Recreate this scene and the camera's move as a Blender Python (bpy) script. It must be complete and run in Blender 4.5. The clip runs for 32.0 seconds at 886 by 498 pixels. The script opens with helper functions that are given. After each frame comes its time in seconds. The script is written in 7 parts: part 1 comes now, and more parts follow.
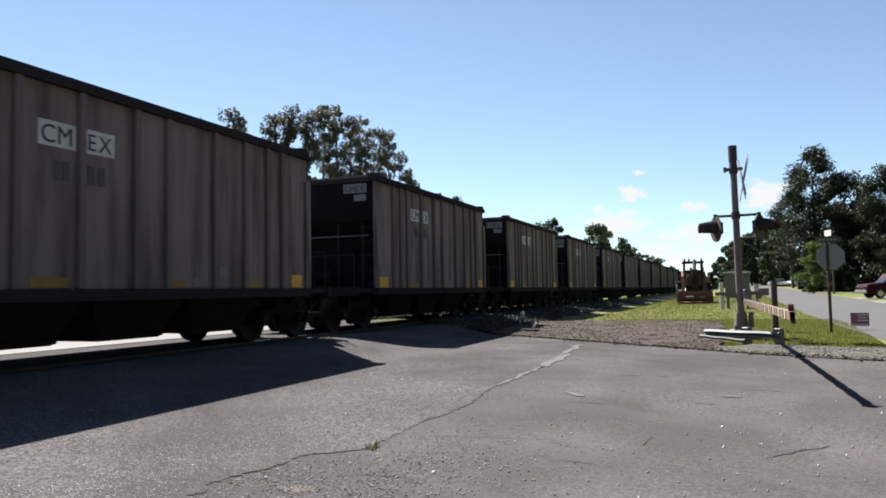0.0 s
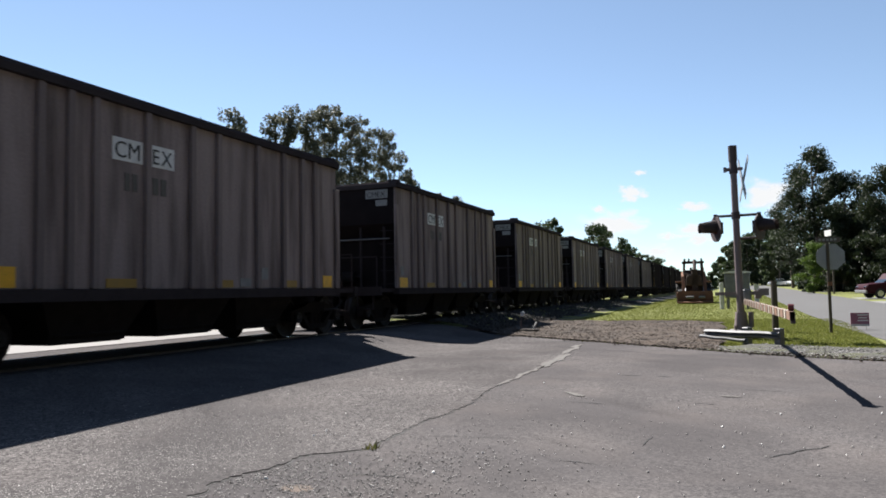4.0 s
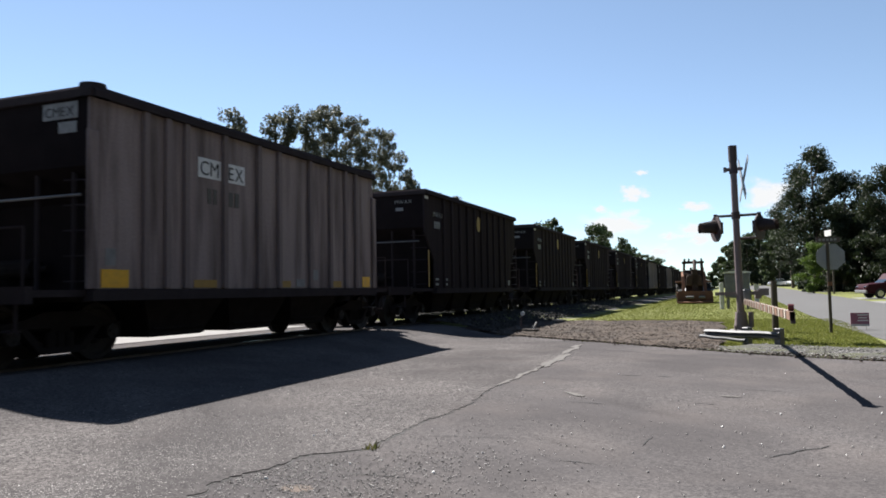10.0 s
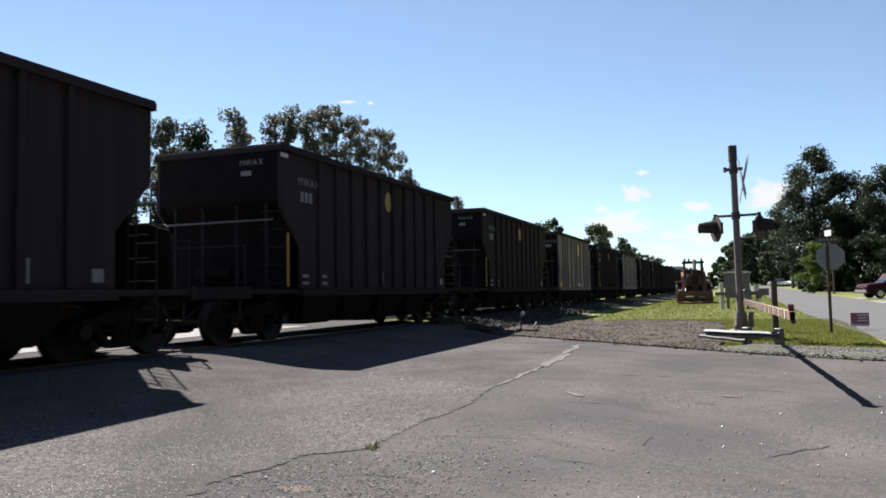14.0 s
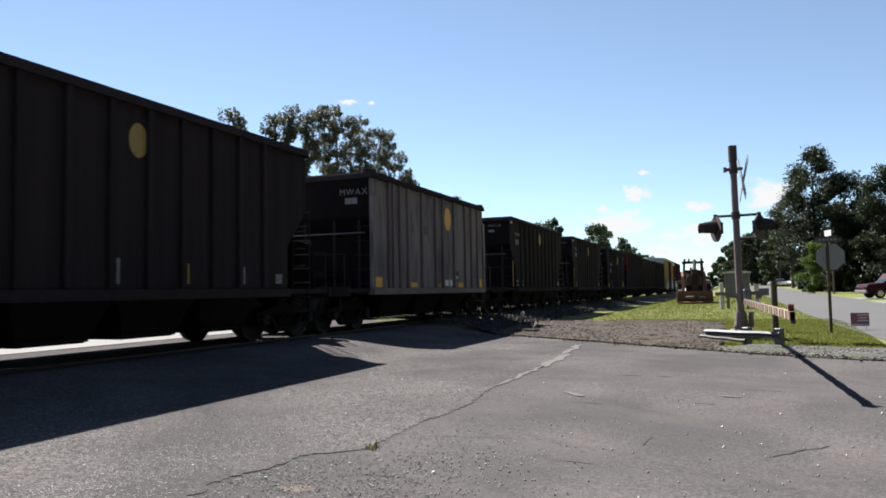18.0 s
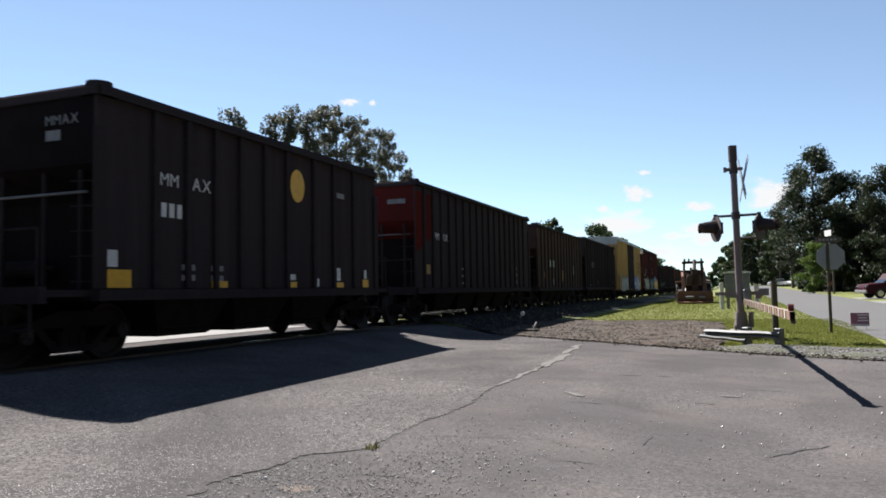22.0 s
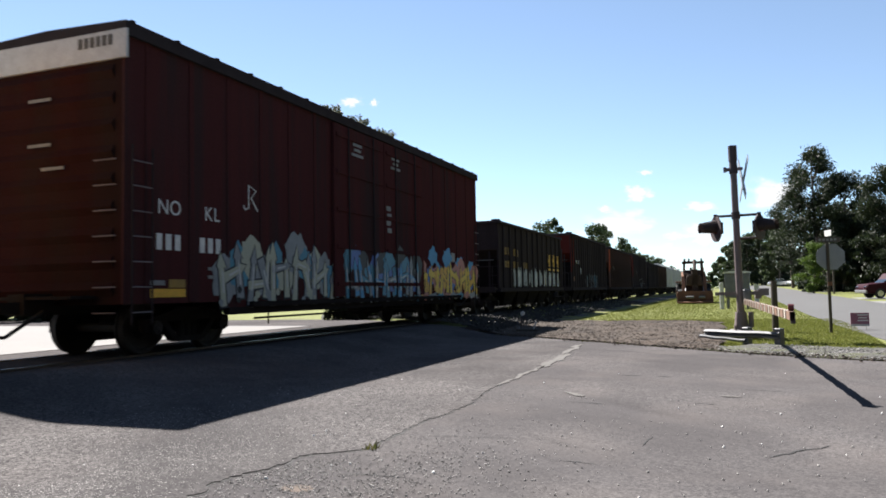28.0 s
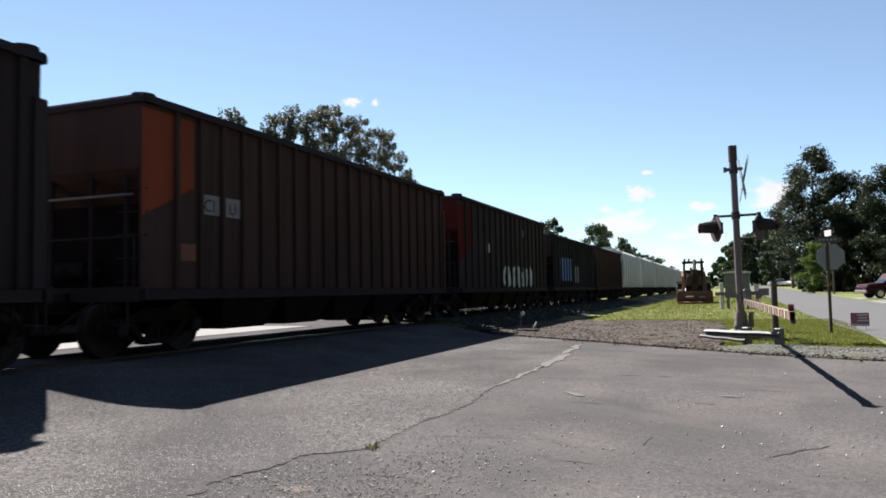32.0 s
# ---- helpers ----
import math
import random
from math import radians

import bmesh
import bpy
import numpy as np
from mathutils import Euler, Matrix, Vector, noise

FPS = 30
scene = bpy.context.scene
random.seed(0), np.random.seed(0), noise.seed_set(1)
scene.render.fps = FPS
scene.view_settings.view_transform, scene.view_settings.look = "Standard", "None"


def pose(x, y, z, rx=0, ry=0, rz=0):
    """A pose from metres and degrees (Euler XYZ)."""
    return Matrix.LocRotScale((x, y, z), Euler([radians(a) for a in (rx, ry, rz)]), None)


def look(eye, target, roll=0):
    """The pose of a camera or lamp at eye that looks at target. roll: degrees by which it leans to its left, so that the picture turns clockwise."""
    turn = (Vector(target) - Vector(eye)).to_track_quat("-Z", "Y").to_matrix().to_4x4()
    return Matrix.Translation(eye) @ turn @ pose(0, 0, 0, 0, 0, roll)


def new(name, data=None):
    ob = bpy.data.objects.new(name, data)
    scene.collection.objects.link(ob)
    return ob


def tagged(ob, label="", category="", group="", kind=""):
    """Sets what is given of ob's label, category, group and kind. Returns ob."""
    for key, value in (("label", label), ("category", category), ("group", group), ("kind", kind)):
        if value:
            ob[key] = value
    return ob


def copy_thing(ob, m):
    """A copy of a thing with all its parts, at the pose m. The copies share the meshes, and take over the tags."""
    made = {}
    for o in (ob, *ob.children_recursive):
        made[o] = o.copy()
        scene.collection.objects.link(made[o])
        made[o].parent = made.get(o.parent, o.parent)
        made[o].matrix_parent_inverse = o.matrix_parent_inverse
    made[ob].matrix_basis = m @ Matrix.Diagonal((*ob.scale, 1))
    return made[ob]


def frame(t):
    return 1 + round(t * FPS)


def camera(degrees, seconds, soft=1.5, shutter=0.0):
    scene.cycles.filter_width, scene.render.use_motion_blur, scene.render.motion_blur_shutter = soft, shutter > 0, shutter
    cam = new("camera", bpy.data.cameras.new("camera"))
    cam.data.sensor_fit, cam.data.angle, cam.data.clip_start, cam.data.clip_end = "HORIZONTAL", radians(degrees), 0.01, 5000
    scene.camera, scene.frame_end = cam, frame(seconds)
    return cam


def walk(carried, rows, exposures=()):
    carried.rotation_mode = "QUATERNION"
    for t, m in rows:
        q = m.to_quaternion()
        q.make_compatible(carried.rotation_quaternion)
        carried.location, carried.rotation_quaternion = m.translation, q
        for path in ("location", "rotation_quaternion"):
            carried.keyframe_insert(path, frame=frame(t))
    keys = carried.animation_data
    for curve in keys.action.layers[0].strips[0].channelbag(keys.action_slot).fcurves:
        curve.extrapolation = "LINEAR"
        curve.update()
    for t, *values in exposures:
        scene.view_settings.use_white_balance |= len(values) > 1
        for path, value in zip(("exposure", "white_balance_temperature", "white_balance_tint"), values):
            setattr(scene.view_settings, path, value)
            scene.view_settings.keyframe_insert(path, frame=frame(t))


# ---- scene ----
CLIP = 32.0
cam = camera(61.61, CLIP, soft=1.75, shutter=0.12)
EYE = Vector((0.0, 0.0, 0.984))
YAW, PITCH = radians(20.99), radians(3.307)
AIM = EYE + Vector((-math.sin(YAW) * math.cos(PITCH), math.cos(YAW) * math.cos(PITCH), math.sin(PITCH))) * 10
VIEW = look(EYE, AIM, -1.055)

# plan: y runs along the track away from the eye, x to the right, z = 0 at the rail tops
TRACK_X = -10.39          # centre of the track
SPEED = 12.47             # metres per second towards -y

# the clip's camera brightens a little while the large dark boxcars fill the picture
walk(cam, [(0.0, VIEW), (CLIP, VIEW)], exposures=((0.0, 1.65), (22.0, 1.65), (24.0, 1.71), (26.0, 1.81), (28.0, 1.83), (29.0, 1.78), (31.0, 1.71), (CLIP, 1.69)))

# ---- world, sun, exposure ----
SUN_WAY = Vector((-0.715, 0.612, 1.0)).normalized()      # towards the sun
world = bpy.data.worlds.new("sky")
world.use_nodes = True
scene.world = world
wn = world.node_tree.nodes
sky = wn.new("ShaderNodeTexSky")
sky.sky_type = 'NISHITA'
sky.sun_disc = False
sky.sun_elevation = math.asin(SUN_WAY.z)
sky.sun_rotation = math.atan2(SUN_WAY.x, SUN_WAY.y)
sky.air_density, sky.dust_density, sky.ozone_density = 0.8, 0.0, 3.0
wn["Background"].inputs["Strength"].default_value = 0.0485
gain = wn.new("ShaderNodeMix")
gain.data_type, gain.blend_type = 'RGBA', 'MULTIPLY'
gain.inputs[0].default_value, gain.inputs[7].default_value = 1.0, (0.91, 1.0, 1.03, 1)
soft = wn.new("ShaderNodeHueSaturation")
soft.inputs["Saturation"].default_value = 0.80
world.node_tree.links.new(sky.outputs[0], soft.inputs["Color"])
world.node_tree.links.new(soft.outputs[0], gain.inputs[6])
world.node_tree.links.new(gain.outputs[2], wn["Background"].inputs["Color"])
sun = new("sun", bpy.data.lights.new("sun", 'SUN'))
sun.data.energy, sun.data.angle, sun.data.color = 5.0, radians(0.53), (1.0, 0.965, 0.925)
sun.matrix_world = look(SUN_WAY * 50, (0, 0, 0))


# ---- materials ----
def material(name, base, other=None, rough=0.7, metal=0.0, scale=3.0, stretch=(1, 1, 1), fine=40.0, bump=0.15,
             amount=0.6, vary=0.0, depth=0.01, spec=0.3, dirt=None, dirt_scale=0.6, dirt_edge=(0.5, 0.68)):
    """Two scales of noise between two colours, a third patchy dirt colour, fine relief, and a random value per object."""
    m = bpy.data.materials.new(name)
    m.use_nodes = True
    n, l = m.node_tree.nodes, m.node_tree.links
    b = n["Principled BSDF"]
    co = n.new("ShaderNodeTexCoord")
    mp = n.new("ShaderNodeMapping")
    mp.inputs["Scale"].default_value = stretch
    l.new(co.outputs["Object"], mp.inputs["Vector"])
    big = n.new("ShaderNodeTexNoise")
    big.inputs["Scale"].default_value, big.inputs["Detail"].default_value = scale, 6
    small = n.new("ShaderNodeTexNoise")
    small.inputs["Scale"].default_value, small.inputs["Detail"].default_value = fine, 3
    l.new(mp.outputs[0], big.inputs["Vector"])
    l.new(co.outputs["Object"], small.inputs["Vector"])
    ramp = n.new("ShaderNodeMapRange")
    ramp.inputs["From Min"].default_value, ramp.inputs["From Max"].default_value = 0.3, 0.7
    l.new(big.outputs["Fac"], ramp.inputs["Value"])
    mix = n.new("ShaderNodeMix")
    mix.data_type = 'RGBA'
    other = other or tuple(c * 0.6 for c in base)
    mix.inputs[6].default_value, mix.inputs[7].default_value = (*base, 1), (*other, 1)
    mul = n.new("ShaderNodeMath")
    mul.operation = 'MULTIPLY'
    mul.inputs[1].default_value = amount
    l.new(ramp.outputs[0], mul.inputs[0])
    l.new(mul.outputs[0], mix.inputs[0])
    out = mix.outputs[2]
    if dirt:
        patch = n.new("ShaderNodeTexNoise")
        patch.inputs["Scale"].default_value, patch.inputs["Detail"].default_value = dirt_scale, 8
        l.new(mp.outputs[0], patch.inputs["Vector"])
        edge = n.new("ShaderNodeMapRange")
        edge.inputs["From Min"].default_value, edge.inputs["From Max"].default_value = dirt_edge
        l.new(patch.outputs["Fac"], edge.inputs["Value"])
        mix2 = n.new("ShaderNodeMix")
        mix2.data_type = 'RGBA'
        l.new(edge.outputs[0], mix2.inputs[0])
        l.new(out, mix2.inputs[6])
        mix2.inputs[7].default_value = (*dirt, 1)
        out = mix2.outputs[2]
    grain = n.new("ShaderNodeMapRange")
    grain.inputs["To Min"].default_value, grain.inputs["To Max"].default_value = 0.78, 1.22
    l.new(small.outputs["Fac"], grain.inputs["Value"])
    hsv = n.new("ShaderNodeHueSaturation")
    l.new(out, hsv.inputs["Color"])
    if vary:
        info = n.new("ShaderNodeObjectInfo")
        rnd = n.new("ShaderNodeMapRange")
        rnd.inputs["To Min"].default_value, rnd.inputs["To Max"].default_value = 1 - vary, 1 + vary
        l.new(info.outputs["Random"], rnd.inputs["Value"])
        both = n.new("ShaderNodeMath")
        both.operation = 'MULTIPLY'
        l.new(rnd.outputs[0], both.inputs[0])
        l.new(grain.outputs[0], both.inputs[1])
        l.new(both.outputs[0], hsv.inputs["Value"])
    else:
        l.new(grain.outputs[0], hsv.inputs["Value"])
    l.new(hsv.outputs[0], b.inputs["Base Color"])
    b.inputs["Roughness"].default_value, b.inputs["Metallic"].default_value = rough, metal
    b.inputs["Specular IOR Level"].default_value = spec
    if bump:
        bp = n.new("ShaderNodeBump")
        bp.inputs["Strength"].default_value, bp.inputs["Distance"].default_value = bump, depth
        l.new(small.outputs["Fac"], bp.inputs["Height"])
        l.new(bp.outputs[0], b.inputs["Normal"])
    return m


def leaf_material(name, base, other):
    """Foliage: each leaf clump its own green, light passes through."""
    m = bpy.data.materials.new(name)
    m.use_nodes = True
    n, l = m.node_tree.nodes, m.node_tree.links
    geo = n.new("ShaderNodeNewGeometry")
    mix = n.new("ShaderNodeMix")
    mix.data_type = 'RGBA'
    mix.inputs[6].default_value, mix.inputs[7].default_value = (*base, 1), (*other, 1)
    l.new(geo.outputs["Random Per Island"], mix.inputs[0])
    b = n["Principled BSDF"]
    b.inputs["Roughness"].default_value = 0.6
    b.inputs["Specular IOR Level"].default_value = 0.25
    l.new(mix.outputs[2], b.inputs["Base Color"])
    tr = n.new("ShaderNodeBsdfTranslucent")
    l.new(mix.outputs[2], tr.inputs["Color"])
    add = n.new("ShaderNodeMixShader")
    add.inputs[0].default_value = 0.35
    l.new(b.outputs[0], add.inputs[1])
    l.new(tr.outputs[0], add.inputs[2])
    l.new(add.outputs[0], n["Material Output"].inputs["Surface"])
    return m


def chip_material(name, base, other):
    """Loose chips and stones, each its own shade."""
    m = leaf_material(name, base, other)
    n = m.node_tree.nodes
    m.node_tree.links.new(n["Principled BSDF"].outputs[0], n["Material Output"].inputs["Surface"])
    n["Principled BSDF"].inputs["Roughness"].default_value = 0.95
    return m


STREET_WAY = math.atan2(-0.84, 1.0)       # the crossing road's direction in plan


def asphalt(name, base, stone, scale, amount, wear):
    """Fine stones in dark binder, long wear streaks along the road, blotches, and patches where coarser stones lie bare."""
    m = material(name, base, tuple(c * 0.80 for c in base), rough=0.95, scale=0.55, fine=120, bump=0.45, depth=0.003, amount=0.4, spec=0.0,
                 dirt=wear, dirt_scale=0.9, dirt_edge=(0.46, 0.72))
    n, l = m.node_tree.nodes, m.node_tree.links
    hsv = next(x for x in n if x.type == 'HUE_SAT')
    b = n["Principled BSDF"]
    co = next(x for x in n if x.type == 'TEX_COORD')
    last = hsv.outputs[0]

    def mapped(source, lo, hi, a, e):
        mr = n.new("ShaderNodeMapRange")
        mr.inputs["From Min"].default_value, mr.inputs["From Max"].default_value = lo, hi
        mr.inputs["To Min"].default_value, mr.inputs["To Max"].default_value = a, e
        l.new(source, mr.inputs["Value"])
        return mr.outputs[0]

    def times(a, e):
        mu = n.new("ShaderNodeMath")
        mu.operation = 'MULTIPLY'
        l.new(a, mu.inputs[0])
        l.new(e, mu.inputs[1])
        return mu.outputs[0]

    def blend(fac, under_, colour):
        mx = n.new("ShaderNodeMix")
        mx.data_type = 'RGBA'
        l.new(fac, mx.inputs[0])
        l.new(under_, mx.inputs[6])
        mx.inputs[7].default_value = (*colour, 1)
        return mx.outputs[2]

    # streaks of wear along the road, at two widths
    for sc, long, lo, hi, amt, colour in ((1.6, 7.0, 0.50, 0.72, 0.55, tuple(c * 1.22 for c in base)), (3.4, 9.0, 0.56, 0.74, 0.5, tuple(c * 0.66 for c in base))):
        mp = n.new("ShaderNodeMapping")
        mp.vector_type = 'TEXTURE'
        mp.inputs["Rotation"].default_value = (0, 0, STREET_WAY)
        mp.inputs["Scale"].default_value = (long, 1, 1)
        l.new(co.outputs["Object"], mp.inputs["Vector"])
        tx = n.new("ShaderNodeTexNoise")
        tx.inputs["Scale"].default_value, tx.inputs["Detail"].default_value = sc, 5
        l.new(mp.outputs[0], tx.inputs["Vector"])
        last = blend(mapped(tx.outputs["Fac"], lo, hi, 0.0, amt), last, colour)
    # where the binder has worn off, the stones lie bare; elsewhere it is smooth
    bare = n.new("ShaderNodeTexNoise")
    bare.inputs["Scale"].default_value, bare.inputs["Detail"].default_value = 0.42, 5
    l.new(co.outputs["Object"], bare.inputs["Vector"])
    mask = mapped(bare.outputs["Fac"], 0.42, 0.62, 0.28, 1.0)
    for sc, am in ((scale, amount), (scale * 0.45, amount * 0.6)):
        vor = n.new("ShaderNodeTexVoronoi")
        vor.inputs["Scale"].default_value = sc
        l.new(co.outputs["Object"], vor.inputs["Vector"])
        pick = n.new("ShaderNodeSeparateColor")
        l.new(vor.outputs["Color"], pick.inputs[0])
        last = blend(times(mapped(pick.outputs[0], 0.35, 1.0, 0.0, am), mask), last, stone)
        last = blend(times(mapped(pick.outputs[1], 0.0, 0.25, 0.8 * am, 0.0), mask), last, tuple(c * 0.35 for c in base))
    l.new(last, b.inputs["Base Color"])
    return m


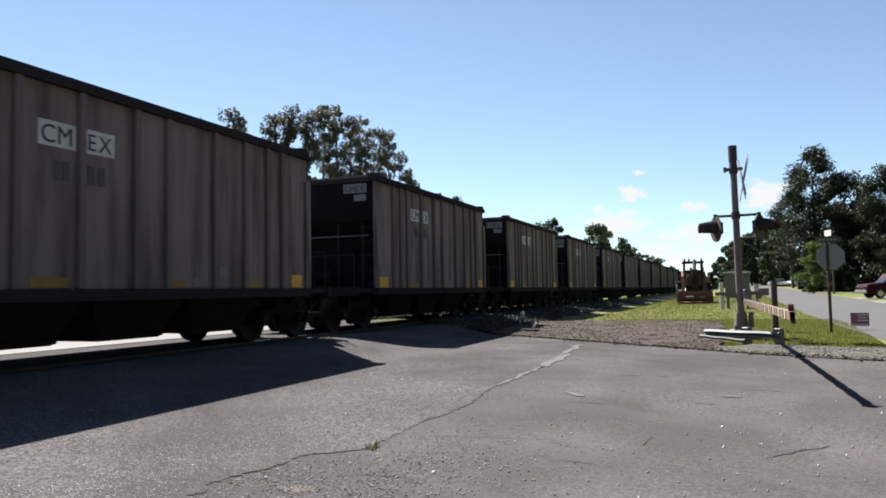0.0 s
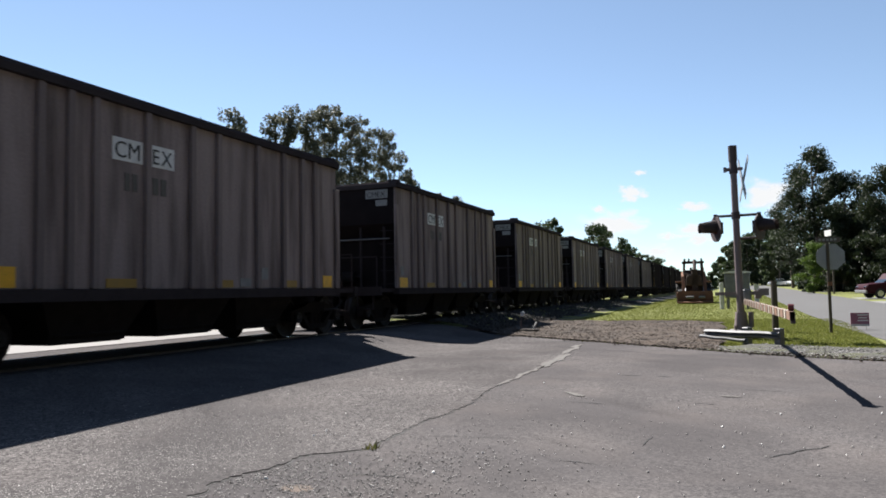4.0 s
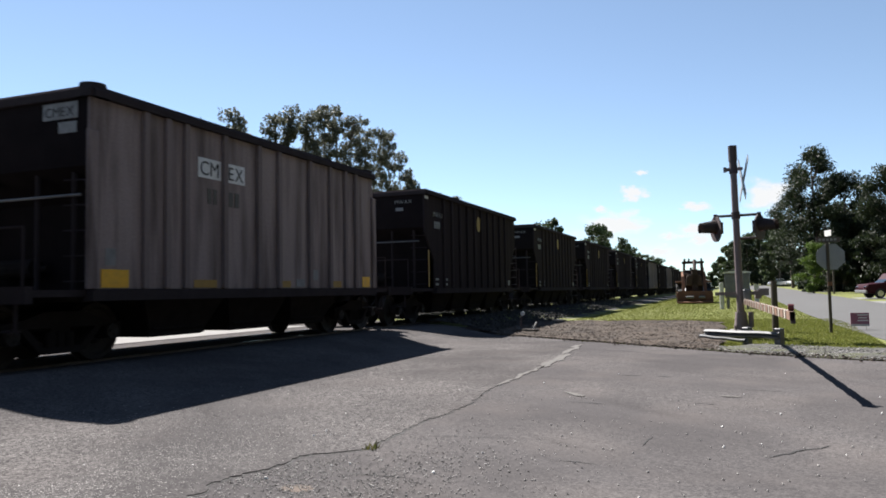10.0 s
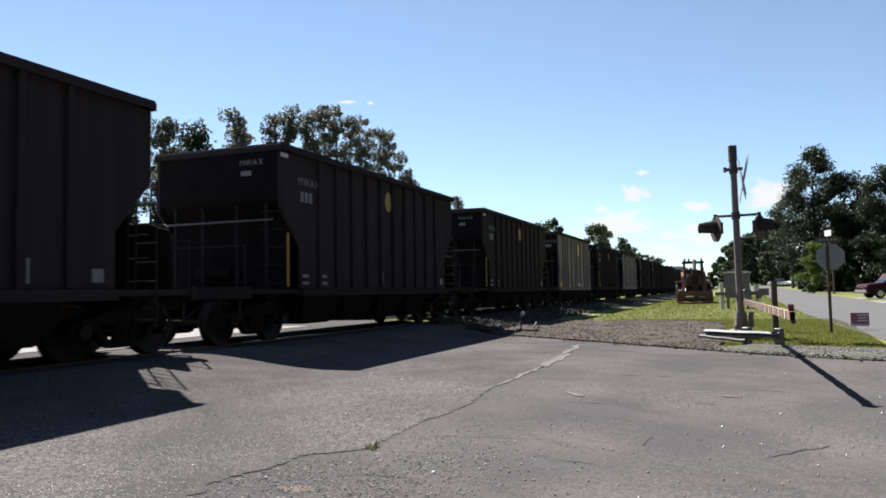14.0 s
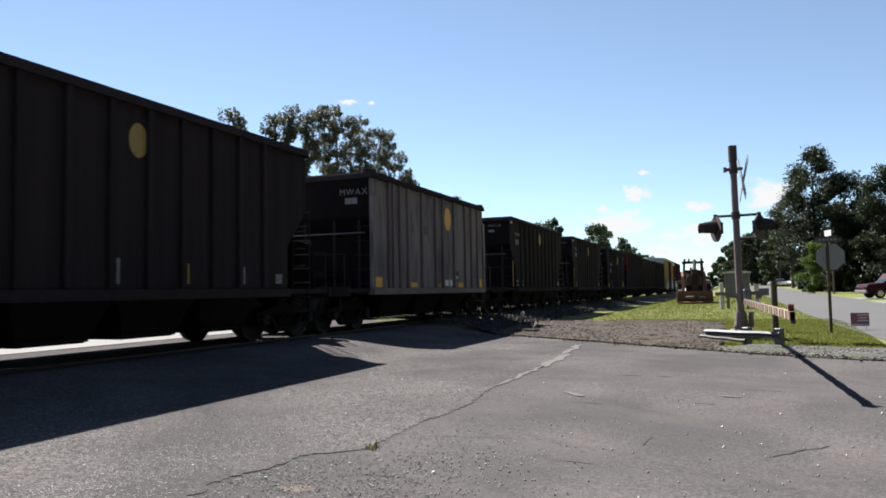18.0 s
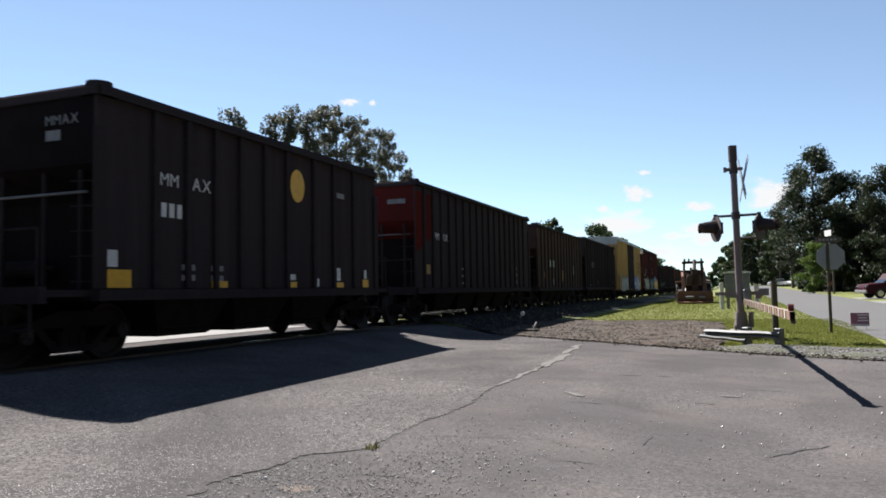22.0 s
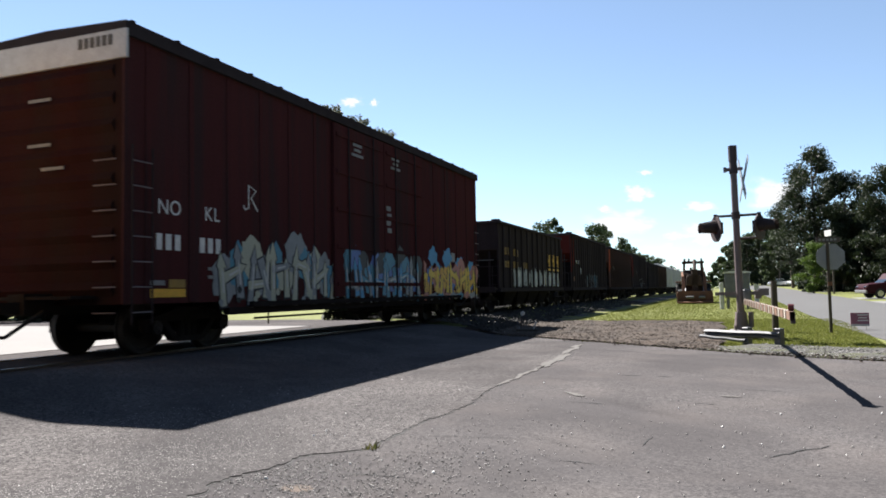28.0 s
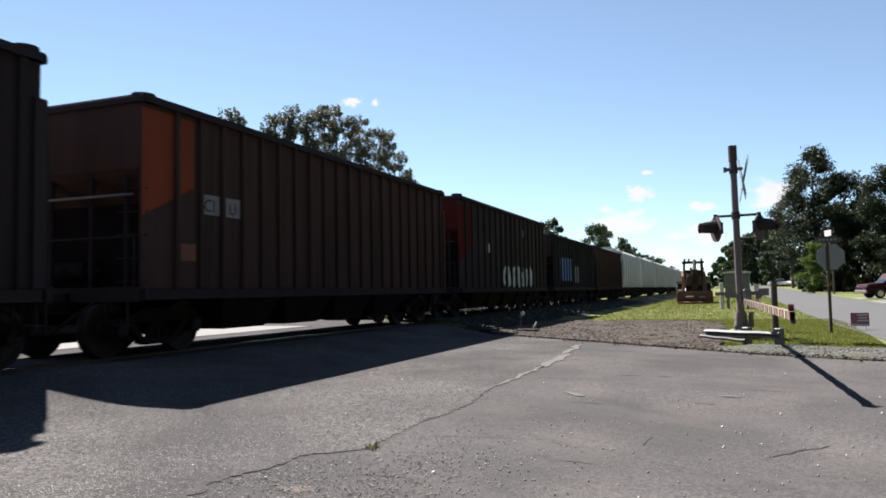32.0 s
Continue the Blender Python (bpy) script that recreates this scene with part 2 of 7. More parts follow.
M = dict(
    asphalt_old=asphalt("asphalt_old", (0.06245, 0.05831, 0.05923), (0.1699, 0.1571, 0.1524), 85, 0.5, (0.08263, 0.07443, 0.07253)),
    asphalt_new=asphalt("asphalt_new", (0.05208, 0.0489, 0.04942), (0.1615, 0.1499, 0.1456), 80, 1.0, (0.06802, 0.06165, 0.06058)),
    road_far=material("road_far", (0.07601, 0.07342, 0.07187), (0.06032, 0.05819, 0.05715), rough=0.9, scale=0.3, fine=30, bump=0.3),
    far_road=material("far_road", (0.153, 0.1442, 0.136), (0.119, 0.1122, 0.1054), rough=0.9, scale=0.5, fine=30, bump=0.3),
    concrete=material("concrete", (0.1683, 0.1652, 0.156), (0.1285, 0.1254, 0.1194), rough=0.9, scale=1.2, fine=40, bump=0.3),
    tar=material("tar", (0.014, 0.013, 0.012), rough=0.8, scale=5, bump=0.4),
    soil=material("soil", (0.052, 0.036, 0.026), (0.025, 0.018, 0.013), rough=1.0, scale=1.1, fine=13, bump=1.0, depth=0.04, amount=0.95, dirt=(0.070, 0.053, 0.040), dirt_scale=1.7, dirt_edge=(0.5, 0.72)),
    shoulder=material("shoulder", (0.06469, 0.06187, 0.05737), (0.03938, 0.03713, 0.03375), rough=0.95, scale=2.5, fine=26, bump=0.8, depth=0.02, dirt=(0.05625, 0.05906, 0.02531), dirt_scale=1.4),
    worn=material("worn", (0.096, 0.08775, 0.081), (0.0675, 0.06225, 0.0585), rough=0.92, scale=9, fine=60, bump=0.5),
    chips=chip_material("chips", (0.027, 0.021, 0.0165), (0.08625, 0.0675, 0.054)),
    gravel=chip_material("gravel", (0.045, 0.042, 0.041), (0.34, 0.322, 0.305)),
    stain=material("stain", (0.092, 0.068, 0.053), (0.074, 0.062, 0.055), rough=0.95, scale=6, fine=50, bump=0.5),
    pebble=material("pebble", (0.1555, 0.1296, 0.1069), (0.07127, 0.05508, 0.0421), rough=0.95, scale=4, fine=30, bump=0.4),
    ballast=material("ballast", (0.051, 0.048, 0.045), (0.024, 0.0225, 0.021), rough=0.95, scale=9, fine=30, bump=1.0, depth=0.04),
    turf=material("turf", (0.1089, 0.1222, 0.0251), (0.1288, 0.132, 0.03302), rough=0.95, scale=0.5, fine=14, bump=1.0, depth=0.05, dirt=(0.07941, 0.07101, 0.03134), dirt_scale=0.35, dirt_edge=(0.55, 0.75)),
    grass=leaf_material("grass", (0.1136, 0.1357, 0.02524), (0.1704, 0.1735, 0.04733)),
    dry_grass=leaf_material("dry_grass", (0.0968, 0.088, 0.033), (0.0748, 0.088, 0.022)),
    oak=leaf_material("oak", (0.01124, 0.01789, 0.008323), (0.02663, 0.03496, 0.01499)),
    pine=leaf_material("pine", (0.0561, 0.0595, 0.04165), (0.1148, 0.1139, 0.0833)),
    lime=leaf_material("lime", (0.04692, 0.08448, 0.01032), (0.07977, 0.1173, 0.01877)),
    far_wood=leaf_material("far_wood", (0.0306, 0.0476, 0.0204), (0.0544, 0.0714, 0.0306)),
    bark=material("bark", (0.12, 0.095, 0.075), (0.05, 0.04, 0.032), rough=0.95, scale=6, stretch=(1, 1, 0.2), bump=0.9),
    rail_steel=material("rail_steel", (0.12, 0.084, 0.06), (0.066, 0.048, 0.036), rough=0.6, metal=0.6, scale=5),
    rail_top=material("rail_top", (0.55, 0.54, 0.52), rough=0.22, metal=1.0, scale=5),
    tie=material("tie", (0.048, 0.039, 0.03), (0.027, 0.0216, 0.018), rough=0.95, scale=4),
    # cars
    grey_panel=material("grey_panel", (0.2925, 0.2358, 0.2205), (0.2115, 0.1692, 0.1584), spec=0.0, rough=0.8, scale=1.6, stretch=(1, 2.0, 0.22), fine=26, bump=0.1, vary=0.12, dirt=(0.108, 0.0846, 0.0783), dirt_scale=1.7, dirt_edge=(0.44, 0.70)),
    pale_panel=material("pale_panel", (0.3001, 0.254, 0.2401), (0.2132, 0.1783, 0.167), spec=0.0, rough=0.7, scale=1.2, stretch=(1, 1.6, 0.3), fine=26, bump=0.1, vary=0.06, dirt=(0.1479, 0.1348, 0.1288), dirt_scale=2.2, dirt_edge=(0.45, 0.66)),
    grey_post=material("grey_post", (0.242, 0.1954, 0.183), (0.1452, 0.1162, 0.1074), spec=0.0, rough=0.75, scale=2, stretch=(1, 1, 0.2), vary=0.15),
    black_panel=material("black_panel", (0.051, 0.0408, 0.04208), (0.0306, 0.02486, 0.02614), spec=0.0, rough=0.8, scale=2.2, stretch=(1, 2.2, 0.14), fine=26, bump=0.1, vary=0.2, dirt=(0.05738, 0.04526, 0.04208), dirt_scale=1.5, dirt_edge=(0.52, 0.75)),
    black_steel=material("black_steel", (0.050, 0.041, 0.042), (0.032, 0.027, 0.028), spec=0.0, rough=0.8, scale=3, bump=0.2),
    # hopper ends: coal black, deepened to hold the shade under the slopes
    coal_shade=material("coal_shade", (0.020, 0.016, 0.0165), (0.012, 0.010, 0.0105), spec=0.0, rough=0.85, scale=2.5, bump=0.25),
    grime=material("grime", (0.032, 0.027, 0.026), (0.018, 0.0155, 0.015), spec=0.0, rough=0.9, scale=4, bump=0.5, depth=0.02),
    wheel=material("wheel", (0.045, 0.036, 0.032), (0.025, 0.021, 0.019), rough=0.7, metal=0.4, scale=6),
    tread=material("tread", (0.5, 0.48, 0.46), rough=0.3, metal=1.0, scale=6),
    brown_panel=material("brown_panel", (0.0756, 0.05112, 0.04536), (0.04464, 0.0324, 0.02952), spec=0.0, rough=0.8, scale=2.2, stretch=(1, 2.2, 0.14), bump=0.1, vary=0.15, dirt=(0.04851, 0.04075, 0.03493), dirt_scale=1.4),
    rust_panel=material("rust_panel", (0.08496, 0.05328, 0.04536), (0.054, 0.03672, 0.0324), spec=0.0, rough=0.75, scale=2.2, stretch=(1, 2.2, 0.14), bump=0.1, dirt=(0.04752, 0.03629, 0.03024), dirt_scale=1.4),
    red_end=material("red_end", (0.115, 0.021, 0.018), (0.055, 0.019, 0.016), spec=0.0, rough=0.75, scale=1.6, stretch=(1, 1, 0.3), bump=0.1),
    orange_end=material("orange_end", (0.27, 0.068, 0.036), (0.16, 0.05, 0.031), spec=0.0, rough=0.75, scale=1.6, stretch=(1, 1, 0.3), bump=0.1),
    box_red=material("box_red", (0.08096, 0.02728, 0.02728), (0.0528, 0.02288, 0.02376), spec=0.0, rough=0.7, scale=2.2, stretch=(1, 2.2, 0.14), fine=24, bump=0.1, dirt=(0.04576, 0.02992, 0.02992), dirt_scale=0.9),
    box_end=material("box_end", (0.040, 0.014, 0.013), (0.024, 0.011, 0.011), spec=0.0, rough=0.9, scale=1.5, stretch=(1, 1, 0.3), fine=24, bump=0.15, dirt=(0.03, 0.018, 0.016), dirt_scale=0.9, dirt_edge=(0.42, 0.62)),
    box_yellow=material("box_yellow", (0.423, 0.2565, 0.0945), (0.279, 0.1755, 0.0765), spec=0.0, rough=0.7, scale=1.4, stretch=(1, 2.2, 0.16), fine=24, bump=0.1, dirt=(0.171, 0.108, 0.0585), dirt_scale=1.5, dirt_edge=(0.47, 0.72)),
    navy_panel=material("navy_panel", (0.0225, 0.0234, 0.0288), (0.0162, 0.0162, 0.018), spec=0.0, rough=0.65, scale=1.4, stretch=(1, 1.6, 0.16), bump=0.1),
    white_hopper=material("white_hopper", (0.43, 0.42, 0.40), (0.33, 0.315, 0.29), rough=0.6, scale=0.8, stretch=(1, 1.6, 0.2), bump=0.1),
    roof_galv=material("roof_galv", (0.42, 0.42, 0.41), (0.28, 0.27, 0.26), rough=0.5, metal=0.4, scale=1.5),
    white_paint=material("white_paint", (0.576, 0.568, 0.544), (0.416, 0.4, 0.376), rough=0.6, scale=6, bump=0.1),
    mark_white=material("mark_white", (0.75, 0.735, 0.705), (0.54, 0.525, 0.495), rough=0.6, scale=6, bump=0.05),
    mark_dim=material("mark_dim", (0.2592, 0.2538, 0.243), (0.1512, 0.1458, 0.1404), rough=0.65, scale=6, bump=0.05),
    mark_black=material("mark_black", (0.03, 0.028, 0.026), (0.05, 0.046, 0.042), rough=0.65, scale=9, bump=0.05),
    faded_black=material("faded_black", (0.10, 0.09, 0.078), (0.15, 0.135, 0.118), rough=0.7, scale=5, bump=0.05),
    yellow=material("yellow", (0.837, 0.4455, 0.027), (0.6075, 0.324, 0.0405), rough=0.5, scale=6, bump=0.05),
    dull_yellow=material("dull_yellow", (0.3672, 0.216, 0.0432), (0.2376, 0.1512, 0.0432), rough=0.6, scale=6, bump=0.05),
    amber=material("amber", (0.42, 0.28, 0.084), (0.28, 0.196, 0.07), rough=0.6, scale=6, bump=0.05),
    maroon=material("maroon", (0.16, 0.035, 0.05), (0.20, 0.06, 0.06), rough=0.6, scale=6, bump=0.05),
    spray_white=material("spray_white", (0.5346, 0.5346, 0.5142), (0.4114, 0.4216, 0.4114), rough=0.5, scale=4, bump=0.05),
    spray_grey=material("spray_grey", (0.242, 0.254, 0.266), (0.157, 0.169, 0.181), rough=0.5, scale=4, bump=0.05),
    spray_blue=material("spray_blue", (0.091, 0.169, 0.435), (0.073, 0.121, 0.314), rough=0.5, scale=3, bump=0.05),
    spray_teal=material("spray_teal", (0.060, 0.242, 0.339), (0.060, 0.157, 0.242), rough=0.5, scale=3, bump=0.05),
    spray_orange=material("spray_orange", (0.66, 0.37, 0.045), (0.55, 0.25, 0.04), rough=0.5, scale=3, bump=0.05),
    spray_cream=material("spray_cream", (0.4064, 0.3968, 0.2904), (0.3288, 0.348, 0.2904), rough=0.5, scale=3, bump=0.05),
    spray_line=material("spray_line", (0.016, 0.017, 0.023), rough=0.5, scale=3, bump=0.05),
    spray_sky=material("spray_sky", (0.047, 0.265, 0.484), (0.039, 0.187, 0.374), rough=0.5, scale=3, bump=0.05),
    spray_yellow=material("spray_yellow", (0.702, 0.484, 0.047), (0.624, 0.390, 0.047), rough=0.5, scale=3, bump=0.05),
    spray_pink=material("spray_pink", (0.435, 0.145, 0.121), (0.363, 0.169, 0.097), rough=0.5, scale=3, bump=0.05),
    # roadside
    galvanised=material("galvanised", (0.16, 0.16, 0.1616), (0.096, 0.096, 0.0976), rough=0.5, metal=0.25, scale=5, bump=0.1),
    rail_grey=material("rail_grey", (0.115, 0.115, 0.118), (0.07, 0.07, 0.072), rough=0.6, metal=0.2, scale=6, bump=0.1),
    grit=material("grit", (0.30, 0.285, 0.265), (0.20, 0.19, 0.18), rough=0.9, scale=9, bump=0.2),
    mast_paint=material("mast_paint", (0.1997, 0.1615, 0.1573), (0.1148, 0.085, 0.0833), rough=0.6, metal=0.1, scale=4, stretch=(1, 1, 0.3)),
    rusty=material("rusty", (0.22, 0.10, 0.055), (0.11, 0.06, 0.042), rough=0.85, scale=4, bump=0.3),
    lamp_black=material("lamp_black", (0.075, 0.054, 0.053), (0.03, 0.024, 0.025), rough=0.6, scale=6),
    lens_red=material("lens_red", (0.11, 0.022, 0.022), rough=0.35, scale=4, bump=0),
    arm_red=material("arm_red", (0.20, 0.125, 0.09), (0.15, 0.09, 0.066), rough=0.5, scale=5, bump=0.05),
    arm_white=material("arm_white", (0.50, 0.45, 0.38), (0.40, 0.35, 0.29), rough=0.5, scale=5, bump=0.05),
    wood_post=material("wood_post", (0.077, 0.063, 0.049), (0.042, 0.035, 0.028), rough=0.95, scale=6, stretch=(1, 1, 0.15), bump=0.6),
    sign_back=material("sign_back", (0.288, 0.296, 0.304), (0.224, 0.232, 0.24), rough=0.5, metal=0.5, scale=3, bump=0.05),
    sign_green=material("sign_green", (0.06, 0.05, 0.045), (0.09, 0.06, 0.05), rough=0.5, scale=3, bump=0.05),
    sign_pink=material("sign_pink", (0.272, 0.104, 0.16), (0.224, 0.096, 0.136), rough=0.6, scale=8, bump=0.05),
    loader_paint=material("loader_paint", (0.17, 0.072, 0.034), (0.09, 0.045, 0.026), rough=0.7, scale=2.5, bump=0.2),
    loader_dark=material("loader_dark", (0.06, 0.034, 0.024), (0.018, 0.0132, 0.0108), rough=0.8, scale=3, bump=0.2),
    rubber=material("rubber", (0.022, 0.021, 0.02), rough=0.85, scale=8, bump=0.4),
    car_maroon=material("car_maroon", (0.032, 0.006, 0.009), (0.026, 0.005, 0.008), rough=0.45, scale=2, bump=0, spec=0.08),
    car_silver=material("car_silver", (0.288, 0.288, 0.282), (0.252, 0.252, 0.246), rough=0.28, metal=0.5, scale=2, bump=0),
    car_white=material("car_white", (0.74, 0.74, 0.73), rough=0.25, scale=2, bump=0, spec=0.6),
    chrome=material("chrome", (0.7, 0.7, 0.7), rough=0.15, metal=1.0, scale=2, bump=0),
    glass_dark=material("glass_dark", (0.02, 0.024, 0.028), rough=0.06, scale=2, bump=0, spec=0.8),
)


# ---- mesh helpers ----
def bm_box(bm, c, s, taper=None):
    """A box at centre c with sizes s; taper scales its bottom in x and y."""
    x, y, z = (v / 2 for v in s)
    tx, ty = taper or (1, 1)
    vs = [bm.verts.new((c[0] + sx * x * (tx if sz < 0 else 1), c[1] + sy * y * (ty if sz < 0 else 1), c[2] + sz * z))
          for sz in (-1, 1) for sx, sy in ((-1, -1), (1, -1), (1, 1), (-1, 1))]
    for f in ((3, 2, 1, 0), (4, 5, 6, 7), (0, 1, 5, 4), (1, 2, 6, 5), (2, 3, 7, 6), (3, 0, 4, 7)):
        bm.faces.new([vs[i] for i in f])
    return vs


def bm_tube(bm, a, b, r0, r1=None, n=10):
    """A capped round bar from a to b."""
    a, b = Vector(a), Vector(b)
    r1 = r0 if r1 is None else r1
    q = (b - a).to_track_quat("Z", "Y")
    rings = []
    for p, r in ((a, r0), (b, r1)):
        rings.append([bm.verts.new(p + q @ Vector((r * math.cos(k * math.tau / n), r * math.sin(k * math.tau / n), 0))) for k in range(n)])
    for k in range(n):
        bm.faces.new((rings[0][k], rings[0][(k + 1) % n], rings[1][(k + 1) % n], rings[1][k]))
    bm.faces.new(rings[0][::-1])
    bm.faces.new(rings[1])


def bm_prism(bm, pts, axis, a, b):
    """A polygon extruded from a to b along an axis: 'x' takes (y, z), 'y' takes (x, z), 'z' takes (x, y)."""
    put = {'x': lambda p, k: (k, p[0], p[1]), 'y': lambda p, k: (p[0], k, p[1]), 'z': lambda p, k: (p[0], p[1], k)}[axis]
    lo = [bm.verts.new(put(p, a)) for p in pts]
    hi = [bm.verts.new(put(p, b)) for p in pts]
    n = len(pts)
    for k in range(n):
        bm.faces.new((lo[k], lo[(k + 1) % n], hi[(k + 1) % n], hi[k]))
    bm.faces.new(lo[::-1])
    bm.faces.new(hi)


def finish(bm, name, mat, bevel=0.0, smooth=False):
    bmesh.ops.recalc_face_normals(bm, faces=bm.faces)
    if bevel:
        bmesh.ops.bevel(bm, geom=bm.edges[:], offset=bevel, segments=1, affect='EDGES', clamp_overlap=True)
    me = bpy.data.meshes.new(name)
    bm.to_mesh(me)
    bm.free()
    me.materials.append(mat)
    if smooth:
        me.polygons.foreach_set("use_smooth", [True] * len(me.polygons))
    return me


def part(name, bm, mat, parent, label="", bevel=0.0, smooth=False, at=None):
    """One mesh object under a thing or a part; bm may be a ready mesh."""
    me = bm if isinstance(bm, bpy.types.Mesh) else finish(bm, name, mat, bevel, smooth)
    ob = new(name, me)
    ob.parent = parent
    if at is not None:
        ob.matrix_basis = at
    if label:
        ob["label"] = label
    return ob


def boxpart(name, c, s, mat, parent, label="", bevel=0.0, taper=None):
    bm = bmesh.new()
    bm_box(bm, c, s, taper)
    return part(name, bm, mat, parent, label, bevel)


def thing(name, label, category, group="", kind=""):
    return tagged(new(name), label, category, group, kind)


def soup(name, verts, faces, mat, parent=None):
    me = bpy.data.meshes.new(name)
    me.from_pydata(verts, [], faces)
    me.materials.append(mat)
    ob = new(name, me)
    ob.parent = parent
    return ob


def lettering(text, size, mat):
    """Letters of the built-in font as a thin mesh, in the x, y plane."""
    cu = bpy.data.curves.new("letters", 'FONT')
    cu.body, cu.size, cu.extrude, cu.resolution_u = text, size, 0.002, 3
    ob = new("letters", cu)
    bpy.context.view_layer.update()
    me = bpy.data.meshes.new_from_object(ob.evaluated_get(bpy.context.evaluated_depsgraph_get()))
    bpy.data.objects.remove(ob)
    me.materials.clear()
    me.materials.append(mat)
    return me


SIDE = Matrix(((0, 0, 1, 0), (1, 0, 0, 0), (0, 1, 0, 0), (0, 0, 0, 1)))       # letters on a wall facing +x
END = Matrix(((1, 0, 0, 0), (0, 0, -1, 0), (0, 1, 0, 0), (0, 0, 0, 1)))       # letters on a wall facing -y


def on_side(x, y, z):
    return Matrix.Translation((x, y, z)) @ SIDE


def on_end(x, y, z):
    return Matrix.Translation((x, y, z)) @ END


# ---- ground, roads, track ----
def ground_z(x, y=0.0):
    """The land falls quickly from the track to the flat road on this side, and rises gently far along the street."""
    t = min(max((x + 8.8) / 2.8, 0.0), 1.0)
    k = min(max((x + 3.0) / 6.0, 0.0), 1.0)
    return -0.22 * (t * t * (3 - 2 * t)) + 0.0076 * min(max(0.0, y - 35.0), 365.0) * k * k * (3 - 2 * k)


def sheet(name, xs, ys, lift, mat, label, category, rough=0.0, edge=None, thick=0.0, kind="structure"):
    """A ground sheet over a grid; edge(x, y) may move a vertex in plan."""
    verts, faces = [], []
    for y in ys:
        for x in xs:
            px, py = edge(x, y) if edge else (x, y)
            verts.append((px, py, ground_z(px, py) + (lift(py) if callable(lift) else lift) + rough * noise.noise((px * 1.7, py * 1.7, 0.3))))
    w = len(xs)
    for j in range(len(ys) - 1):
        for i in range(w - 1):
            k = j * w + i
            faces.append((k, k + 1, k + w + 1, k + w))
    if thick:
        rim = [*range(w), *[(j + 1) * w - 1 for j in range(1, len(ys))], *range(len(ys) * w - 2, (len(ys) - 1) * w - 1, -1), *[j * w for j in range(len(ys) - 2, 0, -1)]]
        low = {k: len(verts) + n for n, k in enumerate(rim)}
        verts += [(verts[k][0], verts[k][1], verts[k][2] - thick) for k in rim]
        for a, b in zip(rim, rim[1:] + rim[:1]):
            faces.append((b, a, low[a], low[b]))
    ob = soup(name, verts, faces, mat)
    return tagged(ob, label, category, kind=kind)


def steps(a, b, d):
    n = max(1, round((b - a) / d))
    return [a + (b - a) * k / n for k in range(n + 1)]


sheet("ground", [-2500, -900, -300, -100, -50, -30, -20, -14, -10, *steps(-7, 3, 0.5), 8, 20, 60, 200, 800, 2500],
      [-900, -200, -50, -10, 0, 10, 16, 30, 35, 60, 120, 300, 400, 800, 2000, 3500], -0.05, M["turf"], "green mown grass land under the railway and roads", "ground")


def far_edge(x):
    """The far edge of the crossing road, which meets the track at a slant."""
    if x < 0.6:
        return 14.42 - 0.84 * (max(x, -13.0) - 0.6)
    return 14.42 - 0.58 * (min(x, 2.0) - 0.6) - 0.25 * max(0.0, x - 2.0)


SEAM = -2.88


SEAM_PLAN = ((-8, -3.1), (3.7, -3.11), (3.9, -3.12), (4.04, -3.20), (4.32, -3.17), (4.5, -3.07), (5.0, -3.06), (5.11, -2.86), (5.32, -2.71), (6.6, -2.76),
             (7.0, -2.69), (7.7, -2.68), (8.16, -2.74), (8.75, -2.83), (9.2, -2.85), (9.44, -2.81), (12.4, -2.87), (16.9, -3.14), (24, -3.3))


def seam_x(y):
    """Where the overlay's broken edge runs."""
    x = SEAM
    for (y0, x0), (y1, x1) in zip(SEAM_PLAN, SEAM_PLAN[1:]):
        if y0 <= y <= y1:
            x = x0 + (x1 - x0) * (y - y0) / (y1 - y0)
    return x + 0.05 * noise.noise((3.0, y * 7.1, 1.0)) + 0.04 * noise.noise((3.0, y * 19.0, 1.0)) + 0.02 * noise.noise((3.0, y * 43.0, 1.0))


def old_edge(x, y):
    """The last rows run along the broken far edge."""
    if y > 11.0:
        k = (y - 11.0) / 5.15
        wob = 0.10 * noise.noise((x * 1.3, 7.0, 0.0)) + 0.05 * noise.noise((x * 4.3, 7.0, 0.0))
        return x, 11.0 + k * (far_edge(x) + wob - 11.0)
    return x, y


sheet("road", [-90, -60, -40, -25, -14, -10, *steps(-7, 3.4, 0.2), 5, 8, 14, 30], [-14, -8, -4, -1, *steps(0, 11, 1.0), 12, 13, 14, 15, 15.6, 16.15], -0.02,
      M["asphalt_old"], "worn pale grey asphalt road with coarse stones and cracks", "road", edge=old_edge, thick=0.06)


def overlay_edge(x, y):
    k = (x + 9.0) / (SEAM + 9.0)
    px = -9.0 + k * (seam_x(y) + 9.0)
    return px, min(y, far_edge(px) - 0.12 + 0.06 * noise.noise((px * 2.0, 1.0, 2.0)))


sheet("pavement", steps(-9.0, SEAM, 0.25), [*steps(-6, 2.4, 0.3), *steps(2.43, 9.0, 0.03), *steps(9.08, 17.0, 0.08), *steps(17.1, 21.6, 0.2)], lambda y: -0.0115 - 0.002 * min(max((y - 4.4) / 1.5, 0), 1) - 0.004 * min(max((y - 8.5) / 1.5, 0), 1), M["asphalt_new"],
      "smoother grey asphalt overlay with a broken edge", "road", edge=overlay_edge, thick=0.03)

sheet("far_road", [-90, -50, -30, -20, -12.4], [-10, 0, 10, 16, 20.5], -0.008, M["far_road"], "pale worn road beyond the track", "road", thick=0.03)

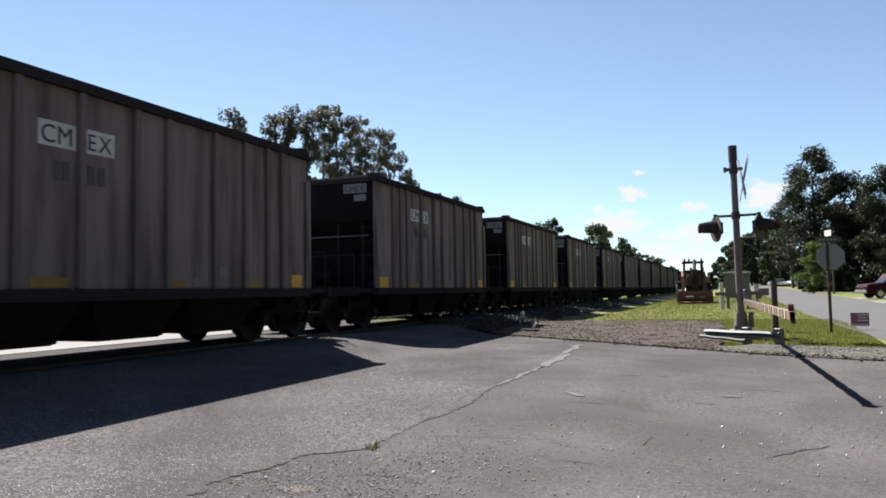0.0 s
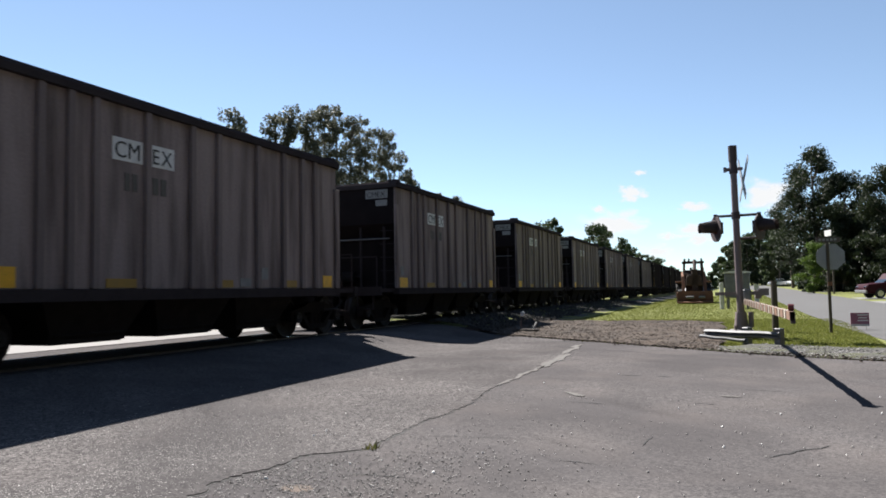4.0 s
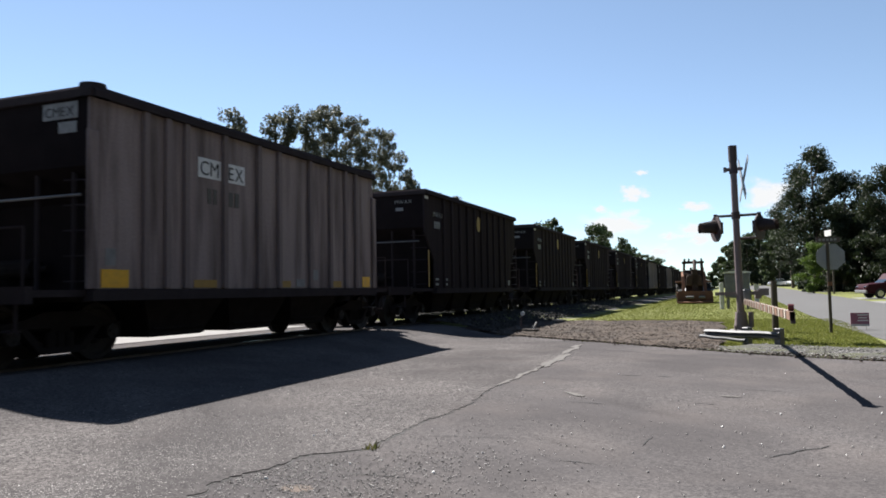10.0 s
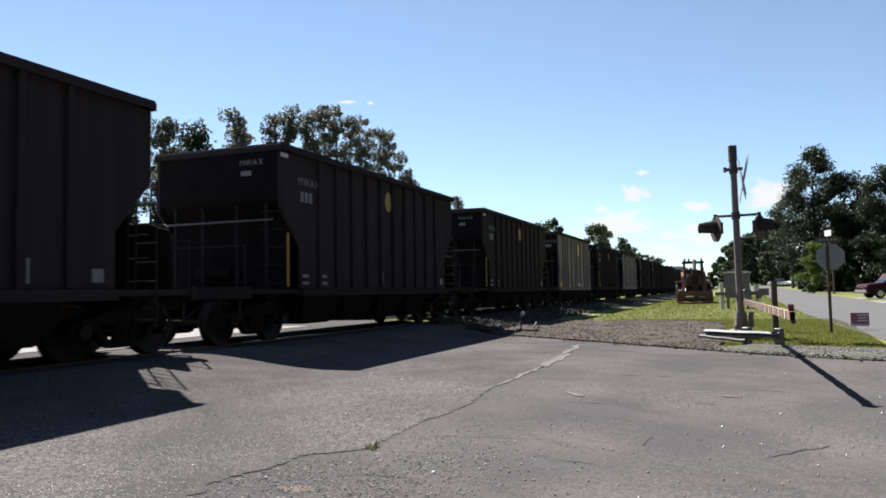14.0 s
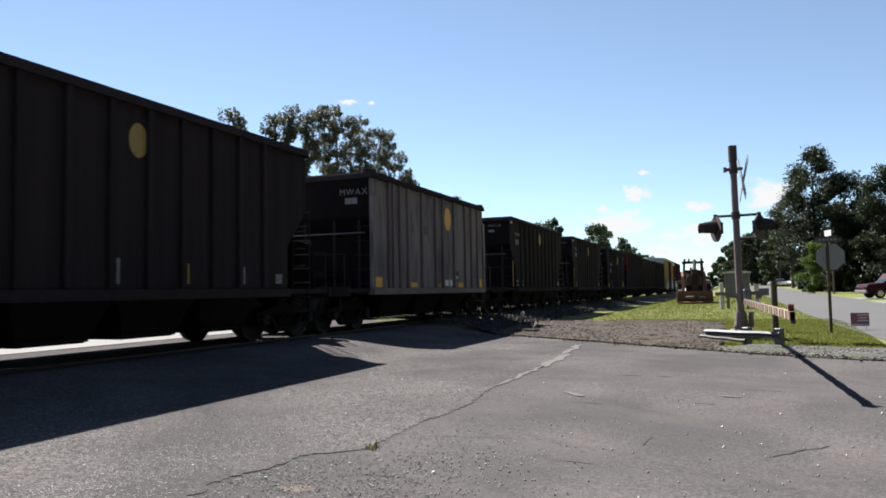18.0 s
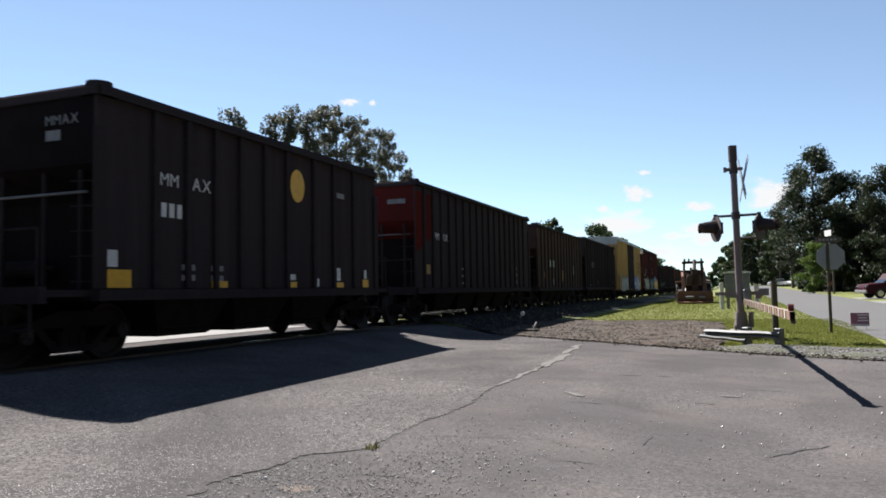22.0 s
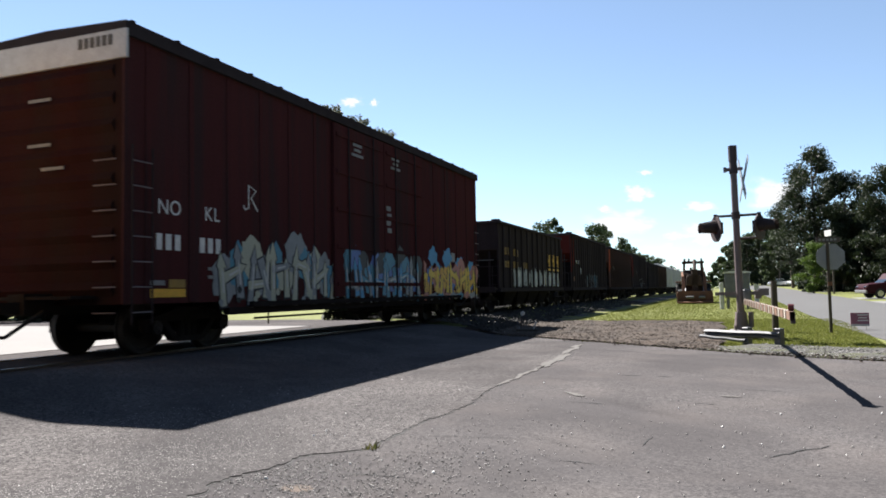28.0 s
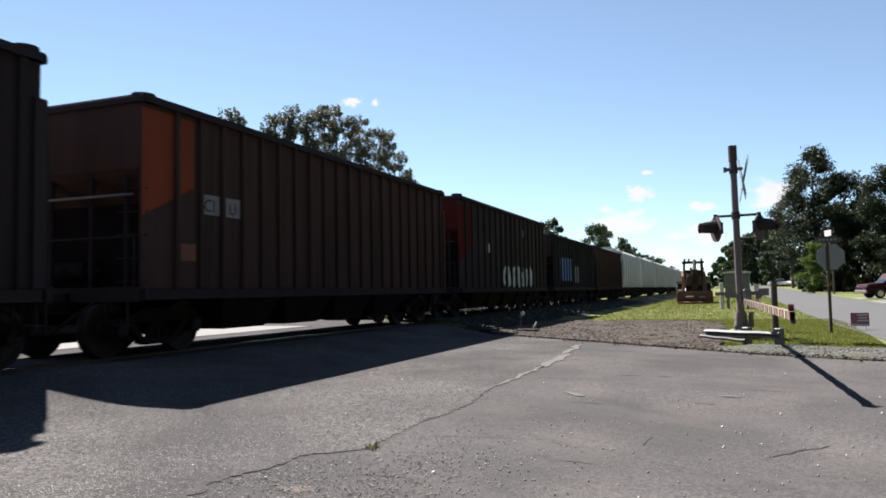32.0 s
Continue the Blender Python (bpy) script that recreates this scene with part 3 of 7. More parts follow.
# cracks and patches in the old asphalt
def crack(x0, y0, x1, y1, width, seed, mat="tar", name="crack", lift=-0.016):
    n = max(6, int(math.hypot(x1 - x0, y1 - y0) / 0.08))
    verts, faces = [], []
    nx, ny = -(y1 - y0), x1 - x0
    d = math.hypot(nx, ny)
    nx, ny = nx / d, ny / d
    for k in range(n + 1):
        t = k / n
        span = min(1.0, d / 2)
        off = span * (0.10 * noise.noise((seed, t * 5, 0)) + 0.05 * noise.noise((seed, t * 23, 1)))
        w = width * (0.35 + 0.9 * abs(noise.noise((seed, t * 13, 5))) if mat == "tar" else 0.55 + 0.5 * noise.noise((seed, t * 9, 5)) + 0.3 * noise.noise((seed, t * 31, 5))) * min(1, 6 * t + 0.1, 6 * (1 - t) + 0.1)
        x, y = x0 + (x1 - x0) * t + nx * off, y0 + (y1 - y0) * t + ny * off
        for s in (-1, 1):
            px, py = x + s * w * nx, y + s * w * ny
            verts.append((px, py, ground_z(px) + lift))
    for k in range(n):
        faces.append((2 * k, 2 * k + 1, 2 * k + 3, 2 * k + 2))
    return tagged(soup(name, verts, faces, M[mat]), "thin dark crack in the grey asphalt" if mat == "tar" else "pale worn patch in the grey asphalt", "crack", "cracks in the road", "structure")


CRACKS = ((-1.72, 8.16, -1.25, 8.06, 0.022), (0.2, 5.84, 0.70, 6.42, 0.017), (-2.46, 5.95, -1.7, 6.03, 0.010), (-0.68, 6.0, -0.64, 6.4, 0.009),
          (-1.5, 10.8, -1.2, 10.76, 0.030), (-0.98, 10.78, -0.75, 10.7, 0.022), (-2.5, 4.55, -2.05, 4.58, 0.014), (-1.2, 5.35, -0.9, 5.3, 0.010),
          (0.1, 9.6, 0.6, 9.45, 0.014), (-4.9, 6.9, -4.2, 7.5, 0.010), (1.2, 10.9, 2.1, 10.4, 0.012), (-0.4, 8.35, -0.15, 8.3, 0.016))
for i, row in enumerate(CRACKS):
    crack(*row, seed=i * 3.7 + 1)
for i, row in enumerate(((-1.90, 8.92, -1.60, 8.55, 0.075), (-2.83, 11.6, -2.92, 14.2, 0.17), (-2.84, 9.3, -2.86, 11.9, 0.06), (-2.96, 14.0, -3.14, 16.6, 0.10), (-0.15, 8.95, 0.1, 8.9, 0.06))):
    crack(*row, seed=i * 5.1 + 40, mat="worn", name="worn_patch", lift=-0.0115)


def seam_gap():
    """A flat tar strip for the joint and the painted shadow of the overlay's broken edge, wide near its start and
    closing up farther on.
    """
    verts, faces = [], []
    ys = steps(2.6, 9.5, 0.02)
    for y in ys:
        w = (0.046 - 0.0030 * (y - 3)) * (0.25 + 1.1 * abs(noise.noise((y * 3.3, 4.0, 1.0))) + 0.5 * abs(noise.noise((y * 11.0, 4.0, 1.0))))
        x = seam_x(y)
        verts += [(x - 0.004, y, ground_z(x) - 0.0172), (x + w, y, ground_z(x) - 0.0172)]
    for k in range(len(ys) - 1):
        faces.append((2 * k, 2 * k + 1, 2 * k + 3, 2 * k + 2))
    return tagged(soup("seam_gap", verts, faces, M["tar"]), "dark joint with painted edge shadow along the broken asphalt edge", "crack", "cracks in the road", "structure")


seam_gap()

STAIN = [(-2.60 + 0.13 * (0.9 + 0.12 * math.sin(k * 2.1)) * math.cos(k * math.tau / 18), 4.12 + 0.09 * (0.9 + 0.12 * math.cos(k * 1.7)) * math.sin(k * math.tau / 18)) for k in range(18)]
tagged(soup("stain", [(x, y, ground_z(x) - 0.0175) for x, y in STAIN], [tuple(range(18))], M["stain"]), "small rusty brown stain on the asphalt", "stain", kind="structure")

# the street beside the track, the drive and the kerb line
sheet("street", steps(3.05, 8.3, 0.5), [15.0, 18, 24, 35, 40, 60, 80, 120, 150, 180, 215], -0.03, M["road_far"], "pale grey asphalt street along the railway", "road",
      edge=lambda x, y: (x + (0.4 if x < 4 else 0) * max(0, (20 - y) / 5) + 0.0028 * max(0, y - 30) * (1 if x > 8 else 0.6), y), thick=0.05)
sheet("driveway", [8.32, 11, 16, 30], [49.5, 54], -0.028, M["concrete"], "pale concrete driveway across the grass", "road", thick=0.05)
sheet("driveway", [8.7, 11, 16, 30], [59.6, 64.6], -0.027, M["concrete"], "pale concrete driveway beside a lawn", "road", thick=0.05)
sheet("side_road", [9.6, 14, 30, 60], [92, 104], -0.028, M["road_far"], "pale grey side road between lawns", "road", thick=0.05)

# bare soil by the crossing, with a ragged outline
dirt = sheet("soil_patch", steps(-7.4, -0.2, 0.12), steps(0.0, 1.0, 0.012), 0.0, M["soil"], "bare brown soil with wood chips and stones", "ground",
             edge=lambda x, v: (x + 0.4 * noise.noise((v * 6, 2.0, x * 0.2)) * (x < -7.0 or x > -0.7), far_edge(x) + 0.1 + v * (28.4 - 0.55 * max(0.0, x + 2.2) ** 1.5 + 1.1 * noise.noise((x * 0.6, 3.0, 0.1)) - far_edge(x))))
for v in dirt.data.vertices:
    rise = min(1.0, (v.co.x + 7.6) / 0.8, (-0.1 - v.co.x) / 0.9, (v.co.y - far_edge(v.co.x)) / 0.6, (28.9 - v.co.y) / 1.0)
    v.co.z += max(rise, 0) * (0.03 + 0.035 * noise.noise((v.co.x * 1.1, v.co.y * 1.1, 0)) + 0.03 * noise.noise((v.co.x * 4, v.co.y * 4, 5))) - (0.06 if rise <= 0.05 else 0.0)


def strip(x):
    """How far the bare gravel reaches from the road's edge; widest past the signal."""
    k = min(max((x + 0.1) / 0.9, 0.0), 1.0)
    return 1.1 - 0.25 * max(0.0, -x) + 1.5 * k * k * (3 - 2 * k)


sheet("gravel_shoulder", steps(-1.9, 3.4, 0.15), steps(0.0, 1.0, 0.05), 0.0, M["shoulder"], "grey gravel strip between asphalt and grass", "ground", rough=0.02,
      edge=lambda x, y: (x, far_edge(x) + 0.02 + y * (strip(x) + 0.5 * noise.noise((x * 1.1, 5.0, 0))) - 0.04 * (y > 0.95)), thick=0.0)


def scatter(name, n, spot, size, mat, label, category, rng, lift=0.0, flat=0.6):
    """Many small broken stones as one object."""
    verts, faces = [], []
    for _ in range(n):
        x, y = spot(rng)
        s = size[0] + (size[1] - size[0]) * rng.random() ** 2
        a = rng.random() * math.tau
        base = len(verts)
        z = ground_z(x, y) + lift
        for k in range(5):
            r = s * (0.7 + 0.5 * rng.random())
            verts.append((x + r * math.cos(a + k * 1.257), y + r * math.sin(a + k * 1.257), z - 0.3 * s))
        for k in range(4):
            r = s * (0.3 + 0.5 * rng.random())
            verts.append((x + r * math.cos(a + 0.6 + k * 1.571), y + r * math.sin(a + 0.6 + k * 1.571), z + s * flat * (0.6 + 0.7 * rng.random())))
        b = base
        faces += [(b + 5, b + 6, b + 7, b + 8), (b, b + 1, b + 5), (b + 1, b + 6, b + 5), (b + 1, b + 2, b + 6), (b + 2, b + 7, b + 6), (b + 2, b + 3, b + 7),
                  (b + 3, b + 8, b + 7), (b + 3, b + 4, b + 8), (b + 4, b + 5, b + 8), (b + 4, b, b + 5)]
    return tagged(soup(name, verts, faces, M[mat]), label, category, kind="stuff")


rng = random.Random(5)


def chip_spot(r):
    x = -6.8 + 6.6 * r.random()
    return x, far_edge(x) + 0.1 + (28.2 - 0.5 * max(0.0, x + 2.2) ** 1.5 - far_edge(x)) * r.random() ** 1.2


scatter("wood_chips", 5200, chip_spot, (0.008, 0.04), "chips", "brown stones and wood chips scattered on bare soil", "stones", rng, 0.045, 0.14)
scatter("road_gravel", 1500, lambda r: (-6.5 + 10 * r.random(), 2.6 + 6.0 * r.random() ** 1.5), (0.004, 0.012), "grit", "loose pale grit on the asphalt", "grit", rng, -0.012, 0.3)


def bare_spot(r):
    """Where the binder has gone: on the overlay short of the track, and on the old asphalt along the seam."""
    while True:
        if r.random() < 0.78:
            x, y = -5.8 + 3.2 * r.random(), 2.7 + abs(r.gauss(0, 1.5))
            if x > seam_x(y) - 0.05:
                continue
        else:
            y = 2.9 + abs(r.gauss(0, 1.1))
            x = seam_x(y) + 0.06 + abs(r.gauss(0, 0.75))
        if noise.noise((x * 0.9, y * 0.9, 8.0)) + 0.35 * noise.noise((x * 3.1, y * 3.1, 8.0)) > -0.55 + 0.8 * r.random():
            return x, y


scatter("loose_gravel", 36000, bare_spot, (0.003, 0.011), "gravel", "grey stones bared in the worn asphalt", "gravel", rng, -0.0125, 0.16)
scatter("white_pebbles", 60, lambda r: (-4.6 + 6.2 * r.random(), 3.4 + 8.0 * r.random() ** 1.3), (0.006, 0.014), "mark_white", "scattered small white pebbles on the road", "pebbles", rng, -0.012, 0.6)
scatter("shoulder_stones", 2600, lambda r: (lambda x: (x, far_edge(x) + 0.1 + strip(x) * r.random()))(-0.6 + 4.0 * r.random()), (0.008, 0.03), "gravel", "grey crushed stones on the shoulder", "stones", rng, 0.0, 0.4)
scatter("edge_gravel", 1400, lambda r: (lambda x: (x, far_edge(x) + r.gauss(0.15, 0.22)))(-6 + 10 * r.random()), (0.01, 0.035), "chips", "small stones along the road edge", "stones", rng, 0.0)

# track: ballast, ties, rails
bed = []
for x, z in ((-13.6, -0.32), (-12.4, -0.14), (-11.6, -0.12), (-9.2, -0.12), (-8.3, -0.15), (-7.2, -0.19), (-6.3, -0.27)):
    bed.append((x, z))
verts, faces = [], []
rows_y = [*steps(19.6, 60, 0.4), 80, 120, 200, 400, 900]
for y in rows_y:
    for x, z in bed:
        verts.append((x + 0.15 * noise.noise((x, y, 0)), y + (far_edge(x) + 0.1 - 19.6) * max(0.0, 1 - (y - 19.6) / 20), z + 0.07 * noise.noise((x * 2, y * 1.3, 2))))
for j in range(len(rows_y) - 1):
    for i in range(len(bed) - 1):
        k = j * len(bed) + i
        faces.append((k, k + 1, k + len(bed) + 1, k + len(bed)))
tagged(soup("ballast_bed", verts, faces, M["ballast"]), "grey crushed stone ballast under the track", "ballast", kind="structure")


def ballast_spot(r):
    x = -13.2 + 6.8 * r.random()
    return x, far_edge(x) + 0.2 + 42 * r.random() ** 1.7


scatter("ballast", 9000, ballast_spot, (0.03, 0.08), "ballast", "grey crushed stone ballast", "ballast", rng, 0.06)


def rail_profile():
    return [(-0.07, -0.17), (0.07, -0.17), (0.07, -0.155), (0.012, -0.13), (0.012, -0.05), (0.037, -0.04), (0.037, -0.004), (0.03, 0), (-0.03, 0), (-0.037, -0.004), (-0.037, -0.04), (-0.012, -0.05), (-0.012, -0.13), (-0.07, -0.155)]


for side in (-1, 1):
    bm = bmesh.new()
    bm_prism(bm, rail_profile(), 'y', -60, 900)
    rail = new("rail", finish(bm, "rail", M["rail_steel"]))
    rail.matrix_basis = pose(TRACK_X + side * 0.753, 0, 0)
    rail.data.materials.append(M["rail_top"])
    for f in rail.data.polygons:
        if f.normal.z > 0.9 and f.center.z > -0.01:
            f.material_index = 1
    tagged(rail, "long steel rail with a shiny worn top", "rail", "rails of the track", "structure")
bm = bmesh.new()
bm_box(bm, (0, 0, 0), (2.6, 0.22, 0.16))
tie_mesh = finish(bm, "tie", M["tie"], 0.015)
for k in range(110):
    ob = tagged(new("tie", tie_mesh), "dark weathered wooden tie", "tie", "ties of the track", "structure")
    ob.matrix_basis = pose(TRACK_X, 24.9 + 0.52 * k, -0.215, 0, 0, rng.uniform(-1, 1))

# grass blades beside the road, thinning with distance
def blades(name, n, spot, height, mat, label, rng):
    verts, faces = [], []
    for _ in range(n):
        x, y, k = spot(rng)
        z = ground_z(x, y) - 0.05
        h = height * (0.4 + 0.9 * rng.random()) * k
        a, lean = rng.random() * math.tau, 0.5 * h * rng.random()
        w = (0.006 + 0.007 * rng.random()) * (1 + 0.05 * max(0, y - 16))
        dx, dy = w * math.cos(a), w * math.sin(a)
        lx, ly = lean * math.cos(a * 3.1), lean * math.sin(a * 3.1)
        b = len(verts)
        verts += [(x - dx, y - dy, z), (x + dx, y + dy, z), (x + 0.4 * lx + 0.7 * dx, y + 0.4 * ly + 0.7 * dy, z + 0.6 * h), (x + lx, y + ly, z + h)]
        faces += [(b, b + 1, b + 2), (b, b + 2, b + 3)]
    return tagged(soup(name, verts, faces, M[mat]), label, "grass", kind="stuff")


def verge(r):
    while True:
        x, y = -4.6 + 8.1 * r.random() ** 0.8, 13.4 + 17 * r.random() ** 1.5
        if y > far_edge(x) + 0.1 and x < 3.1 + 0.06 * (y - 20):
            if x < -0.3 and y < 27 and r.random() < (0.55 if noise.noise((x * 0.7, y * 0.5, 4.0)) > 0.05 else 0.93):
                continue
            if y < far_edge(x) + strip(x) + 0.3 * noise.noise((x * 1.7, y * 1.7, 1.0)) and r.random() < (0.8 if noise.noise((x * 1.1, y * 1.4, 6.0)) > 0.12 else 0.975):
                continue
            return x, y, 1.0


def lawn(r):
    y = 27 + 75 * r.random() ** 1.5
    return -6.0 + (8.95 + 0.003 * y) * r.random(), y, 1.0


blades("verge_grass", 46000, verge, 0.036, "grass", "bright green grass on the verge by the crossing", rng)
blades("lawn_grass", 60000, lawn, 0.03, "grass", "bright green grass between track and street", rng)
blades("dry_tufts", 3500, lambda r: (lambda x: (x, far_edge(x) + 0.1 + 0.9 * r.random() ** 2, 1.0))(-3.4 + 6.8 * r.random()), 0.06, "dry_grass", "dry yellow grass along the road edge", rng)
blades("seam_weeds", 40, lambda r: (seam_x(5.33) + r.gauss(0.04, 0.03), 5.33 + r.gauss(0, 0.04), 1.0), 0.075, "dry_grass", "tuft of yellow weeds in the asphalt seam", rng)


# rank weeds on the far side of the track beyond the crossing, and the stain and sunk grit by the seam
def weed(r):
    y = 18 + 190 * r.random() ** 1.6
    return -14.9 + 1.5 * r.random(), y + 7.5, 1.0 + 0.02 * min(y, 60)


def weeds():
    rs = random.Random(77)
    verts, faces = [], []
    for _ in range(26000):
        x, y, k = weed(rs)
        z = ground_z(x, y) - 0.1 + 0.95 * rs.random() ** 0.8
        s = (0.05 + 0.06 * rs.random()) * k
        a, e = rs.random() * math.tau, rs.uniform(-0.9, 0.9)
        d = Vector((math.cos(a) * math.cos(e), math.sin(a) * math.cos(e), math.sin(e))) * s * 1.6
        w = Vector((-math.sin(a), math.cos(a), 0.3)) * s * 0.5
        o = Vector((x, y, z))
        b = len(verts)
        verts += [o - d, o + w, o + d, o - w]
        faces.append((b, b + 1, b + 2, b + 3))
    return tagged(soup("trackside_weeds", verts, faces, M["oak"]), "dark green rank weeds along the far side of the track", "weeds", kind="stuff")


weeds()
# ---- rail cars: each is an empty on the track centre at the rail tops, its front towards -y ----
HW = 1.62                 # half width to the side sheets
WHEEL_R = 0.46


def wheelset_mesh():
    bm = bmesh.new()
    bm_tube(bm, (-1.15, 0, 0), (1.15, 0, 0), 0.085, n=10)
    for s in (-1, 1):
        n = 28
        prof = [(0.66, 0.487), (0.69, 0.487), (0.70, WHEEL_R), (0.82, WHEEL_R - 0.006), (0.82, 0.39), (0.79, 0.36), (0.775, 0.20), (0.83, 0.15), (0.83, 0.0)]
        rings = []
        for x, r in prof:
            rings.append([bm.verts.new((s * x, r * math.cos(k * math.tau / n), r * math.sin(k * math.tau / n))) for k in range(n)] if r else [bm.verts.new((s * x, 0, 0))])
        back = bm.verts.new((s * 0.66, 0, 0))
        for a, b in zip(rings, rings[1:]):
            for k in range(n):
                if len(b) == 1:
                    bm.faces.new((a[k], a[(k + 1) % n], b[0]))
                else:
                    bm.faces.new((a[k], a[(k + 1) % n], b[(k + 1) % n], b[k]))
        for k in range(n):
            bm.faces.new((rings[0][(k + 1) % n], rings[0][k], back))
        # bearing cap with its bolts
        bm_tube(bm, (s * 1.02, 0, 0), (s * 1.17, 0, 0), 0.12, n=12)
        for k in range(3):
            a = k * math.tau / 3
            bm_box(bm, (s * 1.18, 0.06 * math.cos(a), 0.06 * math.sin(a)), (0.03, 0.035, 0.035))
    return finish(bm, "wheelset", M["wheel"])


def truck_mesh():
    bm = bmesh.new()
    for s in (-1, 1):
        x0, x1 = s * 0.94, s * 1.10
        # cast side frame: arched top, two openings, spring nest
        bm_prism(bm, [(-1.12, 0.38), (-1.12, 0.60), (-0.62, 0.70), (-0.32, 0.80), (0.32, 0.80), (0.62, 0.70), (1.12, 0.60), (1.12, 0.38), (1.02, 0.38), (1.0, 0.52), (0.62, 0.56), (-0.62, 0.56), (-1.0, 0.52), (-1.02, 0.38)], 'x', x0, x1)
        for t in (-1, 1):
            bm_prism(bm, [(t * 0.62, 0.57), (t * 0.74, 0.56), (t * 0.40, 0.20), (t * 0.26, 0.22)], 'x', x0, x1)
            bm_box(bm, (s * 1.02, t * 0.89, 0.47), (0.20, 0.26, 0.24))
        bm_box(bm, (s * 1.02, 0, 0.23), (0.17, 0.66, 0.10))
        for t in (-0.17, 0.0, 0.17):
            bm_tube(bm, (s * 1.02, t, 0.27), (s * 1.02, t, 0.50), 0.075, n=8)
    bm_box(bm, (0, 0, 0.62), (2.1, 0.34, 0.24))
    bm_tube(bm, (0, 0, 0.72), (0, 0, 0.98), 0.2, n=14)
    for t in (-1, 1):
        bm_box(bm, (0, t * 0.42, 0.36), (1.7, 0.09, 0.1))
    return finish(bm, "truck", M["grime"])


WHEELSET, TRUCK = wheelset_mesh(), truck_mesh()
FRONT_WHEELS, REAR_WHEELS = [], []


def add_truck(car, y):
    truck = part("truck", TRUCK, None, car, "dark grimy cast steel truck", at=pose(0, y, 0))
    for s, store in ((-1, FRONT_WHEELS), (1, REAR_WHEELS)):
        store.append(part("wheelset", WHEELSET, None, truck, "dark steel wheels with worn treads", at=pose(0, s * 0.89, WHEEL_R)))


def add_coupler(car, y, s):
    bm = bmesh.new()
    bm_box(bm, (0, y - s * 0.55, 0.85), (0.16, 1.0, 0.18))
    bm_prism(bm, [(-0.16, y - s * 0.12), (-0.18, y + s * 0.02), (0.02, y + s * 0.14), (0.16, y + s * 0.06), (0.06, y - s * 0.02), (0.12, y - s * 0.14)], 'z', 0.70, 1.0)
    part("coupler", bm, M["grime"], car)
    bm = bmesh.new()
    pts = [(0.42, y - s * 0.75, 0.80), (0.40, y - s * 0.45, 0.62), (0.30, y - s * 0.18, 0.42), (0.18, y + s * 0.02, 0.45)]
    for a, b in zip(pts, pts[1:]):
        bm_tube(bm, a, b, 0.03, n=6)
    part("air_hose", bm, M["rubber"], car)


def bar(car, name, a, b, r=0.014, mat="black_steel", label=""):
    bm = bmesh.new()
    bm_tube(bm, a, b, r, n=6)
    return part(name, bm, M[mat], car, label)


def under(car, b, c, bays, z0=1.05, skirt=0.30, tc=None):
    """Sills, couplers, trucks and hopper bays below a body of half length b and coupled half length c."""
    boxpart("center_sill", (0, 0, 0.90), (0.36, 2 * c - 1.2, 0.34), M["grime"], car)
    tc = tc or c - 1.75
    for s in (-1, 1):
        add_coupler(car, s * c, s)
        add_truck(car, s * tc)
        boxpart("bolster", (0, s * tc, 1.02), (2.9, 0.5, 0.16), M["grime"], car)
    if bays:
        y0, y1 = -tc + 1.35, tc - 1.35
        d = (y1 - y0) / bays
        for k in range(bays):
            bm = bmesh.new()
            y = y0 + d * (k + 0.5)
            bm_box(bm, (0, y, (z0 + skirt) / 2), (2.7, d * 0.97, z0 - skirt), (0.80, 0.62))
            for s in (-1, 1):
                bm_box(bm, (s * 1.08, y, skirt + 0.10), (0.06, d * 0.66, 0.16))
                bm_tube(bm, (s * 1.14, y - d * 0.3, skirt + 0.14), (s * 1.14, y + d * 0.3, skirt + 0.14), 0.03, n=6)
            part("hopper_bay", bm, M["grime"], car, "dark sloped discharge chute")
    return tc


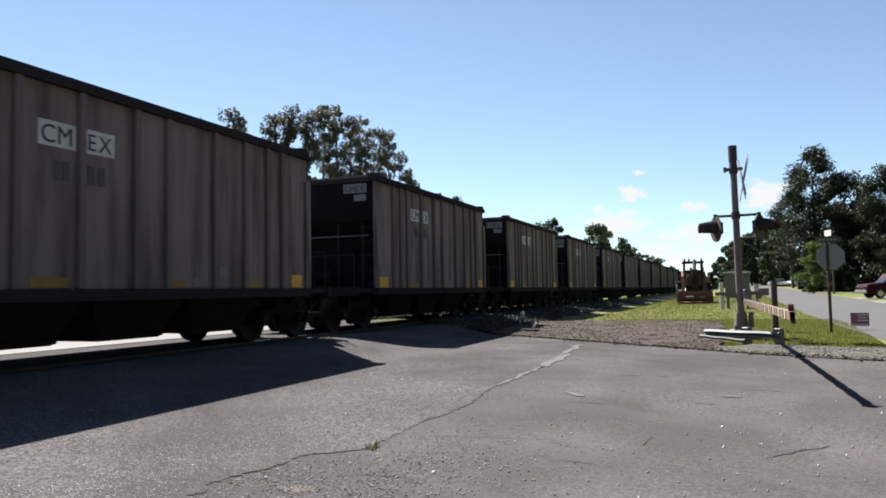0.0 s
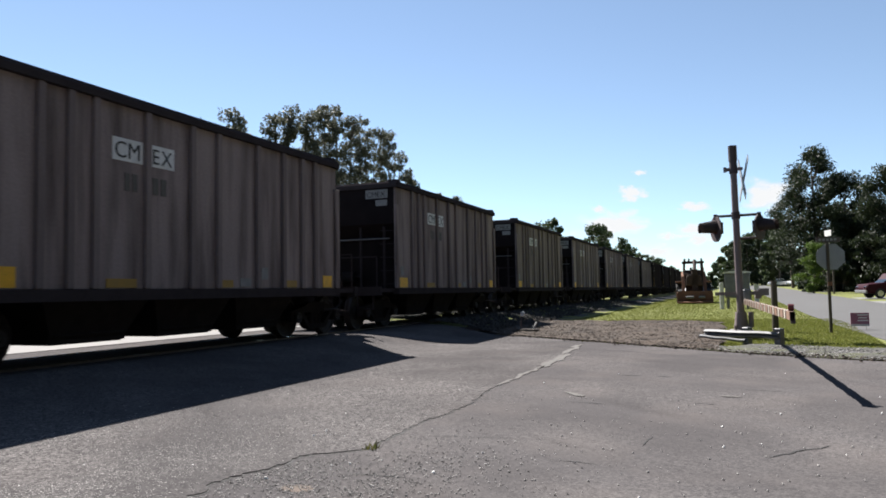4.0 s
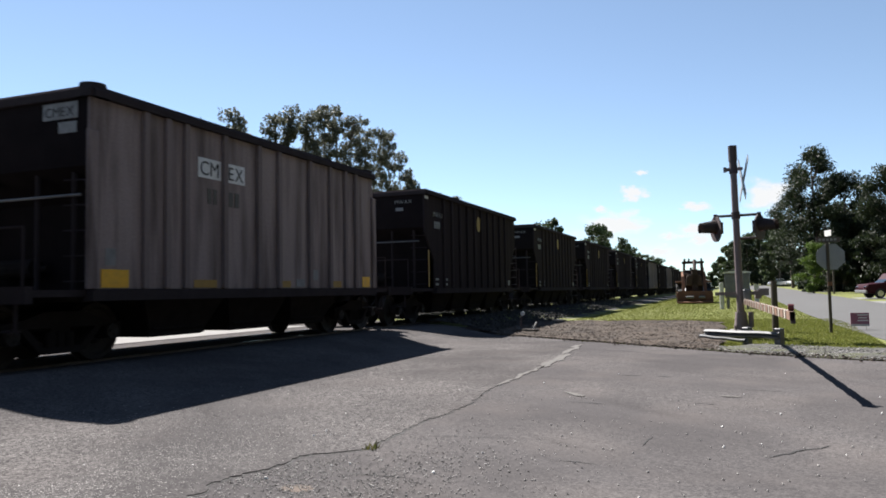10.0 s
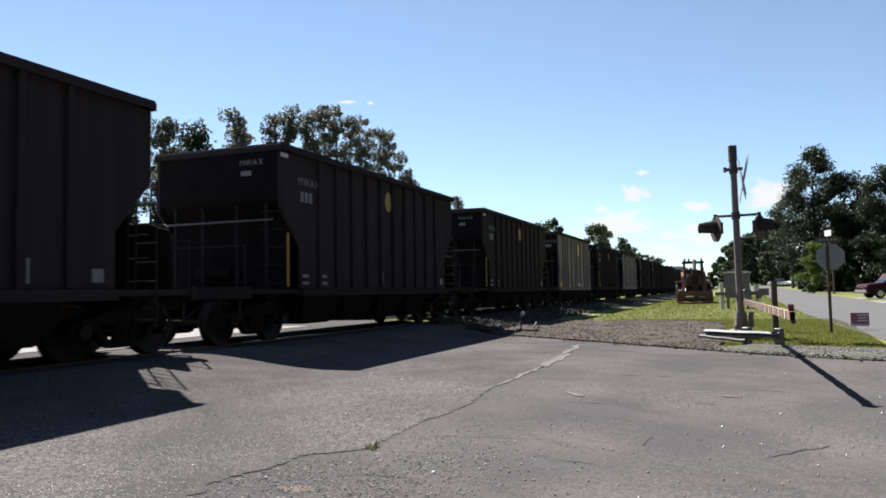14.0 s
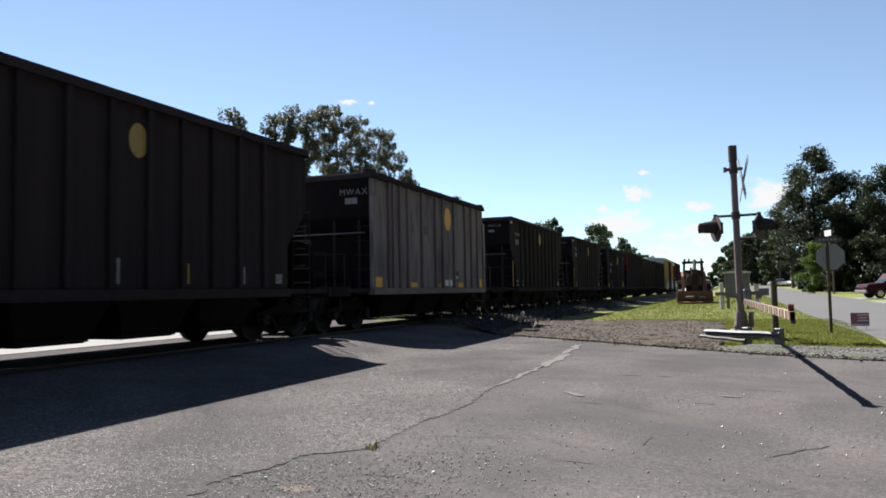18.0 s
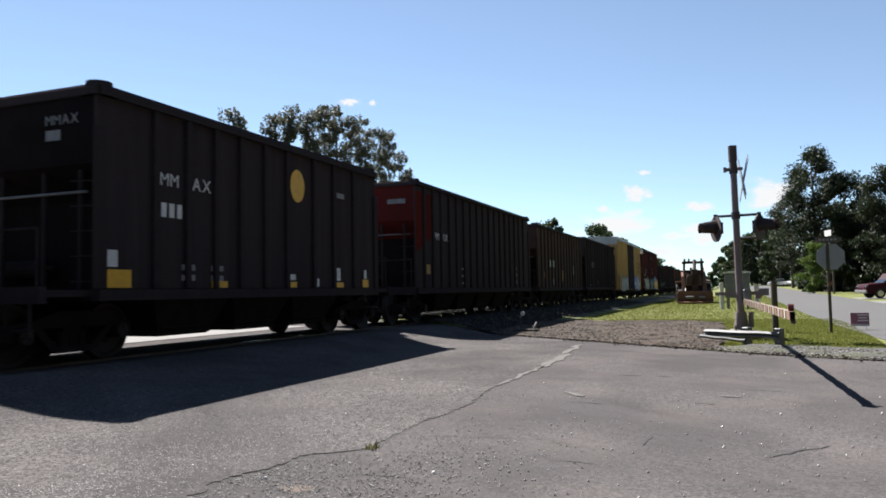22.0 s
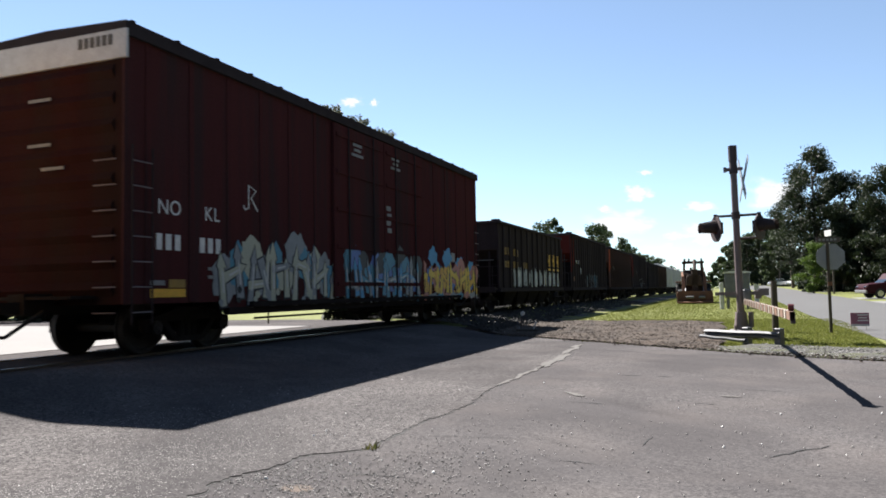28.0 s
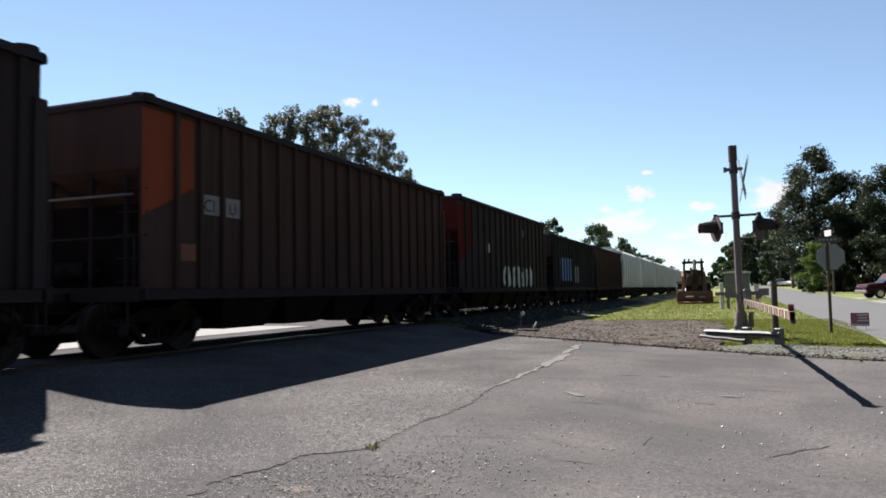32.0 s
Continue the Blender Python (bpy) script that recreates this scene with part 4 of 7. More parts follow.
def end_gear(car, b, c, T, z0, s, inset, lines="mark_dim"):
    """The open end under the slope sheet: platform, posts, rails, rungs, brake gear."""
    y_in = s * (b - inset)
    y_out = s * (c - 0.72)
    boxpart("end_platform", (0, (y_in + y_out) / 2, z0 - 0.06), (2 * HW - 0.1, abs(y_out - y_in), 0.10), M["black_steel"], car)
    boxpart("end_beam", (0, y_out, z0 - 0.08), (2 * HW, 0.12, 0.24), M["black_steel"], car)
    for x in (-1.2, -0.45, 0.45, 1.2):
        bar(car, "end_post", (x, s * (b - 0.12), z0), (x, s * (b - 0.12), T - 1.15), 0.045)
    for x in (-1, 1):
        bar(car, "rail_post", (x * 1.5, y_out, z0), (x * 1.5, y_out, z0 + 0.85), 0.02)
    bar(car, "handrail", (-1.5, y_out, z0 + 0.85), (1.5, y_out, z0 + 0.85), 0.02)
    # upper rail takes the paler material to stand for its sunlit top
    bar(car, "handrail", (-1.4, s * (b - 0.05), T - 1.62), (1.4, s * (b - 0.05), T - 1.62), 0.022, "galvanised")
    for k in range(5):
        z = z0 + 0.12 + 0.38 * k
        bar(car, "rung", (HW + 0.03, s * (b - 0.10), z), (HW - 0.48, s * (b + 0.02), z), 0.013, "black_steel")
    if s > 0:
        # ladder at the corner of the rear end, its rungs made paler for the sun they catch
        for k in range(8):
            z = 0.62 + (T - 2.0) * k / 7
            bar(car, "rung", (HW + 0.03, b + 0.11, z), (HW - 0.42, b + 0.11, z), 0.016, "galvanised")
        for x in (HW + 0.02, HW - 0.41):
            bar(car, "ladder_rail", (x, b + 0.11, 0.5), (x, b + 0.11, T - 1.3), 0.018)
    bm = bmesh.new()
    bm_tube(bm, (-0.8, s * (b - 0.4), z0 + 0.35), (0.1, s * (b - 0.4), z0 + 0.35), 0.16, n=12)
    bm_tube(bm, (0.1, s * (b - 0.4), z0 + 0.35), (0.35, s * (b - 0.4), z0 + 0.35), 0.05, n=8)
    part("brake_cylinder", bm, M["grime"], car)
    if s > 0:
        # added dark plate with braces, blocks the open end up to the hand rails
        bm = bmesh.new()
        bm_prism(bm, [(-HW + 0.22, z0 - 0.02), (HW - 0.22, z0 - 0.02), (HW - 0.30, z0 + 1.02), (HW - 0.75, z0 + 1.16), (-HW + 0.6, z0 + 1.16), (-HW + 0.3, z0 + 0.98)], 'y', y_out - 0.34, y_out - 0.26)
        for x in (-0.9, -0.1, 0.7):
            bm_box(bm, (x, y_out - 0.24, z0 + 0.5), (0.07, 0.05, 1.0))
        part("end_guard", bm, M["coal_shade"], car, "added black filler plate with braces behind the platform")
        for k, x in enumerate((-1.05, -0.25, 0.5)):
            bm = bmesh.new()
            top = z0 + 1.24 - 0.05 * k
            pts = [(x, y_out - 0.2, z0 + 0.7), (x, y_out - 0.2, top - 0.06), (x + 0.08, y_out - 0.2, top), (x + 0.62, y_out - 0.2, top), (x + 0.70, y_out - 0.2, top - 0.06), (x + 0.70, y_out - 0.2, z0 + 0.7)]
            for p, q in zip(pts, pts[1:]):
                bm_tube(bm, p, q, 0.018, n=6)
            part("grab_rail", bm, M["galvanised"], car, "bent grab rail worn to bare metal")
        boxpart("end_stencil", (HW - 0.5, y_out - 0.225, z0 + 0.42), (0.09, 0.01, 0.34), M["mark_dim"], car)
    bm = bmesh.new()
    bm_box(bm, (1.15, y_out, 0.55), (0.5, 0.14, 0.03))
    for x in (0.92, 1.38):
        bm_box(bm, (x, y_out, 0.76), (0.025, 0.05, 0.44))
    part("stirrup", bm, M["black_steel"], car)


LETTERS = {}


def write(text, size, mt, car, place):
    """Painted letters one by one; place gives the pose at a distance along the line."""
    a = 0.0
    for ch in text:
        if ch == " ":
            a += 0.22 * size
            continue
        key = (ch, size, mt)
        if key not in LETTERS:
            LETTERS[key] = lettering(ch, size, M[mt])
        me = LETTERS[key]
        xs = [v.co.x for v in me.vertices]
        part("letter", me, None, car, at=place(a - min(xs)))
        a += max(xs) - min(xs) + 0.13 * size


def side_outline(b, T, z0, cut, s_mode):
    """(y, z) outline of one side sheet; the lower corners step in below the sloped ends."""
    if not cut:
        return [(-b, z0), (b, z0), (b, T), (-b, T)]
    return [(-b + cut, z0), (b - cut, z0), (b - cut, T - 2.05), (b, T - 1.2), (b, T), (-b, T), (-b, T - 1.2), (-b + cut, T - 2.05)]


def hopper(spec):
    """An open-topped coal hopper. spec: b, c half lengths; T height; posts counted from the front; colours."""
    b, c, T, z0 = spec["b"], spec["c"], spec["T"], spec.get("z0", 1.12)
    cut = spec.get("cut", 0.0)
    car = thing("hopper_car", spec["label"], "rail car", spec.get("group", "cars of the coal train"))
    panel, post, rim = M[spec["panel"]], M[spec["post"]], M[spec.get("rim", "black_steel")]
    band = spec.get("band", 0.24)
    for s in (-1, 1):
        bm = bmesh.new()
        bm_prism(bm, side_outline(b, T - band, z0, cut, s), 'x', s * (HW - 0.05), s * HW)
        part("side_sheet", bm, panel, car, spec.get("side_label", ""))
        bm = bmesh.new()
        bm_box(bm, (s * (HW - 0.01), 0, z0 - 0.09), (0.2, 2 * (b - cut), 0.17))
        part("side_sill", bm, M["black_steel"] if spec["panel"] != "pale_panel" else post, car)
    bm = bmesh.new()
    bm_box(bm, (0, 0, 0), (0.085, spec.get("pw", 0.13), T - band - z0), (0.9, 1.0))
    pm = finish(bm, "side_post", post, 0.012)
    for y in spec["posts"]:
        for s in (-1, 1):
            part("side_post", pm, None, car, at=pose(s * (HW + 0.036), -b + y, (T - band + z0) / 2))
    if not cut:
        bm = bmesh.new()
        bm_box(bm, (0, 0, 0), (0.06, 0.20, T - band - z0 - 0.5))
        cm = finish(bm, "corner_post", panel, 0.012)
        for s in (-1, 1):
            for t in ((1,) if spec.get("end_paint") else (-1, 1)):
                part("corner_post", cm, None, car, at=pose(s * (HW + 0.032), t * (b - 0.02), (T - band + z0) / 2 - 0.25))
    # top chord all round, a little proud, with rounded corner caps
    bm = bmesh.new()
    for s in (-1, 1):
        bm_prism(bm, [(s * (HW - 0.08), T - band), (s * (HW + 0.10), T - band), (s * (HW + 0.10), T - 0.07), (s * (HW + 0.05), T), (s * (HW - 0.08), T)], 'y', -b, b)
        bm_prism(bm, [(s * (b - 0.12), T - band), (s * (b + 0.06), T - band), (s * (b + 0.06), T - 0.05), (s * (b + 0.02), T), (s * (b - 0.12), T)], 'x', -HW - 0.06, HW + 0.06)
    part("top_chord", bm, rim, car, "dark top rim")
    for s in (-1, 1):
        for t in (-1, 1):
            bm = bmesh.new()
            bm_tube(bm, (s * (HW - 0.12), t * (b - 0.16), T - band), (s * (HW - 0.12), t * (b - 0.16), T + spec.get("cap", 0.05)), 0.24, 0.19, n=12)
            part("corner_cap", bm, rim, car)
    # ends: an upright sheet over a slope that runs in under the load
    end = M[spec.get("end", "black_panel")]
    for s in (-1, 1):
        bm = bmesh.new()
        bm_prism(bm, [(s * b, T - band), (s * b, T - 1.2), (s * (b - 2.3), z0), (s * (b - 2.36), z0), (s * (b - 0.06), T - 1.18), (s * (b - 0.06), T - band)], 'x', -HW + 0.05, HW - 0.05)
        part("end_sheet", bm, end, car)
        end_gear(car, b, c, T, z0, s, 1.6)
        # plate in the recess below the slope, in the same shade-deepened black
        boxpart("bulkhead", (0, s * (b - (0.42 if cut else 0.6)), (z0 + T - 1.45) / 2), (2 * HW - 0.14, 0.05, T - 1.45 - z0), M["coal_shade"], car)
    # coal heap, just above the rim in the middle
    n, m2 = 18, 6
    verts, faces = [], []
    for i in range(n + 1):
        for j in range(m2 + 1):
            u, w = i / n, j / m2
            dome = (math.sin(math.pi * u) ** 0.4) * math.sin(math.pi * w)
            verts.append(((w - 0.5) * 2 * (HW - 0.08), (u - 0.5) * 2 * (b - 0.15), T - 0.6 + 0.36 * dome + 0.05 * noise.noise((i * 0.9, j * 1.3, b))))
    for i in range(n):
        for j in range(m2):
            k = i * (m2 + 1) + j
            faces.append((k, k + 1, k + m2 + 2, k + m2 + 1))
    soup("coal_load", verts, faces, M["black_steel"], car)
    under(car, b, c, spec.get("bays", 3), z0 - 0.1, spec.get("skirt", 0.30))
    for y, z, w, h, mt in spec.get("plates", ()):
        boxpart({"yellow": "reflector", "dull_yellow": "reflector"}.get(mt, "stencil"), (HW + 0.006, -b + y + w / 2, z + h / 2), (0.012, w, h), M[mt], car)
    for text, y, z, size, mt in spec.get("words", ()):
        write(text, size, mt, car, lambda a: on_side(HW + 0.016, -b + y + a, z))
    for text, x, z, size, mt in spec.get("end_words", ()):
        write(text, size, mt, car, lambda a: on_end(x + a, -b - 0.012, z))
    for x, z, w, h, mt in spec.get("end_plates", ()):
        boxpart("stencil", (x + w / 2, -b - 0.005, z + h / 2), (w, 0.010, h), M[mt], car)
    for y, z, ry, rz, mt in spec.get("discs", ()):
        bm = bmesh.new()
        bm_prism(bm, [(-b + y + ry * math.cos(k * math.tau / 24), z + rz * math.sin(k * math.tau / 24)) for k in range(24)], 'x', HW + 0.001, HW + 0.012)
        part("painted_disc", bm, M[mt], car, "painted yellow oval")
    for y, z, w, h, mt in spec.get("end_paint", ()):
        # painted end section of the side: a sheet between the first posts, widest at the top
        bm = bmesh.new()
        bm_prism(bm, [(-b + y, z), (-b + y + w, z + 0.6), (-b + y + w, z + h), (-b + y, z + h)], 'x', HW, HW + 0.008)
        part("end_panel", bm, M[mt], car, "rusty red painted end of the side")
    return car


def stroke(car, pts, w, x, mat, name="graffiti_letter"):
    """A painted stroke of width w along (y, z) points on the side at x."""
    bm = bmesh.new()
    L, R = [], []
    for k, p in enumerate(pts):
        a, b = Vector(pts[max(0, k - 1)]), Vector(pts[min(len(pts) - 1, k + 1)])
        d = (b - a).normalized()
        nrm = Vector((-d.y, d.x)) * w / 2
        L.append(bm.verts.new((x, p[0] + nrm.x, p[1] + nrm.y)))
        R.append(bm.verts.new((x, p[0] - nrm.x, p[1] - nrm.y)))
    for k in range(len(pts) - 1):
        bm.faces.new((L[k], R[k], R[k + 1], L[k + 1]))
    ext = bmesh.ops.extrude_face_region(bm, geom=bm.faces[:])
    bmesh.ops.translate(bm, verts=[v for v in ext["geom"] if isinstance(v, bmesh.types.BMVert)], vec=(0.002, 0, 0))
    return part(name, bm, M[mat], car)


def blob(car, pts, x, mat, name="graffiti_letter"):
    bm = bmesh.new()
    bm_prism(bm, pts, 'x', x, x + 0.0025)
    return part(name, bm, M[mat], car)


def graffiti(car, y0, y1, z0, z1, n, fill, edge, shade, seed, x=HW + 0.004, back=None, weight=0.3):
    """Sprayed abstract shapes in a row: ragged backing clouds, thick outlined loops, hooks and arrows, inner highlights."""
    r = random.Random(seed)
    w, h = (y1 - y0) / n, z1 - z0
    if back:
        for k in range(n):
            cy, cz = y0 + w * (k + 0.5), z0 + h * 0.5
            pts = [(cy + 0.78 * w * (0.8 + 0.35 * r.random()) * math.cos(a * math.tau / 15), max(z0 - 0.03, cz + 0.60 * h * (0.75 + 0.42 * r.random()) * math.sin(a * math.tau / 15))) for a in range(15)]
            blob(car, pts, x + 0.0004 * (k % 3), back[k % len(back)], "graffiti_backing")
    for k in range(n):
        cy = y0 + w * (k + 0.5)
        for q in range(2):
            # a hooked loop: starts low, swings up and over, and curls in
            a0, sweep = r.uniform(-2.4, -0.8), r.choice((-1, 1)) * r.uniform(3.0, 5.2)
            ry, rz = 0.42 * w * r.uniform(0.7, 1.15), 0.44 * h * r.uniform(0.75, 1.05)
            oy, oz = cy + r.uniform(-0.22, 0.22) * w, z0 + h * (0.48 + r.uniform(-0.04, 0.06))
            dense = []
            if (k + q) % 2:
                # a sharp zigzag with uneven points
                pts = [(cy + w * (u + r.uniform(-0.10, 0.10)), z0 + h * min(1.0, max(0.02, e + r.uniform(-0.16, 0.10)))) for u, e in ((-0.46, 0.05), (-0.30, 0.98), (0.02, 0.22), (0.24, 0.92), (0.46, 0.08))[q:5 - r.randrange(2)]]
                for p0, p1 in zip(pts, pts[1:]):
                    dense += [(p0[0] + (p1[0] - p0[0]) * g / 3, p0[1] + (p1[1] - p0[1]) * g / 3) for g in range(3)]
                dense.append(pts[-1])
            else:
                for i in range(11):
                    f = i / 10
                    a = a0 + sweep * f
                    curl = 1.0 - 0.45 * f * r.uniform(0.8, 1.2)
                    dense.append((oy + ry * curl * math.cos(a) + 0.18 * w * (f - 0.5), min(max(oz + rz * curl * math.sin(a), z0 + 0.02), z1)))
            th = weight * w * r.uniform(0.7, 1.15)
            stroke(car, dense, th * 1.55, x + 0.0035 + 0.0004 * q, edge)
            stroke(car, dense, th * 1.05, x + 0.006 + 0.0004 * q, fill[(k + q) % len(fill)])
            stroke(car, [(p[0] + th * 0.2, p[1] - th * 0.12) for p in dense[2:-2]], th * 0.3, x + 0.0085, shade)
        # a pointed spur between the loops
        sy = cy + r.uniform(-0.4, 0.4) * w
        tall = h * r.uniform(0.55, 1.0)
        blob(car, [(sy - 0.13 * w, z0 + 0.02), (sy + 0.14 * w, z0 + 0.03), (sy + 0.10 * w, z0 + tall * 0.6), (sy + 0.22 * w, z0 + tall * 0.62), (sy + r.uniform(-0.1, 0.2) * w, z0 + tall), (sy - 0.16 * w, z0 + tall * 0.55), (sy - 0.05 * w, z0 + tall * 0.52)], x + 0.009, shade if k % 2 else fill[k % len(fill)], "graffiti_spur")
    return car


def shard(p, q, w0, w1, grow):
    """A tapered stroke from p to q as a polygon in (y, z), with a barbed tip."""
    d = Vector((q[0] - p[0], q[1] - p[1]))
    ln = max(d.length, 0.01)
    d /= ln
    n = Vector((-d.y, d.x))
    at = lambda f, w: (p[0] + d.x * ln * f + n.x * w, p[1] + d.y * ln * f + n.y * w)
    g = grow / ln
    return [at(-g, -w0 - grow), at(0.72, -w1 - grow), at(0.68, -w1 * 1.9 - grow), at(1 + g, 0.0), at(0.74, w1 * 1.6 + grow), at(0.70, w1 + grow), at(-g, w0 + grow)]


def wild_letters(car, y0, y1, z0, z1, n, fills, edge, light, clouds, seed, x):
    """Interlocked sprayed forms: soft clouds behind, dark-edged barbed strokes, small fills and light flicks."""
    r = random.Random(seed)
    w, h = (y1 - y0) / n, z1 - z0
    for k in range(2 * n):
        cy, cz = y0 + w * (0.5 * k + 0.25), z0 + h * r.uniform(0.35, 0.8)
        ry, rz = w * r.uniform(0.35, 0.6), h * r.uniform(0.22, 0.36)
        pts = [(cy + ry * (1 + 0.16 * math.sin(a * 1.9 + k)) * math.cos(a * math.tau / 18), max(z0, cz + rz * (1 + 0.16 * math.cos(a * 2.3 + k)) * math.sin(a * math.tau / 18))) for a in range(18)]
        blob(car, pts, x + 0.0004 * (k % 4), clouds[k % len(clouds)], "graffiti_backing")
    for k in range(n):
        cy = y0 + w * (k + 0.5)
        low, lean = z0 + 0.05 * h, r.uniform(-0.25, 0.35) * w
        arms = [((cy - 0.34 * w, low), (cy - 0.34 * w + lean, z0 + h * r.uniform(0.75, 1.0))),
                ((cy + 0.30 * w, low + 0.1 * h), (cy + 0.26 * w + lean, z0 + h * r.uniform(0.6, 0.95))),
                ((cy - 0.40 * w, z0 + h * r.uniform(0.3, 0.75)), (cy + 0.5 * w, z0 + h * r.uniform(0.25, 0.7)))]
        if k % 2:
            arms.append(((cy + 0.1 * w, z0 + 0.7 * h), (cy + 0.55 * w, low)))
        for q, (a, e) in enumerate(arms):
            w0, w1 = w * r.uniform(0.09, 0.14), w * r.uniform(0.06, 0.10)
            blob(car, shard(a, e, w0, w1, 0.035), x + 0.003 + 0.0003 * q, edge)
            blob(car, shard(a, e, w0, w1, 0.0), x + 0.006 + 0.0005 * q, fills[(k + q) % len(fills)])
            m0 = (a[0] * 0.75 + e[0] * 0.25 + 0.02, a[1] * 0.75 + e[1] * 0.25)
            m1 = (a[0] * 0.3 + e[0] * 0.7 + 0.02, a[1] * 0.3 + e[1] * 0.7)
            blob(car, shard(m0, m1, 0.022, 0.014, 0.0), x + 0.0095, light, "graffiti_spur")
        for _ in range(3):
            fy, fz, fr = cy + r.uniform(-0.45, 0.45) * w, z0 + h * r.uniform(0.06, 0.6), w * r.uniform(0.05, 0.11)
            blob(car, [(fy + fr * math.cos(a * math.tau / 7) * r.uniform(0.7, 1.2), fz + fr * math.sin(a * math.tau / 7) * r.uniform(0.7, 1.2)) for a in range(7)], x + 0.0088, r.choice(fills + (edge, light)), "graffiti_fill")


def boxcar(spec):
    """A boxcar: ribbed sides with two sliding doors, ribbed ends, ribbed roof."""
    b, c, T, z0 = spec["b"], spec["c"], spec["T"], spec["z0"]
    car = thing("boxcar", spec["label"], "rail car", "cars of the coal train")
    skin = M[spec["skin"]]
    W = HW
    d0, d1 = spec["door"]
    # the side sheets step down at the doors
    for s in (-1, 1):
        bm = bmesh.new()
        zl = z0 - 0.0
        bm_prism(bm, [(-b, zl + 0.16), (-b + 2.4, zl + 0.16), (-b + 2.7, zl), (b - 2.7, zl), (b - 2.4, zl + 0.16), (b, zl + 0.16), (b, T - 0.25), (-b, T - 0.25)], 'x', s * (W - 0.06), s * W)
        part("side_sheet", bm, skin, car)
    bm = bmesh.new()
    bm_box(bm, (0, 0, 0), (0.05, 0.12, T - 0.42 - z0))
    pm = finish(bm, "side_post", skin, 0.006)
    y = -b + spec.get("first", 0.08)
    ys = []
    while y <= b:
        if not (-b + d0 < y < -b + d1):
            ys.append(y)
        y += spec["pitch"]
    for y in ys:
        for s in (-1, 1):
            part("side_post", pm, None, car, at=pose(s * (W - 0.005), y, (T - 0.25 + z0 + 0.17) / 2))
    # doors with frames, bars and ribs
    dm = M[spec["door_mat"]]
    half = (d0 + d1) / 2
    for a, e in ((d0, half - 0.02), (half + 0.02, d1)):
        for s in (-1, 1):
            bm = bmesh.new()
            bm_box(bm, (s * (W + 0.05), -b + (a + e) / 2, (T - 0.35 + z0 + 0.2) / 2), (0.07, e - a, T - 0.35 - z0 - 0.2))
            door = part("door", bm, dm, car, "ribbed sliding door")
            for k in range(5):
                z = z0 + 0.5 + k * (T - z0 - 1.1) / 4
                boxpart("door_rib", (s * (W + 0.10), -b + (a + e) / 2, z), (0.03, (e - a) * 0.92, 0.10), dm, door)
            for q in (0.25, 0.75):
                bm = bmesh.new()
                bm_tube(bm, (s * (W + 0.12), -b + a + (e - a) * q, z0 + 0.15), (s * (W + 0.12), -b + a + (e - a) * q, T - 0.35), 0.022, n=6)
                part("lock_bar", bm, M["black_steel"], door)
    for s in (-1, 1):
        boxpart("door_track", (s * (W + 0.06), -b + half, z0 + 0.10), (0.12, 2.2 * (d1 - d0), 0.10), M["grime"], car)
        boxpart("side_sill", (s * (W - 0.05), 0, z0 - 0.02), (0.14, 2 * b - 5.2, 0.14), M["grime"], car)
    # ends: sheet with horizontal corrugations
    for s in (-1, 1):
        bm = bmesh.new()
        bm_box(bm, (0, s * (b - 0.04), (T - 0.2 + z0 + 0.16) / 2), (2 * W - 0.1, 0.08, T - 0.36 - z0))
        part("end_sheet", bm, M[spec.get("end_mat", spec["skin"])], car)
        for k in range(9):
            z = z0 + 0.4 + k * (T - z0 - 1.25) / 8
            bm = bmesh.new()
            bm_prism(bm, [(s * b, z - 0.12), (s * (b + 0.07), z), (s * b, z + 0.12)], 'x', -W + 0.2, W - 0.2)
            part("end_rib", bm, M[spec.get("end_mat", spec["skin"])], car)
        boxpart("end_platform", (0, s * (b + 0.28), 1.0), (2.2, 0.5, 0.05), M["grime"], car)
        for k in range(7):
            z = 0.75 + 0.40 * k
            bar(car, "rung", (W + 0.09, s * (b - 0.08), z), (W + 0.09, s * (b - 0.52), z), 0.013, "mast_paint")
            bar(car, "rung", (W - 0.05, s * (b + 0.12), z), (W - 0.5, s * (b + 0.12), z), 0.013, "mast_paint")
        for y in (b - 0.08, b - 0.52):
            bar(car, "ladder_rail", (W + 0.09, s * y, 0.55), (W + 0.09, s * y, 3.4 if spec["skin"] == "box_red" else 2.2), 0.016)
    # roof: low gable with cross ribs
    bm = bmesh.new()
    bm_prism(bm, [(-W - 0.07, T - 0.30), (W + 0.07, T - 0.30), (W + 0.07, T - 0.08), (0.0, T - 0.02), (-W - 0.07, T - 0.08)], 'y', -b - 0.05, b + 0.05)
    roof = part("roof", bm, M[spec["roof"]], car)
    y = -b + 0.1
    while y < b:
        bm = bmesh.new()
        bm_prism(bm, [(-W - 0.08, T - 0.10), (0, T - 0.04), (W + 0.08, T - 0.10), (W + 0.08, T - 0.05), (0, T + 0.01), (-W - 0.08, T - 0.05)], 'y', y - 0.04, y + 0.04)
        part("roof_rib", bm, M[spec["roof"]], roof)
        y += spec["pitch"]
    under(car, b, c, 0, tc=b - 2.15)
    boxpart("underframe", (0, 0, 0.86), (0.9, 2 * b - 4.5, 0.3), M["grime"], car)
    for k in range(6):
        y = -b + 4.2 + k * (2 * b - 8.4) / 5
        boxpart("cross_bearer", (0, y, 0.92), (2 * W - 0.2, 0.16, 0.22), M["grime"], car)
    bar(car, "brake_rod", (1.2, -b + 4, 0.52), (1.2, b - 4, 0.52), 0.025, "grime")
